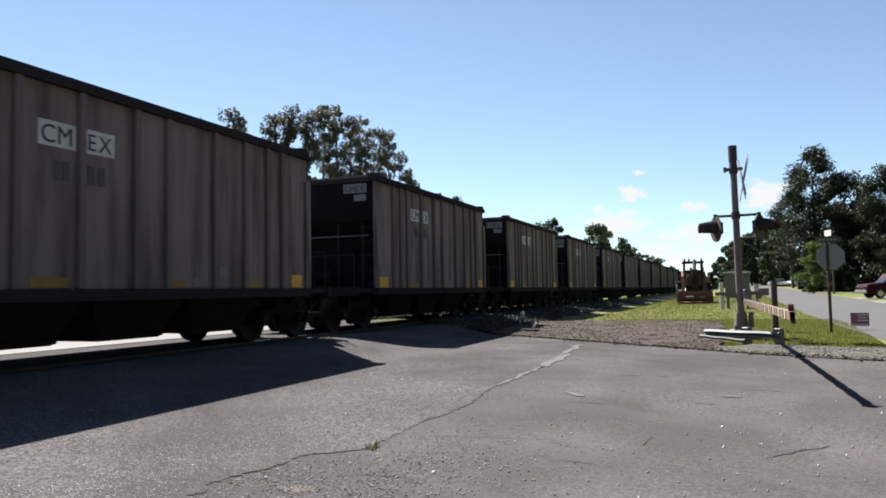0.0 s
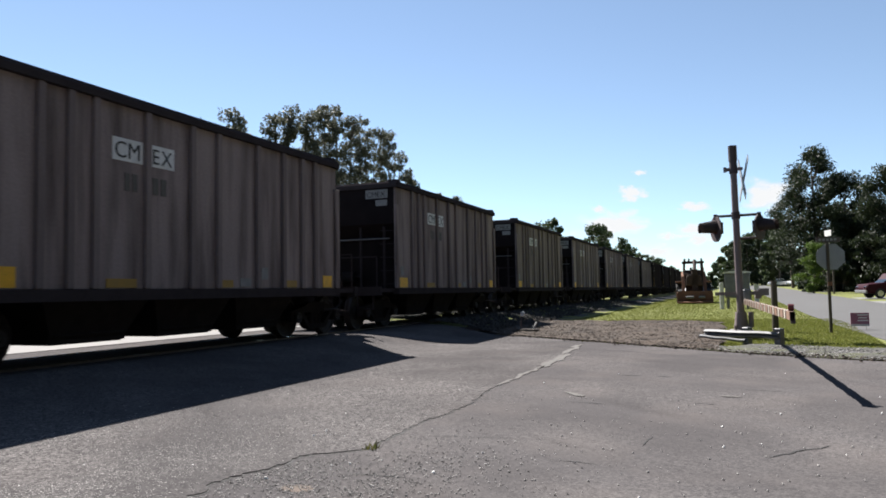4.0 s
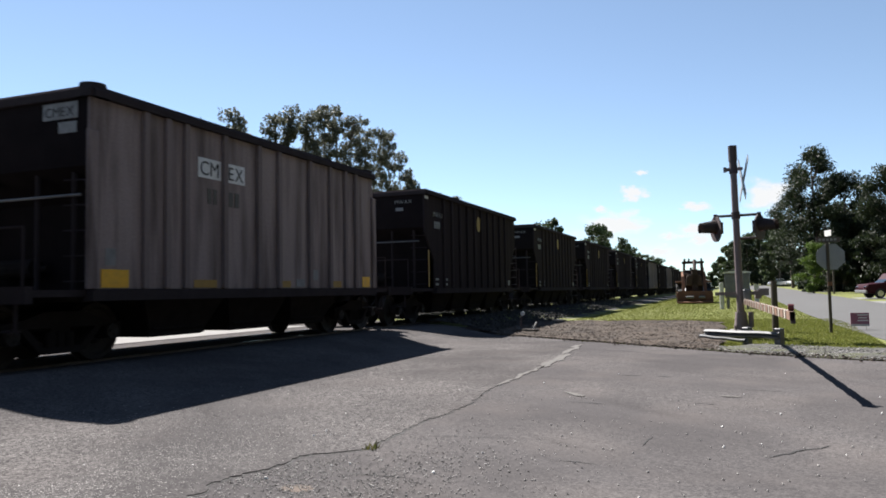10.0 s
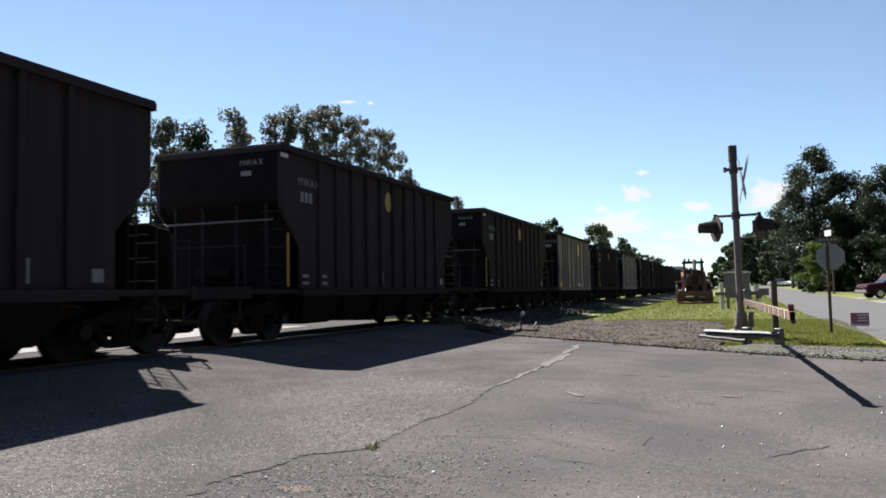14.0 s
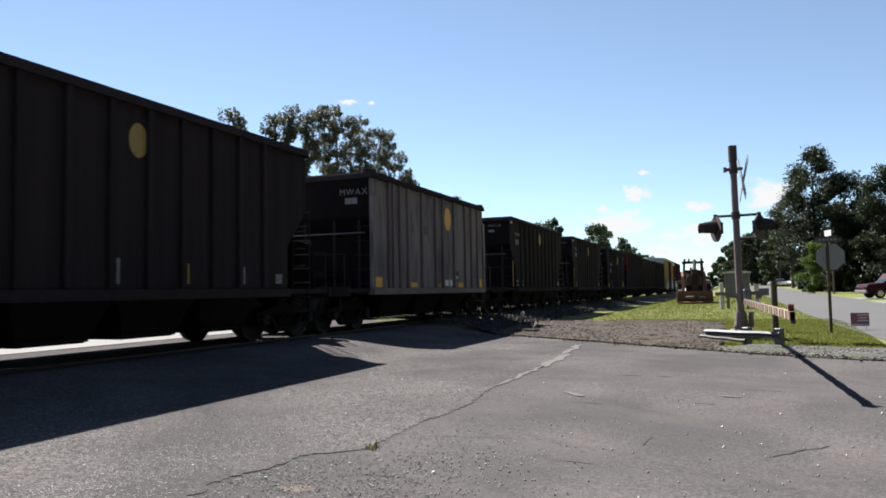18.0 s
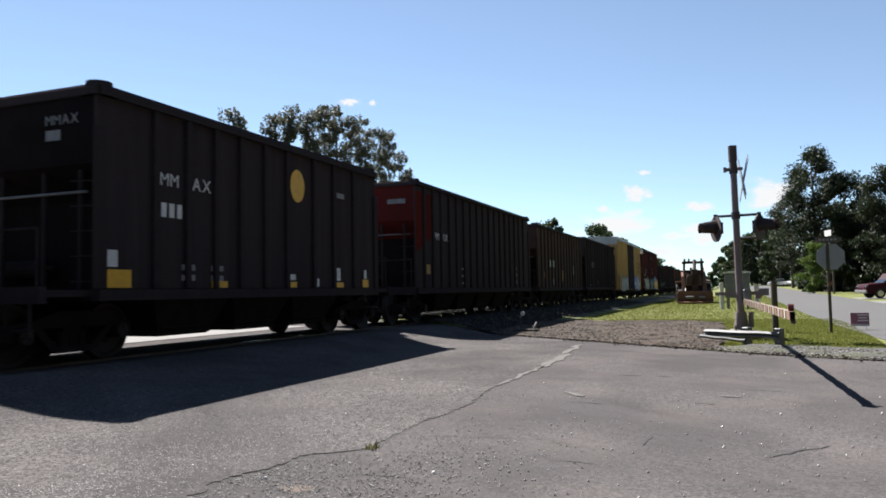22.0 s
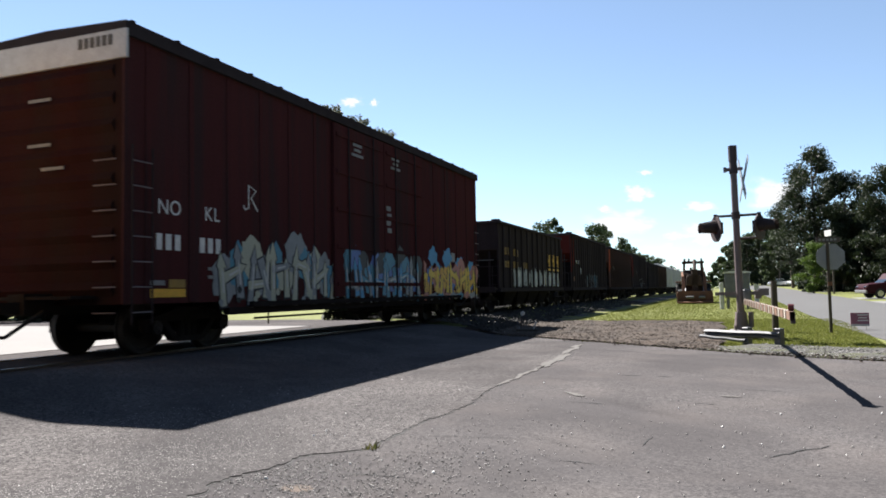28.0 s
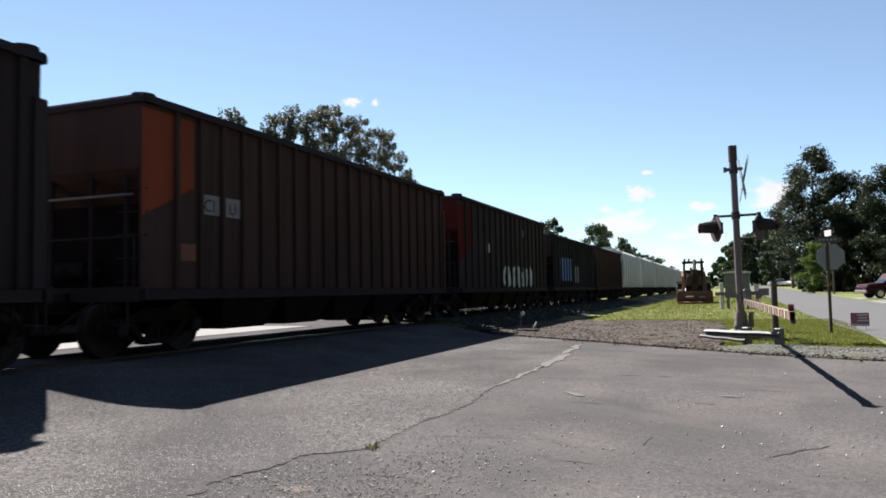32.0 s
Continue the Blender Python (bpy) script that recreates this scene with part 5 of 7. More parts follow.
    for k in range(4):
        bar(car, "hanger", (1.2, -b + 4.5 + k * (2 * b - 9) / 3, 0.38), (1.2, -b + 4.5 + k * (2 * b - 9) / 3, 0.85), 0.018, "grime")
    bm = bmesh.new()
    bm_tube(bm, (0.5, 1.0, 0.62), (0.5, 2.4, 0.62), 0.22, n=14)
    part("air_tank", bm, M["grime"], car)
    return car


def covered_hopper(label):
    """A white covered hopper with bowed sides."""
    b, c, T, z0 = 7.6, 8.4, 4.65, 1.05
    car = thing("covered_hopper", label, "rail car", "pale covered hoppers at the end")
    prof = []
    for k in range(11):
        a = -1 + 2 * k / 10
        prof.append((HW * (1.0 - 0.10 * a * a), z0 + 0.1 + (T - 0.55 - z0) * k / 10))
    ring = prof + [(1.0, T - 0.12), (0.5, T), (-0.5, T), (-1.0, T - 0.12)] + [(-x, z) for x, z in reversed(prof)]
    bm = bmesh.new()
    bm_prism(bm, ring, 'y', -b + 0.9, b - 0.9)
    part("body", bm, M["white_hopper"], car)
    for s in (-1, 1):
        bm = bmesh.new()
        bm_prism(bm, [(s * (b - 0.9), T - 0.3), (s * b, T - 0.35), (s * b, T - 0.9), (s * (b - 1.6), 2.2), (s * (b - 1.6), T - 0.3)], 'x', -1.45, 1.45)
        part("end_sheet", bm, M["white_hopper"], car)
        for x in (-1.4, 1.4):
            bar(car, "end_post", (x, s * (b - 0.1), z0), (x, s * (b - 0.1), T - 0.5), 0.06, "white_paint")
        boxpart("end_platform", (0, s * (b - 0.5), z0), (2.9, 1.3, 0.1), M["grime"], car)
    for k in range(9):
        y = -b + 1.2 + k * (2 * b - 2.4) / 8
        for s in (-1, 1):
            bm = bmesh.new()
            bm_prism(bm, [(s * (x + 0.05), z) for x, z in prof] + [(s * (x - 0.03), z) for x, z in reversed(prof)], 'y', y - 0.05, y + 0.05)
            part("side_rib", bm, M["white_hopper"], car)
    for k in range(4):
        boxpart("roof_hatch", (0, -b + 2.4 + k * 3.4, T + 0.05), (0.6, 2.8, 0.14), M["white_hopper"], car)
    under(car, b, c, 3, z0)
    return car


# ---- the train: kinds first, then its cars in order, each with its front's distance at the start ----
TRAIN = []                # (car, y at the start)


def couple(car, front, b):
    TRAIN.append((car, front + b))
    return car


GREY = dict(b=4.68, c=6.40, T=4.16, panel="grey_panel", post="grey_post", end="coal_shade", pw=0.12, band=0.17, cap=0.06, bays=3,
            label="grey-brown streaked coal hopper car with a black rim, on the track",
            posts=(1.10, 1.60, 2.06, 3.12, 4.20, 4.92, 6.15, 7.06, 7.80, 8.34),
            plates=((2.40, 3.12, 0.64, 0.36, "mark_white"), (3.22, 3.12, 0.54, 0.36, "mark_white"),
                    (2.66, 2.66, 0.10, 0.28, "faded_black"), (2.82, 2.66, 0.10, 0.28, "faded_black"), (3.26, 2.66, 0.13, 0.28, "faded_black"), (3.45, 2.66, 0.13, 0.28, "faded_black"),
                    (0.22, 1.14, 0.55, 0.28, "yellow"), (0.30, 1.48, 0.2, 0.26, "mark_dim"), (2.30, 1.14, 0.62, 0.14, "dull_yellow"), (4.96, 1.14, 0.42, 0.14, "dull_yellow"),
                    (5.6, 1.16, 0.34, 0.16, "mark_dim"), (6.3, 1.3, 0.22, 0.24, "mark_dim"), (7.14, 1.14, 0.46, 0.15, "dull_yellow"), (8.72, 1.14, 0.40, 0.27, "yellow")),
            words=(("CM", 2.45, 3.17, 0.37, "mark_black"), ("EX", 3.26, 3.17, 0.36, "mark_black")),
            end_words=(("CMEX", 0.73, 3.74, 0.21, "mark_black"),),
            end_plates=((0.68, 3.70, 0.70, 0.25, "mark_dim"), (1.0, 3.48, 0.36, 0.17, "mark_dim")))
grey = hopper(GREY)
front = 14.5 - 9.48
for k in range(-2, 11):
    y = front + 12.80 * k
    car = grey if k == -2 else copy_thing(grey, pose(0, 0, 0))
    couple(car, y, 4.68)

BLACK = dict(b=5.2, c=6.98, T=4.21, panel="black_panel", post="black_panel", end="coal_shade", cut=0.75, pw=0.11, band=0.16, cap=0.0, bays=4,
             label="black coal hopper car with sloped ends and a pale yellow spot",
             posts=tuple(1.56 + 0.80 * k for k in range(10)),
             plates=((0.03, 3.92, 0.27, 0.09, "mark_white"), (0.24, 1.16, 0.09, 1.15, "dull_yellow"), (2.46, 1.2, 0.06, 0.42, "mark_dim"), (1.66, 1.36, 0.26, 0.07, "mark_dim"), (1.66, 1.2, 0.26, 0.07, "mark_dim"), (0.86, 1.36, 0.24, 0.07, "mark_dim"), (0.86, 1.2, 0.24, 0.07, "mark_dim"),
                     (4.9, 1.2, 0.06, 0.40, "mark_dim"), (6.5, 1.2, 0.05, 0.36, "dull_yellow"), (8.1, 1.2, 0.05, 0.34, "mark_dim"), (9.2, 1.22, 0.22, 0.2, "mark_dim"),
                     (0.80, 3.03, 0.11, 0.23, "mark_dim"), (0.98, 3.03, 0.11, 0.23, "mark_dim"), (1.16, 3.03, 0.11, 0.23, "mark_dim")),
             words=(("MWAX", 0.70, 3.40, 0.25, "mark_dim"),), discs=((5.34, 3.50, 0.20, 0.28, "amber"),),
             end_words=(("MWAX", 0.62, 3.78, 0.17, "mark_dim"),), end_plates=((0.64, 3.56, 0.26, 0.10, "mark_dim"), (1.34, 4.08, 0.24, 0.07, "white_paint")))
black = hopper(BLACK)
for k, y in enumerate((146.0, 159.95, 173.75, 187.9, 201.8, 228.4, 255.5, 269.2)):
    couple(black if k == 0 else copy_thing(black, pose(0, 0, 0)), y, 5.2)

PALE = dict(GREY, b=4.76, c=6.75, T=4.22, panel="pale_panel", post="grey_post", label="pale grey coal hopper car with a bright yellow spot",
            posts=(1.05, 1.32, 1.78, 2.36, 3.42, 4.55, 5.18, 6.25, 7.40, 8.10, 8.80),
            plates=((0.12, 1.14, 0.5, 0.28, "yellow"), (2.5, 1.14, 0.55, 0.14, "yellow"), (4.6, 1.14, 0.4, 0.14, "dull_yellow"), (5.4, 1.18, 0.3, 0.2, "mark_white"), (5.85, 1.18, 0.25, 0.2, "mark_white"),
                    (6.4, 1.34, 0.30, 0.34, "mark_black"), (6.46, 1.42, 0.18, 0.10, "mark_white"), (6.7, 1.14, 0.45, 0.14, "yellow"), (8.9, 1.14, 0.40, 0.30, "yellow"),
                    (2.5, 2.76, 0.32, 0.28, "faded_black"), (3.6, 2.76, 0.36, 0.28, "faded_black")),
            words=(), discs=((5.72, 3.42, 0.30, 0.38, "yellow"),), end_words=(("MWAX", 0.7, 3.62, 0.24, "mark_dim"),), end_plates=((0.85, 3.38, 0.36, 0.16, "mark_dim"),))
pale = hopper(PALE)
couple(pale, 215.3, 4.76)
couple(copy_thing(pale, pose(0, 0, 0)), 242.05, 4.76)

DARK = dict(GREY, b=4.68, c=6.3, T=4.22, panel="black_panel", post="black_steel", label="black coal hopper car with white letters and a yellow oval",
            posts=(1.20, 1.99, 2.74, 3.5, 4.3, 5.1, 6.2, 7.1, 8.1), pw=0.12,
            plates=((0.22, 1.14, 0.48, 0.28, "yellow"), (0.22, 1.46, 0.2, 0.26, "mark_white"), (2.66, 1.14, 0.45, 0.12, "yellow"), (5.2, 1.14, 0.3, 0.12, "yellow"), (5.2, 1.3, 0.25, 0.12, "mark_white"), (6.3, 1.16, 0.14, 0.18, "mark_white"),
                    (7.2, 1.3, 0.24, 0.3, "mark_white"), (7.25, 1.36, 0.14, 0.18, "black_steel"), (7.2, 1.14, 0.4, 0.12, "yellow"), (8.62, 1.14, 0.3, 0.2, "yellow"), (8.7, 1.36, 0.12, 0.22, "mark_white"),
                    (1.86, 1.44, 0.34, 0.1, "mark_dim"), (2.64, 1.44, 0.34, 0.1, "mark_dim"), (1.86, 1.26, 0.34, 0.1, "mark_dim"), (2.64, 1.26, 0.34, 0.1, "mark_dim"),
                    (1.36, 2.32, 0.12, 0.24, "mark_white"), (1.55, 2.32, 0.12, 0.24, "mark_white"), (1.74, 2.32, 0.12, 0.24, "mark_white"), (7.3, 3.3, 0.36, 0.12, "mark_dim")),
            words=(("MM", 1.33, 2.85, 0.31, "mark_white"), ("AX", 2.12, 2.85, 0.33, "mark_white")), discs=((5.55, 3.36, 0.28, 0.36, "yellow"),),
            end_words=(("MMAX", 0.6, 3.66, 0.22, "mark_dim"),), end_plates=((0.60, 3.42, 0.3, 0.16, "mark_dim"),))
couple(hopper(DARK), 282.78, 4.68)

LONG = dict(b=6.75, c=7.55, T=4.38, panel="brown_panel", post="brown_panel", end="red_end", pw=0.12, band=0.14, cap=0.06, bays=4, skirt=0.34,
            posts=tuple(0.62 + 0.74 * k for k in range(17)))
RED1 = dict(LONG, panel="black_panel", post="black_panel", label="black coal hopper car with faded red ends and white letters",
            end_paint=((0.0, 2.2, 1.5, 1.88, "red_end"),),
            plates=((0.70, 1.55, 0.42, 0.30, "dull_yellow"), (4.1, 1.75, 0.3, 0.06, "mark_dim"), (4.1, 1.5, 0.3, 0.06, "mark_dim"), (4.1, 1.25, 0.3, 0.06, "mark_dim"), (11.2, 1.3, 0.12, 0.14, "mark_dim"), (11.2, 1.6, 0.12, 0.14, "mark_dim"), (11.2, 1.9, 0.12, 0.10, "mark_dim")),
            words=(("PM", 1.50, 2.66, 0.34, "mark_white"), ("RX", 2.25, 2.66, 0.34, "mark_white")), end_plates=((0.7, 3.7, 0.6, 0.14, "mark_dim"),))
couple(hopper(RED1), 294.9, 6.75)
BROWN = dict(LONG, b=5.75, c=6.6, T=4.26, posts=tuple(0.8 + 0.78 * k for k in range(14)), end="brown_panel", label="dark brown coal hopper car with white stencil panels",
             plates=((2.6, 2.2, 0.40, 0.36, "mark_dim"), (3.38, 2.2, 0.44, 0.36, "mark_dim"), (5.8, 1.5, 0.16, 0.55, "dull_yellow"), (8.8, 1.9, 0.3, 0.5, "mark_dim"), (3.2, 1.3, 0.4, 0.3, "mark_dim"), (8.8, 1.3, 0.1, 0.3, "mark_white"), (1.4, 1.6, 0.5, 0.3, "rusty")),
             words=())
couple(hopper(BROWN), 310.1, 5.75)
CYX = dict(LONG, b=6.65, c=7.45, panel="black_panel", post="black_panel", end="black_panel", label="black coal hopper car with letters on white plates",
           plates=((2.42, 2.50, 0.38, 0.34, "mark_dim"), (2.96, 2.50, 0.44, 0.34, "mark_dim"), (5.0, 1.2, 0.10, 0.45, "dull_yellow"), (1.9, 1.2, 0.4, 0.12, "mark_dim"), (9.6, 1.55, 0.3, 0.5, "mark_dim"), (8.0, 1.3, 0.22, 0.26, "mark_dim"), (9.0, 1.2, 0.08, 0.3, "dull_yellow"), (12.4, 1.3, 0.06, 0.4, "dull_yellow")),
           words=(("CY", 2.44, 2.55, 0.26, "mark_black"), ("XX", 2.98, 2.55, 0.28, "mark_black")))
couple(hopper(CYX), 323.2, 6.65)

# yellow boxcar
BX = dict(b=8.85, c=9.95, T=5.44, z0=0.72, skin="box_yellow", door_mat="black_panel", roof="roof_galv", door=(7.3, 11.4), pitch=0.98,
          label="yellow boxcar with black doors and blue and white graffiti")
yellow_box = boxcar(BX)
b = 8.85
for y, z, w, h, mt in ((15.22, 3.95, 0.20, 0.50, "maroon"), (14.97, 4.43, 0.66, 0.13, "maroon"), (15.70, 4.45, 0.62, 0.13, "maroon"), (15.82, 3.92, 0.18, 0.54, "maroon"), (16.38, 3.95, 0.12, 0.56, "maroon"), (16.22, 4.16, 0.42, 0.12, "maroon"),
                       (14.92, 2.62, 0.08, 0.26, "mark_black"), (15.06, 2.62, 0.08, 0.26, "mark_black"), (15.20, 2.62, 0.16, 0.17, "mark_black"), (15.46, 2.60, 0.06, 0.06, "mark_black"), (15.62, 2.60, 0.18, 0.19, "mark_black"), (15.86, 2.60, 0.18, 0.19, "mark_black"), (16.10, 2.60, 0.26, 0.19, "mark_black"),
                       (16.55, 1.22, 0.50, 0.38, "mark_white"), (16.61, 1.28, 0.38, 0.26, "mark_black"), (16.66, 1.38, 0.22, 0.07, "mark_white"), (17.2, 0.9, 0.10, 1.25, "yellow"), (14.1, 4.86, 0.14, 0.2, "mark_black")):
    boxpart("stencil", (HW + 0.006, -b + y + w / 2, z + h / 2), (0.012, w, h), M[mt], yellow_box)
for text, y, z, size in (("Railcar", 14.16, 3.44, 0.37), ("Pooling", 15.72, 3.42, 0.37), ("Experts", 14.93, 3.04, 0.37)):
    write(text, size, "mark_black", yellow_box, lambda a: on_side(HW + 0.022, -b + y + a, z))
boxpart("end_board", (0.0, -b - 0.03, 5.0), (2 * HW + 0.16, 0.05, 0.5), M["roof_galv"], yellow_box, "pale grey board across the end")
wild_letters(yellow_box, -b + 11.5, -b + 15.9, 0.66, 2.42, 4, ("spray_white", "spray_blue", "spray_white"), "spray_blue", "spray_white", ("spray_blue", "spray_blue", "spray_line"), 11, HW + 0.021)
graffiti(yellow_box, -b + 2.4, -b + 7.0, 0.74, 2.2, 6, ("spray_white", "spray_grey"), "spray_line", "spray_grey", 12, x=HW + 0.021, weight=0.24)
couple(yellow_box, 338.1, b)

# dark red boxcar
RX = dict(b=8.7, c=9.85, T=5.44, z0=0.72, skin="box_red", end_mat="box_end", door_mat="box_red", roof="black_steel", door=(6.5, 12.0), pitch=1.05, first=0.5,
          label="dark red boxcar with bright graffiti along its lower side")
red_box = boxcar(RX)
b = 8.7
for text, y, z, size in (("NO", 0.74, 2.37, 0.36), ("KL", 1.92, 2.35, 0.36)):
    write(text, size, "mark_white", red_box, lambda a: on_side(HW + 0.012, -b + y + a, z))
for y, z, w, h, mt in ((0.70, 1.77, 0.13, 0.27, "mark_white"), (0.92, 1.77, 0.13, 0.27, "mark_white"), (1.14, 1.77, 0.13, 0.27, "mark_white"), (1.78, 1.76, 0.13, 0.27, "mark_white"), (2.00, 1.76, 0.13, 0.27, "mark_white"), (2.22, 1.76, 0.13, 0.27, "mark_white"),
                       (0.5, 0.98, 0.9, 0.14, "yellow"), (0.5, 1.18, 0.4, 0.08, "mark_dim"), (1.0, 1.14, 0.4, 0.14, "dull_yellow"), (2.0, 1.45, 0.3, 0.06, "mark_dim"), (2.0, 1.3, 0.3, 0.06, "mark_dim"), (14.6, 2.0, 0.35, 0.3, "mark_dim"), (15.0, 1.7, 0.5, 0.12, "mark_dim")):
    boxpart("stencil", (HW + 0.006, -b + y + w / 2, z + h / 2), (0.012, w, h), M[mt], red_box)
for k in range(4):
    for y, z, w in ((7.3, 4.86, 0.62), (9.6, 4.86, 0.62)):
        boxpart("stencil", (HW + 0.09, -b + y + 0.4, z - 0.13 * k), (0.012, w - 0.14 * (k % 3), 0.07), M["mark_dim"], red_box)
for k in range(4):
    boxpart("stencil", (HW + 0.09, -b + 9.5 + 0.05 * (k % 2), 3.3 - 0.20 * k), (0.012, 0.26, 0.13), M["mark_dim"], red_box)
boxpart("end_board", (0.0, -b - 0.03, 5.0), (2 * HW + 0.16, 0.05, 0.46), M["white_paint"], red_box, "white painted board across the end")
for k in range(6):
    boxpart("stencil", (0.75 + 0.125 * k, -b - 0.058, 5.08), (0.085, 0.01, 0.17), M["faded_black"], red_box)
for z, x in ((4.25, -0.1), (3.5, -0.1), (3.1, 0.2)):
    boxpart("stencil", (x, -b - 0.08, z), (0.5, 0.01, 0.05), M["mark_dim"], red_box)
stroke(red_box, [(-b + 3.05, 2.74), (-b + 3.10, 2.66), (-b + 3.22, 2.70), (-b + 3.22, 3.15), (-b + 3.46, 3.06), (-b + 3.30, 2.90), (-b + 3.52, 2.66)], 0.035, HW + 0.01, "mark_white")
wild_letters(red_box, -b + 2.3, -b + 7.1, 0.72, 2.14, 6, ("spray_cream", "spray_grey", "spray_cream"), "spray_line", "spray_white", ("spray_grey", "spray_teal", "spray_cream"), 21, HW + 0.021)
wild_letters(red_box, -b + 7.0, -b + 11.6, 0.72, 2.1, 6, ("spray_teal", "spray_sky", "spray_grey"), "spray_line", "spray_white", ("spray_teal", "spray_blue", "spray_line"), 22, HW + 0.09)
for k, (y, z, ry, rz) in enumerate(((12.9, 2.12, 0.42, 0.34), (14.2, 2.1, 0.50, 0.38), (15.4, 1.95, 0.45, 0.28), (16.6, 1.85, 0.36, 0.28), (13.4, 1.5, 0.5, 0.5))):
    blob(red_box, [(-b + y + ry * (0.85 + 0.2 * math.sin(a * 2.3 + k)) * math.cos(a * math.tau / 16), z + rz * (0.85 + 0.2 * math.cos(a * 1.7 + k)) * math.sin(a * math.tau / 16)) for a in range(16)], HW + 0.0205, "spray_sky", "graffiti_backing")
wild_letters(red_box, -b + 11.5, -b + 17.2, 0.78, 2.0, 6, ("spray_yellow", "spray_orange", "spray_yellow"), "spray_line", "spray_yellow", ("spray_pink", "spray_orange", "spray_blue", "spray_pink"), 23, HW + 0.024)
for k in range(9):
    # teal and pink spatter along the foot of the lettering
    y, ry = 11.6 + 0.64 * k, 0.34 + 0.08 * (k % 3)
    blob(red_box, [(-b + y + ry * (0.8 + 0.3 * math.sin(a * 2.9 + k)) * math.cos(a * math.tau / 12), 0.86 + 0.13 * (0.8 + 0.4 * math.cos(a * 2.1 + k)) * math.sin(a * math.tau / 12)) for a in range(12)], HW + 0.034 + 0.0004 * (k % 3), ("spray_teal", "spray_pink", "spray_grey")[k % 3], "graffiti_spatter")
couple(red_box, 358.15, b)

# black hopper with yellow letter shapes
YEL = dict(LONG, b=6.1, c=7.3, T=3.88, panel="black_panel", post="black_panel", end="black_panel", band=0.12, label="black coal hopper car with yellow letter shapes and white graffiti", posts=tuple(0.65 + 1.0 * k for k in range(12)),
           plates=((0.15, 1.5, 0.10, 1.0, "yellow"), (0.95, 2.52, 0.07, 0.31, "dull_yellow"), (1.11, 2.52, 0.07, 0.31, "dull_yellow"), (1.45, 2.52, 0.07, 0.31, "dull_yellow"), (1.61, 2.52, 0.07, 0.31, "dull_yellow"), (2.35, 2.50, 0.07, 0.31, "dull_yellow"), (2.51, 2.50, 0.07, 0.31, "dull_yellow"), (2.80, 2.48, 0.07, 0.31, "dull_yellow"), (2.96, 2.48, 0.07, 0.31, "dull_yellow"),
                   (0.95, 1.98, 0.07, 0.27, "dull_yellow"), (1.11, 1.98, 0.07, 0.27, "dull_yellow"), (1.35, 1.98, 0.07, 0.27, "dull_yellow"), (1.51, 1.98, 0.07, 0.27, "dull_yellow"), (2.30, 1.98, 0.07, 0.27, "dull_yellow"), (2.46, 1.98, 0.07, 0.27, "dull_yellow"), (2.75, 1.98, 0.07, 0.27, "dull_yellow"), (2.91, 1.98, 0.07, 0.27, "dull_yellow"), (3.90, 1.98, 0.07, 0.27, "dull_yellow"), (4.06, 1.98, 0.07, 0.27, "dull_yellow"), (4.35, 1.98, 0.07, 0.27, "dull_yellow"), (4.51, 1.98, 0.07, 0.27, "dull_yellow"),
                   (8.84, 2.0, 0.62, 0.10, "yellow"), (8.88, 2.2, 0.13, 0.62, "yellow"), (9.24, 2.2, 0.13, 0.62, "yellow"), (9.02, 2.45, 0.2, 0.12, "yellow"), (9.82, 2.0, 0.62, 0.10, "yellow"), (9.88, 2.2, 0.13, 0.62, "yellow"), (10.24, 2.2, 0.13, 0.62, "yellow"), (10.02, 2.45, 0.2, 0.12, "yellow"), (10.82, 2.0, 0.66, 0.10, "yellow"), (10.88, 2.2, 0.13, 0.62, "yellow"), (11.24, 2.2, 0.13, 0.62, "yellow"), (11.02, 2.45, 0.2, 0.12, "yellow"), (11.85, 2.78, 0.14, 0.3, "yellow"),
                   (5.75, 1.25, 0.12, 0.5, "yellow"), (8.15, 1.25, 0.12, 0.5, "dull_yellow")))
yel = hopper(YEL)
graffiti(yel, -6.1 + 2.2, -6.1 + 11.4, 1.16, 1.95, 12, ("spray_grey",), "spray_white", "spray_white", 31, weight=0.22)
couple(yel, 378.3, 6.1)

RED2 = dict(LONG, b=6.6, c=7.5, label="black coal hopper car with a red end and grey graffiti", panel="black_panel", post="black_panel", end="red_end",
            end_paint=((0.0, 2.0, 1.0, 2.08, "red_end"),),
            plates=((0.59, 1.50, 0.40, 0.27, "rusty"), (4.9, 1.75, 0.35, 0.05, "mark_dim"), (4.9, 1.6, 0.35, 0.05, "mark_dim"), (12.2, 1.3, 0.14, 0.16, "mark_dim"), (12.2, 1.6, 0.14, 0.16, "mark_dim"), (12.2, 2.0, 0.2, 0.3, "mark_dim")),
            posts=tuple(0.31 + 0.74 * k for k in range(18)), words=(("PM", 1.33, 2.57, 0.32, "mark_white"), ("RX", 2.07, 2.57, 0.32, "mark_white")))
red2 = hopper(RED2)
graffiti(red2, -6.6 + 4.6, -6.6 + 9.5, 1.0, 2.05, 7, ("spray_grey", "spray_line"), "mark_dim", "spray_teal", 41, weight=0.24)
graffiti(red2, -6.6 + 2.8, -6.6 + 3.4, 1.92, 2.4, 3, ("mark_dim",), "mark_dim", "mark_white", 42, weight=0.12)
couple(red2, 393.3, 6.6)

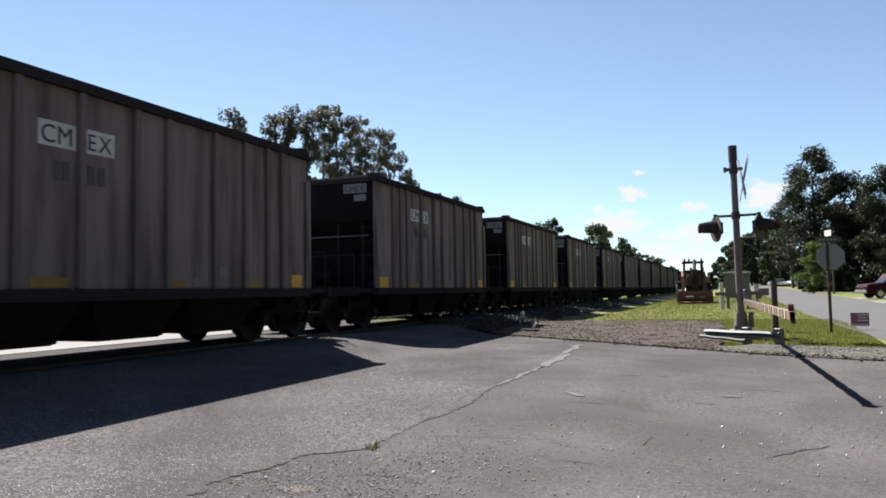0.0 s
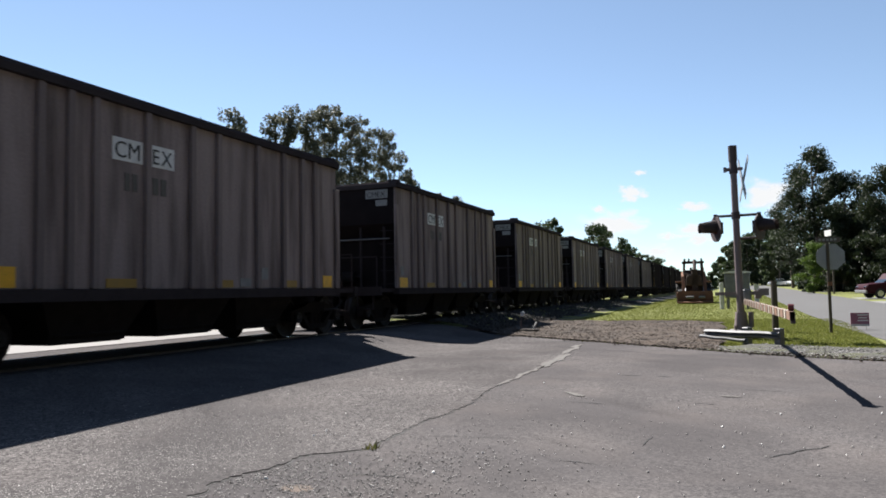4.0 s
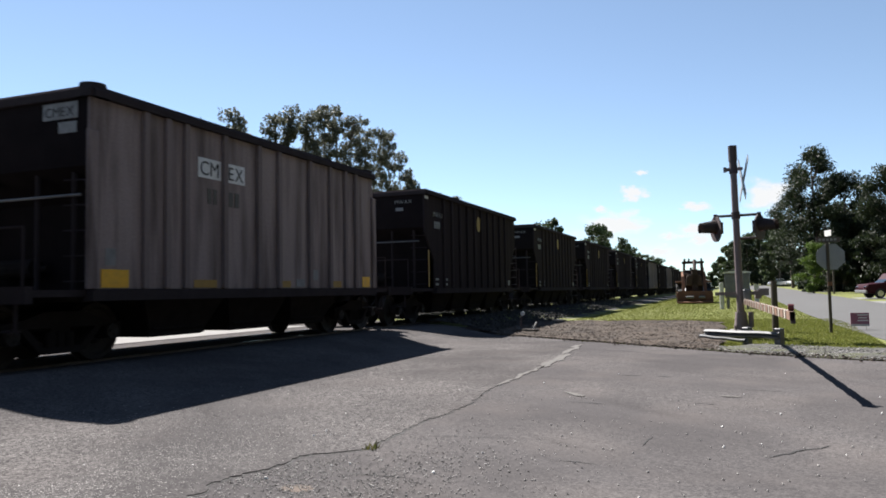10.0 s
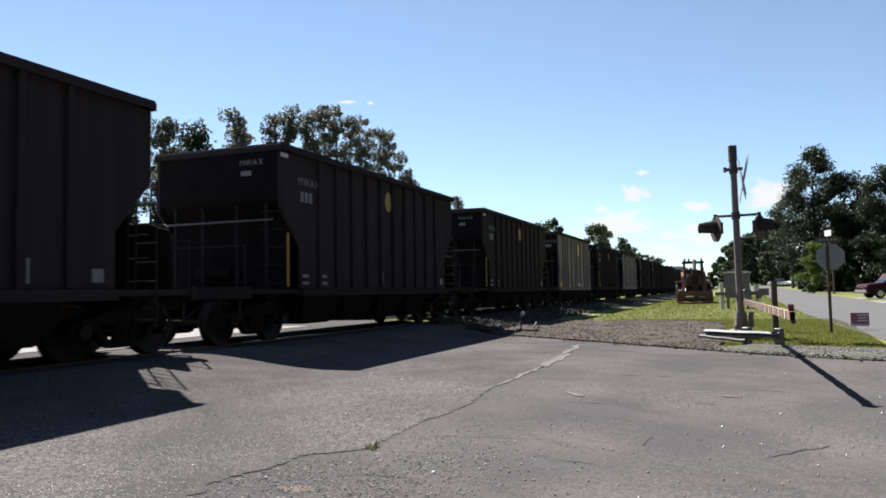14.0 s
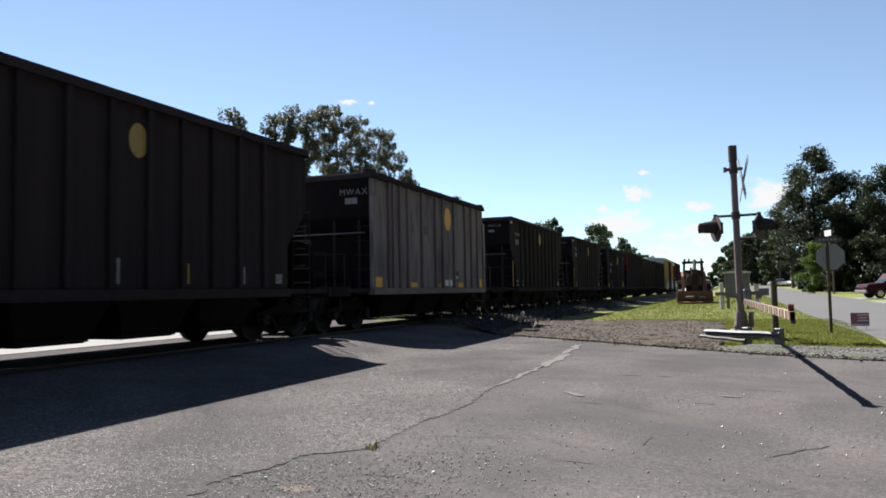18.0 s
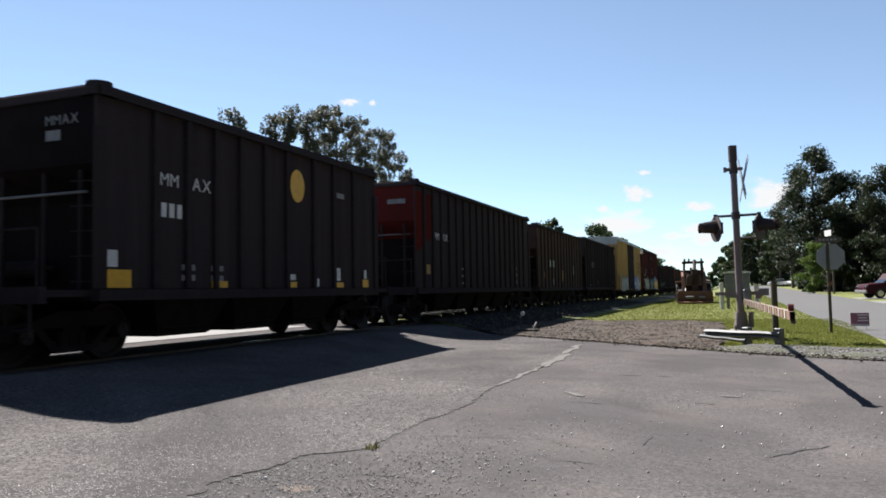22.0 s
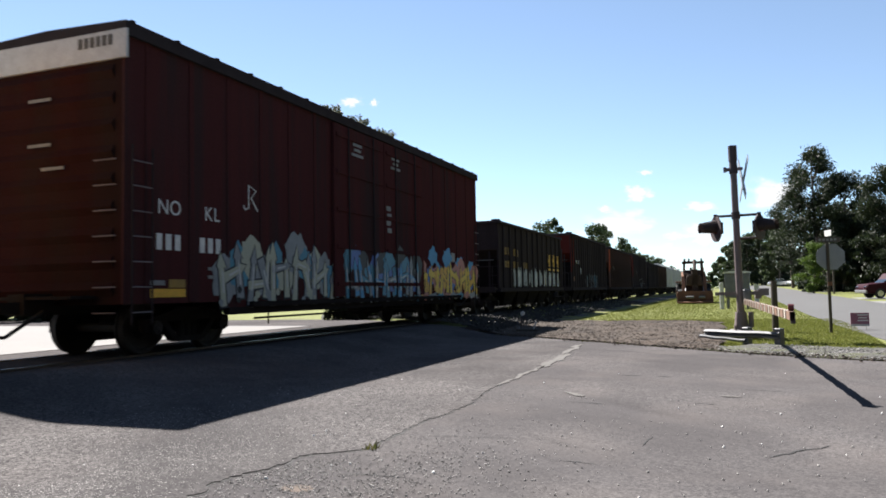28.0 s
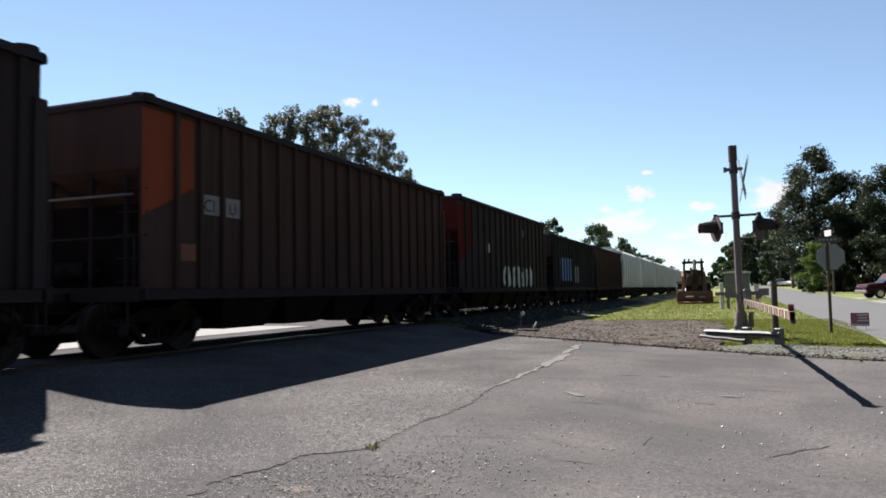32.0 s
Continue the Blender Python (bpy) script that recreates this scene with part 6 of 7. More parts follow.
RUST = dict(LONG, b=6.75, c=7.5, panel="rust_panel", post="rust_panel", end="rust_panel", label="rust-brown coal hopper car with an orange end and white plates",
            T=4.29, cap=0.03, posts=tuple(0.78 + 0.62 * k for k in range(21)), pw=0.09, end_paint=((0.0, 2.3, 1.25, 1.78, "orange_end"),),
            plates=((1.47, 2.46, 0.48, 0.36, "mark_dim"), (2.14, 2.46, 0.44, 0.36, "mark_dim"), (0.9, 1.6, 0.4, 0.3, "rusty")), words=(("CI", 1.52, 2.51, 0.33, "mark_black"), ("U", 2.24, 2.51, 0.33, "mark_black")))
couple(hopper(RUST), 408.4, 6.75)
RED3 = dict(LONG, b=6.45, c=7.3, panel="black_panel", post="black_panel", label="black coal hopper car with a red end and pale graffiti", end="red_end", end_paint=((0.0, 2.0, 1.3, 2.08, "red_end"),),
            plates=((2.8, 2.5, 0.3, 0.34, "mark_white"), (3.4, 2.5, 0.3, 0.34, "mark_white"), (8.6, 3.4, 0.4, 0.34, "mark_dim")))
red3 = hopper(RED3)
graffiti(red3, -6.45 + 5.5, -6.45 + 10.5, 1.15, 2.1, 5, ("spray_white",), "mark_dim", "spray_grey", 51, weight=0.2)
couple(red3, 423.5, 6.45)
NAVY = dict(LONG, b=6.5, c=7.3, T=4.0, panel="navy_panel", post="black_panel", end="black_panel", label="dark coal hopper car with a blue painted patch", plates=((2.0, 1.5, 3.4, 1.3, "spray_blue"), (6.2, 1.4, 1.2, 1.0, "mark_dim")))
couple(hopper(NAVY), 438.2, 6.5)
couple(hopper(dict(LONG, b=6.5, c=7.3, T=4.0, panel="rust_panel", post="rust_panel", end="rust_panel", label="rusty brown coal hopper car near the end of the dark cars")), 452.2, 6.5)
white = covered_hopper("white covered hopper car with bowed sides")
for k in range(14):
    couple(white if k == 0 else copy_thing(white, pose(0, 0, 0)), 466.0 + 16.9 * k, 7.6)

for car, y in TRAIN:
    car.matrix_basis = pose(TRACK_X, y, 0)

# ---- roadside things ----
def crossing_signal():
    g = ground_z(0.24, 19.1) - 0.02
    t = thing("crossing_signal", "grey railway crossing mast with hooded lamps and lowered striped arm", "crossing signal")
    t.matrix_basis = pose(0.24, 19.15, g, 0, -0.6, 0)
    bm = bmesh.new()
    bm_box(bm, (0, 0, 0.10), (0.55, 0.55, 0.2))
    part("footing", bm, M["concrete"], t, "", 0.03)
    bm = bmesh.new()
    bm_tube(bm, (0, 0, 0.2), (0, 0, 0.62), 0.17, 0.12, n=16)
    for a in range(4):
        bm_tube(bm, (0.2 * math.cos(a * 1.57 + 0.8), 0.2 * math.sin(a * 1.57 + 0.8), 0.2), (0.2 * math.cos(a * 1.57 + 0.8), 0.2 * math.sin(a * 1.57 + 0.8), 0.3), 0.025, n=6)
    part("mast_base", bm, M["mast_paint"], t)
    bm = bmesh.new()
    bm_tube(bm, (0, 0, 0.5), (0, 0, 4.35), 0.085, 0.075, n=16)
    part("mast", bm, M["mast_paint"], t)
    bm = bmesh.new()
    bm_tube(bm, (0, 0, 3.95), (0, 0, 4.25), 0.10, 0.085, n=14)
    bm_tube(bm, (0, 0, 4.25), (0, 0, 4.62), 0.10, 0.10, n=14)
    part("bell", bm, M["lamp_black"], t, "dark bell housing on the mast top")
    bm = bmesh.new()
    bm_box(bm, (0.0, 0, 4.05), (0.42, 0.10, 0.07))
    bm_box(bm, (-0.19, 0, 4.05), (0.07, 0.12, 0.11))
    part("bracket", bm, M["mast_paint"], t)
    for s in (-1, 1):
        bm = bmesh.new()
        q = [(-0.11, -0.62), (0.11, -0.62), (0.11, 0.62), (-0.11, 0.62)]
        bm_prism(bm, q, 'x', -0.008, 0.008)
        part("crossbuck_blade", bm, M["sign_back"], t, "white crossbuck board seen edge on", at=pose(0.20 + 0.02 * s, 0, 3.80, s * 42, 4 * s + 3, 7))
    bm = bmesh.new()
    bm_tube(bm, (-0.46, 0, 2.93), (0.52, 0, 2.93), 0.032, n=8)
    bm_tube(bm, (0, 0, 2.85), (0, 0, 3.01), 0.10, n=12)
    for x in (-0.46, 0.52):
        bm_tube(bm, (x, 0, 2.98), (x, 0, 2.72), 0.045, n=8)
    bm_tube(bm, (0.0, 0, 2.36), (0.45, 0, 2.38), 0.028, n=8)
    part("lamp_arm", bm, M["lamp_black"], t)
    for x, s in ((-0.40, -1), (0.46, 1)):
        lamp = part("flasher", boxmesh((0, 0, 0), (0.12, 0.28, 0.28), "lamp_black"), None, t, "black hooded warning lamp", at=pose(x, 0, 2.64, 0, 0, -24 * s))
        bm = bmesh.new()
        bm_tube(bm, (s * 0.05, 0, -0.02), (s * 0.08, 0, -0.02), 0.31, 0.31, n=24)
        part("backplate", bm, M["lamp_black"], lamp)
        bm = bmesh.new()
        bm_tube(bm, (s * 0.08, 0, 0.02), (s * 0.12, 0, 0.02), 0.15, n=18)
        part("lens", bm, M["lens_red"], lamp)
        # hood: the upper part of a tube that narrows outwards
        bm = bmesh.new()
        n = 14
        rings = []
        for xx, r, dz in ((0.08, 0.18, 0.02), (0.46, 0.135, 0.0)):
            rings.append([bm.verts.new((s * xx, r * math.cos(math.radians(-45 + 270 * k / n)), dz + r * math.sin(math.radians(-45 + 270 * k / n)))) for k in range(n + 1)])
        for k in range(n):
            bm.faces.new((rings[0][k], rings[0][k + 1], rings[1][k + 1], rings[1][k]))
        bmesh.ops.solidify(bm, geom=bm.faces[:], thickness=0.008)
        part("hood", bm, M["lamp_black"], lamp)
    # gate mechanism and counterweight
    bm = bmesh.new()
    bm_box(bm, (0.16, -0.05, 0.98), (0.18, 0.34, 0.36))
    part("gate_machine", bm, M["galvanised"], t, "grey gate motor box", 0.03)
    bm = bmesh.new()
    bm_tube(bm, (0.22, 0, 0.25), (0.22, 0, 0.62), 0.06, n=10)
    bm_box(bm, (0.16, 0.45, 1.02), (0.10, 0.9, 0.12))
    bm_box(bm, (0.42, 0.62, 1.02), (0.14, 0.4, 0.2))
    bm_box(bm, (0.02, 0.02, 1.06), (1.15, 0.07, 0.08))
    bm_box(bm, (0.52, 0.02, 1.08), (0.24, 0.16, 0.17))
    part("counterweight", bm, M["mast_paint"], t)
    # striped arm
    a, e = Vector((0.10, -0.25, 0.86)), Vector((0.41, -10.12, 0.885))
    n = 26
    for k in range(n):
        p, q = a + (e - a) * (k - 0.45 * (k % 2)) / n, a + (e - a) * (k + 1 - 0.45 * (1 - k % 2)) / n
        h = 0.125 - 0.03 * k / n
        bm = bmesh.new()
        for off in (-0.025, 0.0):
            bm_prism(bm, [(p.y, p.z - h / 2), (q.y, q.z - h / 2), (q.y, q.z + h / 2), (p.y, p.z + h / 2)], 'x', (p.x + q.x) / 2 + off, (p.x + q.x) / 2 + off + 0.024)
        part("arm_stripe", bm, M["arm_red" if k % 2 else "arm_white"], t, "red arm stripe" if k % 2 else "white arm stripe")
    for f, r in ((0.985, 0.04),):
        p = a + (e - a) * f
        bm = bmesh.new()
        bm_tube(bm, (p.x - 0.03, p.y, p.z + 0.09), (p.x + 0.03, p.y, p.z + 0.09), r, n=12)
        bm_box(bm, (p.x, p.y, p.z + 0.06), (0.02, 0.03, 0.05))
        part("arm_lamp", bm, M["lens_red"], t, "small red lamp on the arm")
    boxpart("arm_tip", (e.x, e.y + 0.02, e.z - 0.02), (0.05, 0.04, 0.13), M["lamp_black"], t)
    return t


def boxmesh(c, s, mat, bevel=0.01):
    bm = bmesh.new()
    bm_box(bm, c, s)
    return finish(bm, "box", M[mat], bevel)


crossing_signal()


def guard_rail():
    t = thing("guard_rail", "low galvanised steel guard rail, dented, beside the signal base", "guard rail")
    a, b = Vector((-0.55, 17.75)), Vector((0.92, 16.72))
    d = (b - a).normalized()
    g = ground_z(0, 17)
    t.matrix_basis = pose(a.x, a.y, g, 0, 0, math.degrees(math.atan2(d.y, d.x)))
    ln = (b - a).length
    bm = bmesh.new()
    prof = [(0.0, 0.16), (-0.05, 0.19), (-0.05, 0.21), (0.0, 0.23), (-0.05, 0.25), (-0.05, 0.27), (0.0, 0.31)]
    ring = prof + [(y + 0.012, z) for y, z in reversed(prof)]
    # one dented strip: the folded profile swept along its length
    sweep = [[bm.verts.new((ln * k / 12, y + 0.008 * math.sin(k * 0.8), z - 0.05 + 0.004 * math.sin(k * 0.9))) for y, z in ring] for k in range(13)]
    for s0, s1 in zip(sweep, sweep[1:]):
        for i in range(len(ring)):
            j = (i + 1) % len(ring)
            bm.faces.new((s0[i], s0[j], s1[j], s1[i]))
    bm.faces.new(sweep[0][::-1])
    bm.faces.new(sweep[-1])
    part("beam", bm, M["rail_grey"], t, "weathered grey beam", 0.0)
    # a torn length of the same rail lies bent in front of it
    bm = bmesh.new()
    ring = [(-0.10, 0.02), (-0.16, 0.05), (-0.16, 0.09), (-0.10, 0.12), (-0.085, 0.12), (-0.145, 0.085), (-0.145, 0.055), (-0.085, 0.02)]
    sweep = [[bm.verts.new((-0.05 + ln * 0.62 * k / 8, y - 0.03 * math.sin(k * 0.7), z * 0.7 + 0.065 - 0.008 * k + 0.006 * math.sin(k * 1.7))) for y, z in ring] for k in range(9)]
    for s0, s1 in zip(sweep, sweep[1:]):
        for i in range(len(ring)):
            j = (i + 1) % len(ring)
            bm.faces.new((s0[i], s0[j], s1[j], s1[i]))
    bm.faces.new(sweep[0][::-1])
    bm.faces.new(sweep[-1])
    part("torn_beam", bm, M["galvanised"], t, "bent whitish torn length of rail")
    for x in (0.56 * ln, ln * 0.97):
        bm = bmesh.new()
        bm_box(bm, (x, 0.08, 0.08), (0.14, 0.16, 0.50))
        part("post", bm, M["galvanised"], t, "", 0.01)
    return t


guard_rail()


def post_thing(name, x, y, h, r, mat, label, category, lean=0.0):
    t = thing(name, label, category)
    t.matrix_basis = pose(x, y, ground_z(x, y) - 0.06, 0, lean, 0)
    bm = bmesh.new()
    bm_tube(bm, (0, 0, 0), (0, 0, h), r, r * 0.93, n=12)
    part("post", bm, M[mat], t)
    return t


wp = post_thing("wooden_post", 1.13, 22.1, 1.40, 0.085, "wood_post", "short dark weathered wooden post in the grass", "post")

# signal control cabinet behind the mast
cab = thing("control_cabinet", "grey metal signal cabinet on legs between two white pipe posts", "cabinet")
cab.matrix_basis = pose(0.42, 44.0, ground_z(0.4, 44) - 0.03, 0, 0, -4)
boxpart("housing", (0, 0, 1.25), (1.25, 0.8, 1.35), M["galvanised"], cab, "", 0.02)
for x in (-0.32, 0.32):
    boxpart("door", (x, -0.42, 1.25), (0.58, 0.03, 1.22), M["galvanised"], cab, "grey cabinet door", 0.005)
bm = bmesh.new()
bm_prism(bm, [(-0.72, 1.92), (0.72, 1.92), (0.68, 2.0), (0, 2.06), (-0.68, 2.0)], 'y', -0.5, 0.5)
part("hood", bm, M["white_paint"], cab)
for x in (-0.5, 0.5):
    for y in (-0.3, 0.3):
        boxpart("leg", (x, y, 0.3), (0.1, 0.1, 0.62), M["galvanised"], cab)
for x, h in ((-0.86, 1.45), (-0.78, 1.5), (0.9, 1.35), (1.0, 1.3)):
    p = post_thing("pipe_post", 0.42 + x, 43.6, h, 0.075, "white_paint", "white painted steel pipe post by the cabinet", "post")

# stop sign seen from the back, with street name blades
ss = thing("stop_sign", "octagonal traffic sign with bare grey back on dark post", "traffic sign")
ss.matrix_basis = pose(2.42, 21.63, ground_z(2.4, 21) - 0.05, 0, 0, 2)
bm = bmesh.new()
bm_box(bm, (0, 0, 1.18), (0.075, 0.05, 2.40))
part("post", bm, M["wood_post"], ss, "dark sign post", 0.008)
bm = bmesh.new()
r = 0.36
bm_prism(bm, [(0.07 + r * math.cos(math.radians(22.5 + 45 * k)), 1.98 + r * math.sin(math.radians(22.5 + 45 * k))) for k in range(8)], 'y', 0.03, 0.036)
part("sign_plate", bm, M["sign_back"], ss, "bare grey metal octagon")
boxpart("name_blade", (0.02, 0.0, 2.43), (0.56, 0.02, 0.13), M["sign_green"], ss, "dark street name blade")
for k in range(5):
    boxpart("stencil", (-0.17 + 0.09 * k, -0.013, 2.43), (0.06, 0.004, 0.06), M["mark_dim"], ss)
bm = bmesh.new()
bm_box(bm, (0, 0, 0), (0.012, 0.36, 0.15))
part("name_blade", bm, M["white_paint"], ss, "pale street name blade seen edge on", at=pose(0.03, 0, 2.60, 0, 0, 16))
boxpart("bracket", (0.02, 0, 1.28), (0.10, 0.07, 0.10), M["rusty"], ss)

# yard sign
ys = thing("yard_sign", "small pink and white yard sign on wire legs in the grass", "sign")
ys.matrix_basis = pose(3.28, 23.0, ground_z(3.3, 23) - 0.05, 0, 0, 8)
boxpart("board", (0, 0, 0.30), (0.46, 0.012, 0.36), M["sign_pink"], ys)
boxpart("stripe", (0, -0.009, 0.15), (0.46, 0.004, 0.05), M["white_paint"], ys)
for k in range(3):
    boxpart("stencil", (0.07, -0.009, 0.27 + 0.075 * k), (0.26 - 0.05 * (k % 2), 0.004, 0.028), M["mark_white"], ys)
for x in (-0.15, 0.15):
    bm = bmesh.new()
    bm_tube(bm, (x, 0, -0.02), (x, 0, 0.2), 0.005, n=5)
    part("leg", bm, M["galvanised"], ys)

# bent marker by the track
mk = thing("track_marker", "bent dark track marker with pale head and leaning white stake", "marker")
mk.matrix_basis = pose(-5.62, 21.0, ground_z(-5.62, 21) - 0.02) @ Matrix.Scale(1.12, 4)
bm = bmesh.new()
bm_tube(bm, (-0.06, 0, 0), (-0.04, 0, 0.42), 0.022, n=8)
part("stem", bm, M["lamp_black"], mk)
bm = bmesh.new()
bm_tube(bm, (0.0, -0.02, 0.50), (0.0, 0.02, 0.50), 0.055, n=14)
part("head", bm, M["white_paint"], mk)
bm = bmesh.new()
bm_tube(bm, (0.24, 0, 0.02), (0.36, 0, 0.28), 0.022, n=8)
part("stake", bm, M["white_paint"], mk)
boxpart("base", (0.12, 0, 0.05), (0.55, 0.3, 0.10), M["tie"], mk, "", 0.02)


def loader():
    t = thing("backhoe_loader", "rusty brown backhoe loader with an open cab, parked on the grass", "loader")
    t.matrix_basis = pose(-2.60, 61.3, ground_z(-2.6, 61) - 0.03, 0, 0, 4)
    bm = bmesh.new()
    bm_box(bm, (0, 0.2, 1.05), (1.25, 3.4, 0.75))
    bm_box(bm, (0, 0.9, 1.7), (1.35, 1.5, 0.7))
    part("chassis", bm, M["loader_dark"], t, "", 0.04)
    bm = bmesh.new()
    bm_prism(bm, [(-0.62, 1.35), (0.62, 1.35), (0.55, 2.05), (0.38, 2.2), (-0.38, 2.2), (-0.55, 2.05)], 'y', -1.9, -0.5)
    part("engine_hood", bm, M["loader_dark"], t, "", 0.04)
    for x in (-0.72, 0.72):
        for y in (-0.45, 0.85):
            bm = bmesh.new()
            bm_tube(bm, (x, y, 1.4), (x * 0.90, y, 3.12), 0.085, n=8)
            part("cab_post", bm, M["loader_dark"], t)
    bm = bmesh.new()
    bm_box(bm, (0.02, -0.2, 2.0), (1.5, 0.9, 1.15), (1.05, 1.0))
    bm_box(bm, (0.5, -0.75, 1.9), (0.42, 0.5, 1.3))
    bm_box(bm, (-0.55, -0.8, 1.75), (0.4, 0.5, 1.1))
    bm_tube(bm, (-0.3, -0.9, 1.5), (-0.15, -0.4, 2.75), 0.10, n=8)
    part("control_tower", bm, M["loader_dark"], t, "rust-dark levers and pump housing", 0.05)
    boxpart("rear_screen", (0, 0.86, 2.15), (1.2, 0.04, 0.9), M["loader_dark"], t)
    boxpart("cab_roof", (0, 0.2, 3.18), (1.62, 1.6, 0.16), M["loader_dark"], t, "", 0.04)
    for x in (-0.62, -0.3, 0.62):
        boxpart("work_lamp", (x, -0.55, 3.36), (0.14, 0.1, 0.2), M["lamp_black"], t)
    boxpart("seat", (0, 0.4, 1.95), (0.55, 0.5, 0.95), M["rubber"], t, "", 0.05)
    bm = bmesh.new()
    bm_tube(bm, (0.72, -1.0, 2.1), (0.72, -1.0, 2.75), 0.05, n=8)
    part("exhaust", bm, M["rusty"], t)
    for x in (-0.78, 0.78):
        bm = bmesh.new()
        bm_prism(bm, [(-2.3, 0.45), (-2.0, 0.40), (-1.0, 1.75), (0.1, 2.15), (0.1, 2.45), (-1.15, 2.1)], 'x', x - 0.11, x + 0.11)
        part("lift_arm", bm, M["loader_paint"], t)
        bm = bmesh.new()
        bm_tube(bm, (x * 0.8, -1.7, 0.8), (x * 0.8, -0.3, 1.6), 0.07, n=8)
        part("ram", bm, M["galvanised"], t)
    bm = bmesh.new()
    bm_box(bm, (0.05, -1.7, 1.75), (0.42, 0.4, 1.7))
    bm_tube(bm, (0.05, -1.7, 2.5), (0.1, -0.9, 3.3), 0.13, n=8)
    part("boom", bm, M["loader_dark"], t)
    bm = bmesh.new()
    bm_prism(bm, [(-2.25, 0.05), (-3.0, 0.08), (-3.02, 0.14), (-2.40, 0.22), (-2.30, 0.95), (-2.15, 0.95)], 'x', -1.28, 1.28)
    for x in (-1.28, 1.25):
        bm_prism(bm, [(-2.25, 0.05), (-3.0, 0.08), (-2.5, 0.8), (-2.25, 0.95)], 'x', x, x + 0.03)
    part("bucket", bm, M["loader_paint"], t, "worn orange front bucket")
    for x, w in ((-0.35, 0.6), (0.5, 0.45)):
        boxpart("rubble", (x, -2.55, 0.50), (w, 0.35, 0.20), M["concrete"], t, "pale rubble in the bucket", 0.06)
    for x, y, r, w in ((-1.05, 0.9, 0.78, 0.5), (1.05, 0.9, 0.78, 0.5), (-1.0, -1.5, 0.55, 0.36), (1.0, -1.5, 0.55, 0.36)):
        bm = bmesh.new()
        bm_tube(bm, (x - w / 2, y, r), (x + w / 2, y, r), r, n=24)
        tyre = part("wheel", bm, M["rubber"], t, "", 0.04)
        bm = bmesh.new()
        bm_tube(bm, (x - w / 2 - 0.02, y, r), (x + w / 2 + 0.02, y, r), r * 0.5, n=16)
        part("rim", bm, M["loader_paint"], tyre)
    for x in (-1.05, 1.05):
        boxpart("fender", (x, 0.9, 1.66), (0.56, 1.5, 0.12), M["loader_paint"], t, "", 0.02)
    return t


loader()


def vehicle(name, x, y, turn, paint, label, pickup=False):
    """A parked car: lofted body, cabin with glass, wheels, lamps. Its nose points to -x before turning."""
    t = thing(name, label, "car")
    t.matrix_basis = pose(x, y, ground_z(x, y) - 0.02, 0, 0, turn)
    body = [(-2.35, 0.42), (-2.40, 0.72), (-2.26, 1.00), (-1.10, 1.12), (1.9, 1.14), (2.3, 1.06), (2.35, 0.45), (1.9, 0.34), (-1.9, 0.34)]
    bm = bmesh.new()
    bm_prism(bm, body, 'y', -0.88, 0.88)
    part("body", bm, M[paint], t, "", 0.06)
    roof = [(-1.15, 1.04), (-0.35, 1.68), (0.55, 1.72), (0.75, 1.08)] if pickup else [(-1.05, 1.06), (-0.45, 1.78), (2.05, 1.82), (2.28, 1.08)]
    bm = bmesh.new()
    bm_prism(bm, roof, 'y', -0.76, 0.76)
    part("cabin", bm, M[paint], t, "", 0.05)
    win = [(p[0] * 0.93 + 0.02, 1.12 + (p[1] - 1.04) * 0.82) for p in roof]
    for s in (-1, 1):
        bm = bmesh.new()
        bm_prism(bm, win, 'y', s * 0.755, s * 0.775)
        part("side_window", bm, M["glass_dark"], t)
    bm = bmesh.new()
    bm_prism(bm, [(-1.17, 1.08), (-1.12, 1.08), (-0.34, 1.64), (-0.40, 1.66)], 'y', -0.66, 0.66)
    part("windscreen", bm, M["glass_dark"], t)
    for wx in (-1.45, 1.45):
        for s in (-1, 1):
            bm = bmesh.new()
            bm_tube(bm, (wx, s * 0.68, 0.35), (wx, s * 0.90, 0.35), 0.35, n=20)
            w = part("wheel", bm, M["rubber"], t)
            bm = bmesh.new()
            bm_tube(bm, (wx, s * 0.90, 0.35), (wx, s * 0.915, 0.35), 0.21, n=16)
            part("rim", bm, M["chrome"], w)
    for s in (-1, 1):
        boxpart("headlight", (-2.30, s * 0.62, 0.78), (0.16, 0.36, 0.16), M["chrome"], t, "clear headlight", 0.02)
    boxpart("bumper", (-2.38, 0, 0.50), (0.12, 1.7, 0.2), M["car_silver"], t, "", 0.02)
    return t


vehicle("suv", 11.2, 62.0, 16, "car_maroon", "dark red sport utility car parked on a driveway")
vehicle("pickup", 10.1, 172.0, 15, "car_silver", "silver pickup parked under the trees beside the street", True)
vehicle("sedan", 12.9, 171.0, 60, "car_white", "pale car parked beside the pickup under the trees")
hv = post_thing("utility_pole", 9.6, 82.0, 3.2, 0.09, "wood_post", "thin grey wooden pole in front of dark trees", "pole")


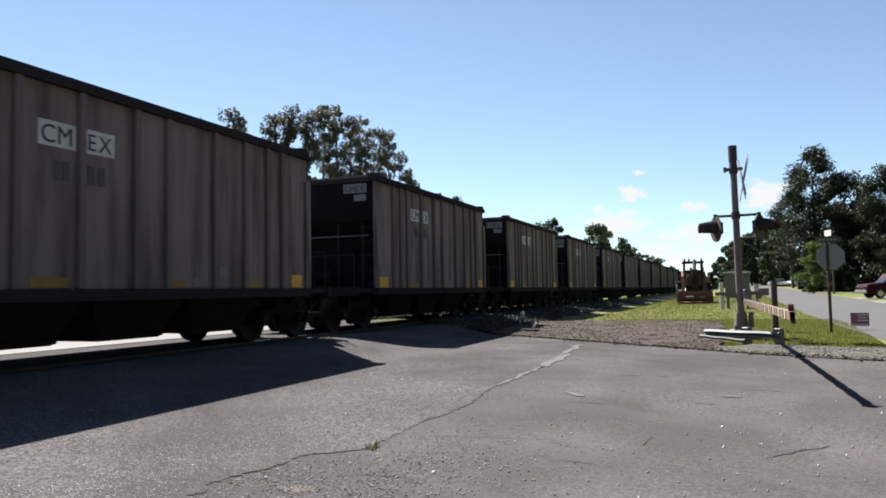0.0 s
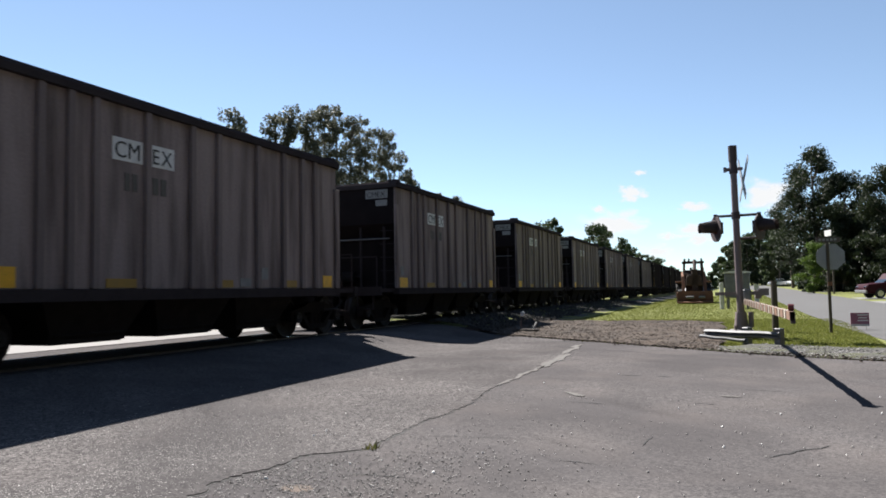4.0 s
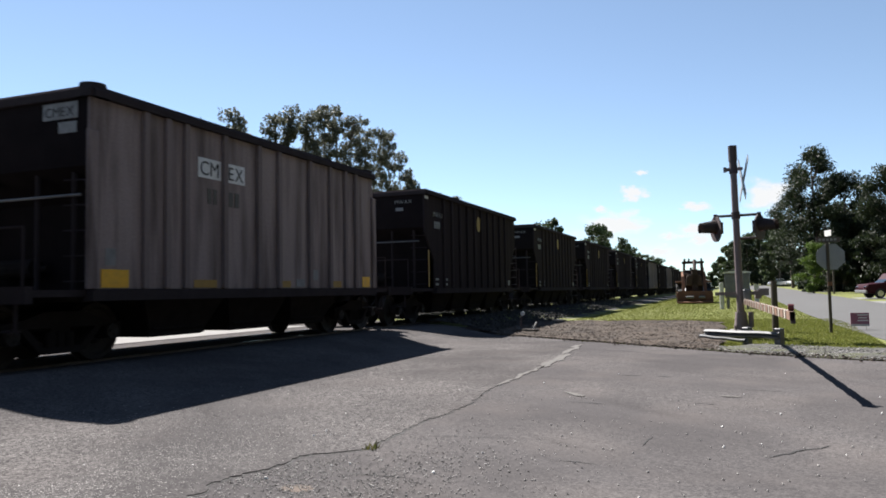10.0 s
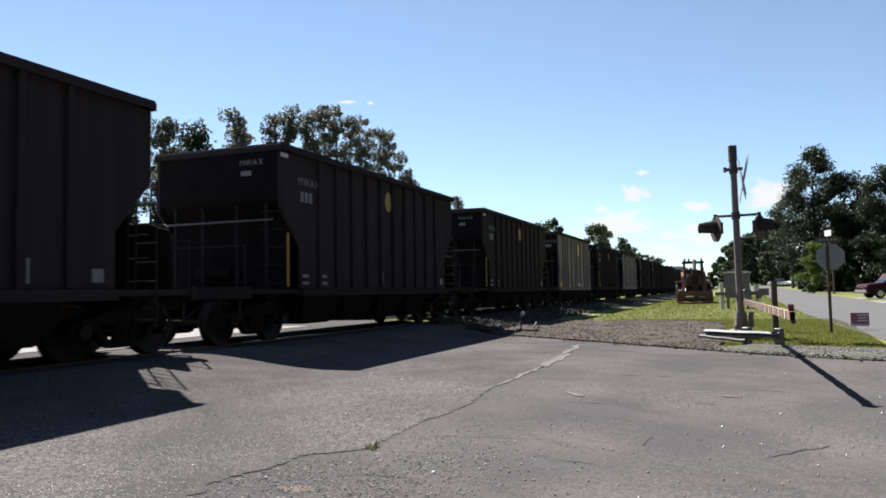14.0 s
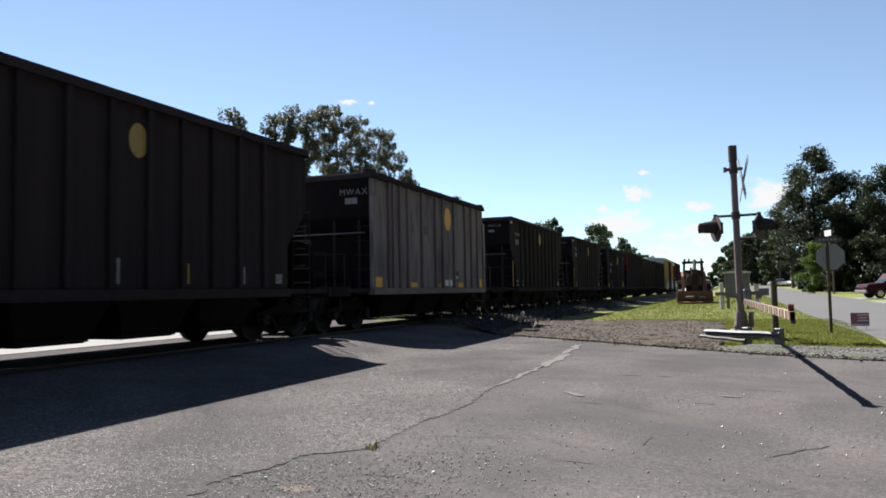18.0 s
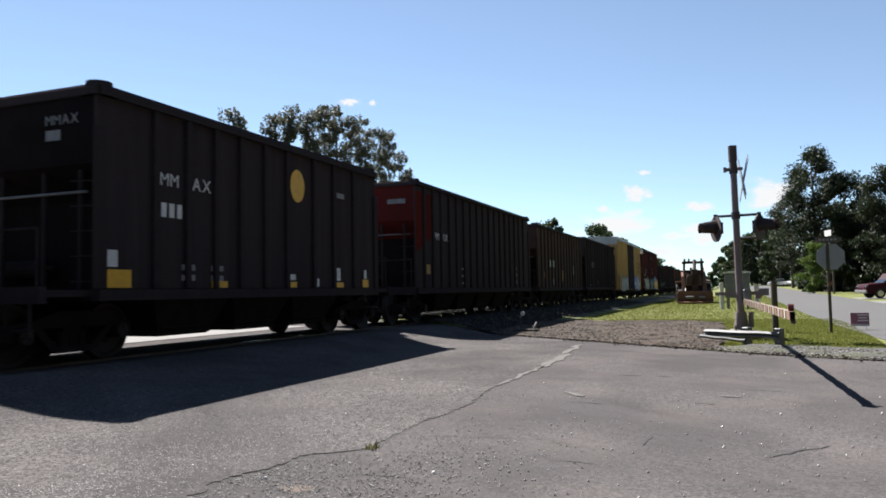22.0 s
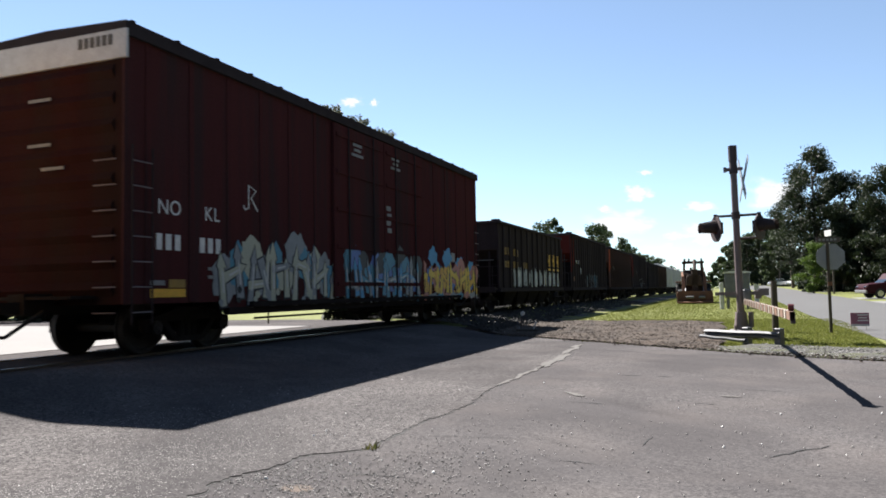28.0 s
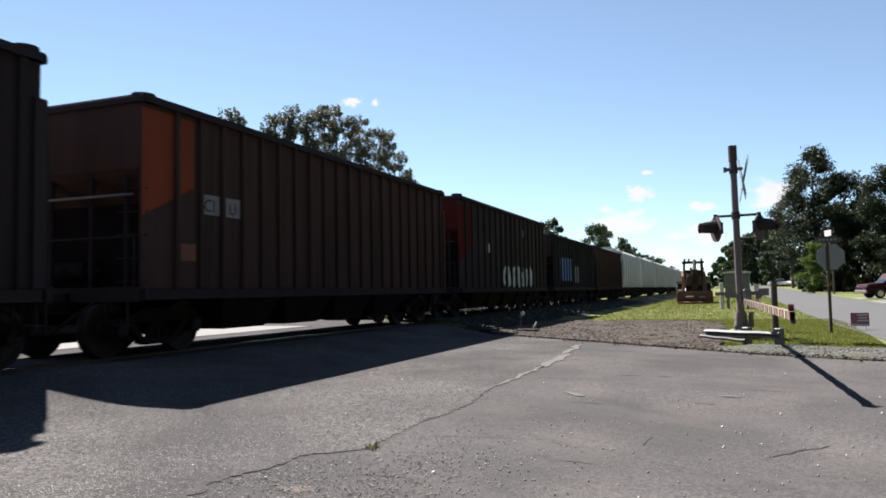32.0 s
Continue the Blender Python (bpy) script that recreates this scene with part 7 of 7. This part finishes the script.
# ---- trees ----
def tree(name, x, y, h, spread, base, mat, seed, n_clump=34, n_leaf=90, leaf=0.34, label="", pine=False, trunk_r=None):
    """Tapered trunk, limbs that reach the clumps, and a crown of many small leaves with gaps."""
    r = random.Random(seed)
    t = thing(name, label, "tree", "trees")
    t.matrix_basis = pose(x, y, ground_z(x, y) - 0.1)
    tr = trunk_r or 0.018 * h
    clumps = []
    for k in range(n_clump):
        u = base + (0.97 - base) * ((k + r.random()) / n_clump)
        f = (u - base) / (1 - base)
        wide = spread * (math.sin(math.pi * min(1, f * 0.86 + 0.14)) ** 0.7 if not pine else (0.95 - 0.45 * f))
        a, d = r.random() * math.tau, wide * math.sqrt(r.random())
        clumps.append(Vector((d * math.cos(a), d * math.sin(a), u * h)))
    bm = bmesh.new()
    top = Vector((r.uniform(-0.4, 0.4), r.uniform(-0.4, 0.4), h * 0.9))
    mid = Vector((r.uniform(-0.3, 0.3), r.uniform(-0.3, 0.3), h * 0.45))
    bm_tube(bm, (0, 0, 0), mid, tr, tr * 0.7, n=9)
    bm_tube(bm, mid, top, tr * 0.7, tr * 0.15, n=7)
    part("trunk", bm, M["bark"], t)
    bm = bmesh.new()
    for c in clumps[::2]:
        z = max(h * 0.2, c.z - 0.35 * math.hypot(c.x, c.y) - 0.06 * h)
        z = min(z, h * 0.85)
        p0 = mid * (z / mid.z) if z < mid.z else mid.lerp(top, (z - mid.z) / (top.z - mid.z))
        bm_tube(bm, p0, c, tr * 0.28, tr * 0.06, n=5)
    part("limb_framework", bm, M["bark"], t)
    rs = np.random.RandomState(seed)
    P, F = [], []
    size = h * 0.055 + 0.25 if not pine else 0.8
    for c in clumps:
        s = size * rs.uniform(0.65, 1.35)
        m = int(n_leaf * rs.uniform(0.6, 1.3))
        d = rs.normal(size=(m, 3))
        d = d / np.linalg.norm(d, axis=1)[:, None] * (rs.uniform(0.05, 1.0, size=(m, 1)) ** 0.45) * (s, s, s * (0.72 if not pine else 0.6))
        d *= 1 + 0.25 * np.sin(d[:, :1] * 5.1 / s + d[:, 1:2] * 4.3 / s)
        q = rs.normal(size=(m, 3))
        q /= np.linalg.norm(q, axis=1)[:, None]
        w = rs.normal(size=(m, 3))
        w = np.cross(q, w)
        w /= np.linalg.norm(w, axis=1)[:, None]
        L = leaf * rs.uniform(0.6, 1.3, size=(m, 1))
        o = np.array(c) + d
        k0 = len(P)
        quad = np.stack([o - q * L, o + w * L * 0.42, o + q * L, o - w * L * 0.42], 1).reshape(-1, 3)
        P.extend(quad.tolist())
        F.extend([(k0 + 4 * i, k0 + 4 * i + 1, k0 + 4 * i + 2, k0 + 4 * i + 3) for i in range(m)])
    soup("crown", P, F, M[mat], t)
    return t


OAK = "tall dark green broadleaf tree behind the railway"
row = ((-38, 51.2, 16.6, 1.1, 0.55, "pine"), (-39, 53.5, 15.4, 1.7, 0.40, "pine"), (-38, 56.7, 17.2, 0.9, 0.60, "pine"), (-38, 59.2, 18.5, 0.75, 0.66, "pine"), (-38, 62.6, 18.8, 1.2, 0.55, "pine"),
       (-38, 65.5, 20.2, 1.6, 0.52, "pine"), (-39, 70.5, 21.3, 1.9, 0.45, "pine"), (-38, 74.2, 20.4, 1.8, 0.45, "pine"), (-38, 80.9, 20.6, 1.3, 0.55, "pine"), (-38, 68.0, 20.4, 1.5, 0.45, "pine"), (-38, 71.8, 20.6, 1.5, 0.5, "pine"), (-38, 77.2, 20.3, 1.6, 0.5, "pine"), (-38, 85.0, 19.0, 1.1, 0.55, "pine"), (-38, 87.4, 16.6, 0.9, 0.55, "pine"), (-38, 90.0, 14.9, 0.9, 0.5, "pine"),
       (-38, 88.8, 15.6, 0.8, 0.5, "oak"), (-38, 96.6, 14.9, 0.7, 0.6, "pine"), (-38, 105.3, 15.4, 0.8, 0.6, "pine"), (-38, 46.3, 14.2, 1.3, 0.5, "oak"), (-38, 43.0, 13.8, 1.2, 0.5, "pine"), (-39, 40.2, 12.4, 1.5, 0.4, "oak"),
       (-44, 56.0, 13.0, 2.6, 0.2, "pine"), (-44, 62.0, 13.0, 2.4, 0.2, "pine"), (-44, 70.0, 12.6, 2.6, 0.2, "pine"), (-44, 78.0, 13.0, 2.4, 0.2, "oak"), (-45, 87.0, 13.4, 2.4, 0.2, "pine"), (-45, 97.0, 13.0, 2.2, 0.2, "oak"), (-44, 48.5, 12.4, 2.4, 0.2, "oak"))
for i, (x, y, h, sp, bs, mt) in enumerate(row):
    tree("tree", x, y, h * 1.025, sp * 1.12, bs, mt, 100 + i, n_clump=(17 if sp < 1.2 else 25) if sp < 2 else 30, n_leaf=230, leaf=0.15, label="tall grey-green tree with open crown behind the railway" if mt == "pine" else OAK, pine=mt == "pine", trunk_r=0.19)
for i, (x, y, h, sp, bs, mt) in enumerate(((-38, 31.0, 9.2, 2.6, 0.2, "oak"), (-39, 35.5, 9.9, 2.6, 0.15, "oak"), (-36, 37.0, 5.6, 2.0, 0.1, "lime"), (-41, 41.0, 9.5, 2.8, 0.15, "oak"), (-37, 27.0, 9.6, 2.8, 0.2, "oak"), (-36, 22.0, 8.5, 2.8, 0.2, "oak"))):
    tree("tree", x, y, h, sp, bs, mt, 150 + i, n_clump=26, n_leaf=220, leaf=0.17, label="leafy green tree across the railway")
for i, (x, y, h, sp) in enumerate(((-29, 128, 13.6, 3.2), (-31, 140, 11.8, 3.4), (-28, 170, 16.0, 3.0), (-28, 178, 16.4, 3.0), (-30, 196, 13.0, 3.2), (-28, 214, 15.6, 2.6), (-27, 224, 14.2, 2.8), (-30, 245, 13.5, 4), (-29, 275, 14.0, 4), (-28, 310, 14.0, 4), (-29, 350, 14.2, 4), (-27, 390, 12.0, 4), (-29, 430, 13.0, 5))):
    tree("tree", x, y, h, sp, 0.3, "far_wood", 200 + i, n_clump=26, n_leaf=110, leaf=0.38, label="distant green tree along the railway")
right = ((9.6, 98.0, 17.4, 4.6, 0.16, "oak", 60, 110, 0.36), (10.3, 141.4, 16.5, 4.4, 0.14, "oak", 44, 100, 0.36), (12.6, 96.0, 13.6, 4.0, 0.12, "oak", 50, 110, 0.36), (15.6, 88.0, 13.2, 3.4, 0.12, "oak", 50, 110, 0.34), (18.5, 86.0, 11.6, 4.0, 0.1, "oak", 50, 110, 0.34), (13.0, 104.0, 11.0, 4.5, 0.05, "oak", 44, 110, 0.38), (17.0, 98.0, 10.0, 5.0, 0.03, "oak", 44, 110, 0.4),
         (8.2, 86.0, 5.4, 1.7, 0.06, "lime", 26, 90, 0.24), (10.9, 188.0, 14.7, 4.6, 0.1, "oak", 40, 90, 0.4), (9.6, 236.0, 17.5, 4.8, 0.1, "oak", 36, 90, 0.42), (6.0, 229.0, 14.8, 4.4, 0.1, "far_wood", 36, 80, 0.46), (3.2, 231.0, 13.9, 4.0, 0.1, "far_wood", 34, 80, 0.5), (0.6, 240.0, 12.6, 4.0, 0.1, "far_wood", 34, 70, 0.6), (-2.4, 290.0, 12.0, 4.0, 0.1, "far_wood", 34, 70, 0.6), (11, 180, 13, 5, 0.08, "far_wood", 36, 80, 0.5), (12, 140, 12, 5, 0.06, "oak", 36, 90, 0.44), (22, 100, 11.5, 5.0, 0.05, "oak", 36, 90, 0.4))
under_right = tuple((9.8 + 2.3 * k, 97.0 - 1.2 * k, 6.2 + 1.5 * ((k * 7) % 3), 2.4, 0.0, "oak", 30, 110, 0.36) for k in range(6)) + tuple((11.0 + 1.3 * k, 120.0 + 9 * k, 6.0, 2.4, 0.0, "oak", 26, 90, 0.4) for k in range(4))
for i, (x, y, h, sp, bs, mt, nc, nl, lf) in enumerate(right + under_right):
    tree("tree" if mt != "lime" else "shrub", x, y, h, sp, bs, mt, 300 + i, n_clump=nc, n_leaf=int(nl * 3.4), leaf=lf * (0.48 if y < 160 else 0.85), label={"oak": "large dark green oak beside the street", "lime": "bright yellow-green shrub in front of dark trees", "far_wood": "distant green tree beside the street"}[mt])

# dense undergrowth below the trees across the track and below the oaks
for i in range(9):
    tree("shrub", -34.5 - 1.5 * (i % 2), 17.0 + 3.4 * i, 4.2 + 1.3 * ((i * 5) % 3), 2.1, 0.0, "oak", 400 + i, n_clump=30, n_leaf=210, leaf=0.33, label="dark green undergrowth below the trees across the railway")
for i in range(7):
    tree("shrub", -30.0 - 0.8 * (i % 3), 17.5 + 2.6 * i, 2.6 + 0.5 * (i % 2), 1.9, 0.0, "oak", 415 + i, n_clump=26, n_leaf=200, leaf=0.3, label="low dark bush across the railway")
for i, (x, y, h, sp) in enumerate(((10.4, 178.0, 12.4, 3.6), (8.4, 224.0, 13.6, 4.2), (11.6, 112.0, 7.6, 2.4), (5.0, 222.0, 12.0, 3.6), (10.4, 101.0, 6.4, 2.4), (11.8, 93.0, 5.4, 2.2), (14.2, 91.5, 5.8, 2.2), (16.6, 90.0, 5.6, 2.2), (19.5, 88.0, 6.0, 2.4), (2.6, 221.0, 12.0, 3.6))):
    tree("shrub", x, y, h, sp, 0.0, "oak", 430 + i, n_clump=24, n_leaf=200, leaf=0.25, label="dense dark green undergrowth below the oaks beside the street")

# far woods on the horizon
def far_woods():
    rs = np.random.RandomState(9)
    P, F = [], []
    for k in range(5200):
        a = rs.uniform(-2.2, 2.6)
        d = rs.uniform(480, 620)
        x, y = d * math.sin(a), d * math.cos(a)
        h = 9 + 5 * noise.noise((a * 9, 0, 0)) + 2 * noise.noise((a * 40, 0, 0))
        z = rs.uniform(0, h)
        s = rs.uniform(1.2, 2.6)
        q = rs.normal(size=(4, 3)) * s
        k0 = len(P)
        P.extend([(x + q[i][0] + (s if i in (1, 2) else -s), y + q[i][1], max(0, z + q[i][2] * 0.5 + (s if i > 1 else -s))) for i in range(4)])
        F.append((k0, k0 + 1, k0 + 2, k0 + 3))
    return tagged(soup("far_woods", P, F, M["far_wood"]), "distant band of green woods on the horizon", "woods", kind="stuff")


far_woods()


def street_wood():
    """Unseen wood added behind the eye and across the street to cut sky light."""
    rs = np.random.RandomState(19)
    P, F = [], []
    for k in range(12500):
        x, y = rs.uniform(13, 30), rs.uniform(-75, 42)
        x += max(0, y - 10) * 0.25
        if k > 8500:
            x, y = rs.uniform(-6.5, 26), rs.uniform(-62, -44)
        h = 15 + 3 * noise.noise((y * 0.15, x * 0.1, 0))
        z = h * rs.uniform(0, 1) ** 0.8
        s = rs.uniform(0.5, 1.1)
        q = rs.normal(size=(4, 3)) * s * 0.8
        k0 = len(P)
        P.extend([(x + q[i][0], y + q[i][1] + (s if i in (1, 2) else -s), max(-0.2, z + q[i][2] * 0.5 + (s if i > 1 else -s))) for i in range(4)])
        F.append((k0, k0 + 1, k0 + 2, k0 + 3))
    return tagged(soup("street_wood", P, F, M["oak"]), "unseen dark green wood added behind the eye to cut sky light", "woods", kind="stuff")


street_wood()


# ---- clouds: thin glowing veils very far off ----
def cloud_material(seed):
    m = bpy.data.materials.new("cloud")
    m.use_nodes = True
    n, l = m.node_tree.nodes, m.node_tree.links
    n.remove(n["Principled BSDF"])
    co = n.new("ShaderNodeTexCoord")
    rad = n.new("ShaderNodeVectorMath")
    rad.operation = 'LENGTH'
    l.new(co.outputs["Object"], rad.inputs[0])
    off = n.new("ShaderNodeMapping")
    off.inputs["Location"].default_value = (seed * 3.1, seed * 1.7, 0)
    l.new(co.outputs["Object"], off.inputs["Vector"])
    tex = n.new("ShaderNodeTexNoise")
    tex.inputs["Scale"].default_value, tex.inputs["Detail"].default_value = 2.2, 7
    l.new(off.outputs[0], tex.inputs["Vector"])
    dens = n.new("ShaderNodeMath")
    dens.operation = 'SUBTRACT'
    l.new(tex.outputs["Fac"], dens.inputs[0])
    fall = n.new("ShaderNodeMath")
    fall.operation = 'MULTIPLY'
    fall.inputs[1].default_value = 0.62
    l.new(rad.outputs["Value"], fall.inputs[0])
    l.new(fall.outputs[0], dens.inputs[1])
    al = n.new("ShaderNodeMapRange")
    al.interpolation_type = 'SMOOTHSTEP'
    al.inputs["From Min"].default_value, al.inputs["From Max"].default_value = -0.06, 0.32
    al.inputs["To Max"].default_value = 0.97
    l.new(dens.outputs[0], al.inputs["Value"])
    em = n.new("ShaderNodeEmission")
    em.inputs["Color"].default_value, em.inputs["Strength"].default_value = (0.985, 0.99, 1.0, 1), 0.305
    tp = n.new("ShaderNodeBsdfTransparent")
    mx = n.new("ShaderNodeMixShader")
    l.new(al.outputs[0], mx.inputs[0])
    l.new(tp.outputs[0], mx.inputs[1])
    l.new(em.outputs[0], mx.inputs[2])
    l.new(mx.outputs[0], n["Material Output"].inputs["Surface"])
    return m


CLOUDS = []
YOUNG = (7, 8)
RIGHT_WAY = Vector((math.cos(YAW), math.sin(YAW), 0))


def cloud(dx, dz, w, h, seed):
    """A cloud whose centre lies dx to the side and dz above the camera's axis, per metre of depth."""
    at = EYE + (VIEW.to_3x3() @ Vector((dx, dz, -1))) * 3200
    bm = bmesh.new()
    vs = [bm.verts.new(p) for p in ((-1, -1, 0), (1, -1, 0), (1, 1, 0), (-1, 1, 0))]
    bm.faces.new(vs)
    me = bpy.data.meshes.new("cloud")
    bm.to_mesh(me)
    bm.free()
    me.materials.append(cloud_material(seed))
    # the veil keeps its own proportions
    me.transform(Matrix.Diagonal((w * 3200, h * 3200, 1, 1)))
    for node in me.materials[0].node_tree.nodes:
        if node.type == 'TEX_COORD':
            for link in list(node.outputs["Object"].links):
                to = link.to_socket
                sc = me.materials[0].node_tree.nodes.new("ShaderNodeMapping")
                sc.inputs["Scale"].default_value = (1 / (w * 3200), 1 / (h * 3200), 1)
                me.materials[0].node_tree.links.new(node.outputs["Object"], sc.inputs["Vector"])
                me.materials[0].node_tree.links.new(sc.outputs[0], to)
    ob = tagged(new("cloud", me), "small white fair-weather cloud low in the blue sky", "cloud", "clouds", "structure")
    ob.matrix_world = Matrix.Translation(at) @ VIEW.to_3x3().to_4x4()
    CLOUDS.append((ob, ob.matrix_world.copy()))


for k, (x, y, w, h) in enumerate(((1116, 343, 34, 20), (1083, 399, 84, 36), (1058, 371, 16, 9), (1228, 366, 36, 13), (1357, 346, 62, 38), (1182, 418, 26, 11), (1228, 410, 44, 20), (609, 181, 24, 13), (650, 183, 9, 9), (1165, 446, 40, 16), (1240, 425, 34, 14), (1130, 306, 16, 6))):
    cloud((x - 784) / 1314.8, (441 - y) / 1314.8, w / 1314.8, h / 1314.8, k + 1)


# ---- what moves ----
def motions():
    for car, y in TRAIN:
        walk(car, [(0.0, pose(TRACK_X, y, 0)), (CLIP / 2, pose(TRACK_X, y - SPEED * CLIP / 2, 0)), (CLIP, pose(TRACK_X, y - SPEED * CLIP, 0))])
    # all wheels turn alike: one path for the leading and one for the trailing wheelset of a truck
    turn = math.degrees(SPEED / WHEEL_R)
    for s in (-1, 1):
        sets = [o for o in scene.objects if o.name.startswith("wheelset") and o.matrix_basis.translation.y * s > 0]
        lead = sets[0]
        walk(lead, [(k / 30, pose(0, s * 0.89, WHEEL_R, turn * k / 30)) for k in range(int(CLIP * 30) + 1)])
        for o in sets[1:]:
            o.rotation_mode = "QUATERNION"
            o.animation_data_create()
            o.animation_data.action = lead.animation_data.action
            o.animation_data.action_slot = lead.animation_data.action_slot
    drift = RIGHT_WAY * (14 / 1314.8 * 3200)
    for k, (ob, m) in enumerate(CLOUDS):
        if k in YOUNG:
            # two young clouds swell: each veil tips up from lying flat
            walk(ob, [(t, Matrix.Translation(drift * (t / CLIP)) @ m @ Matrix.Rotation(radians(a), 4, 'X')) for t, a in ((0, -78.8), (10, -78.5), (14, -58), (20, -40), (24, -20), (CLIP, 0))])
        else:
            walk(ob, [(0.0, m), (CLIP, Matrix.Translation(drift) @ m)])


motions()
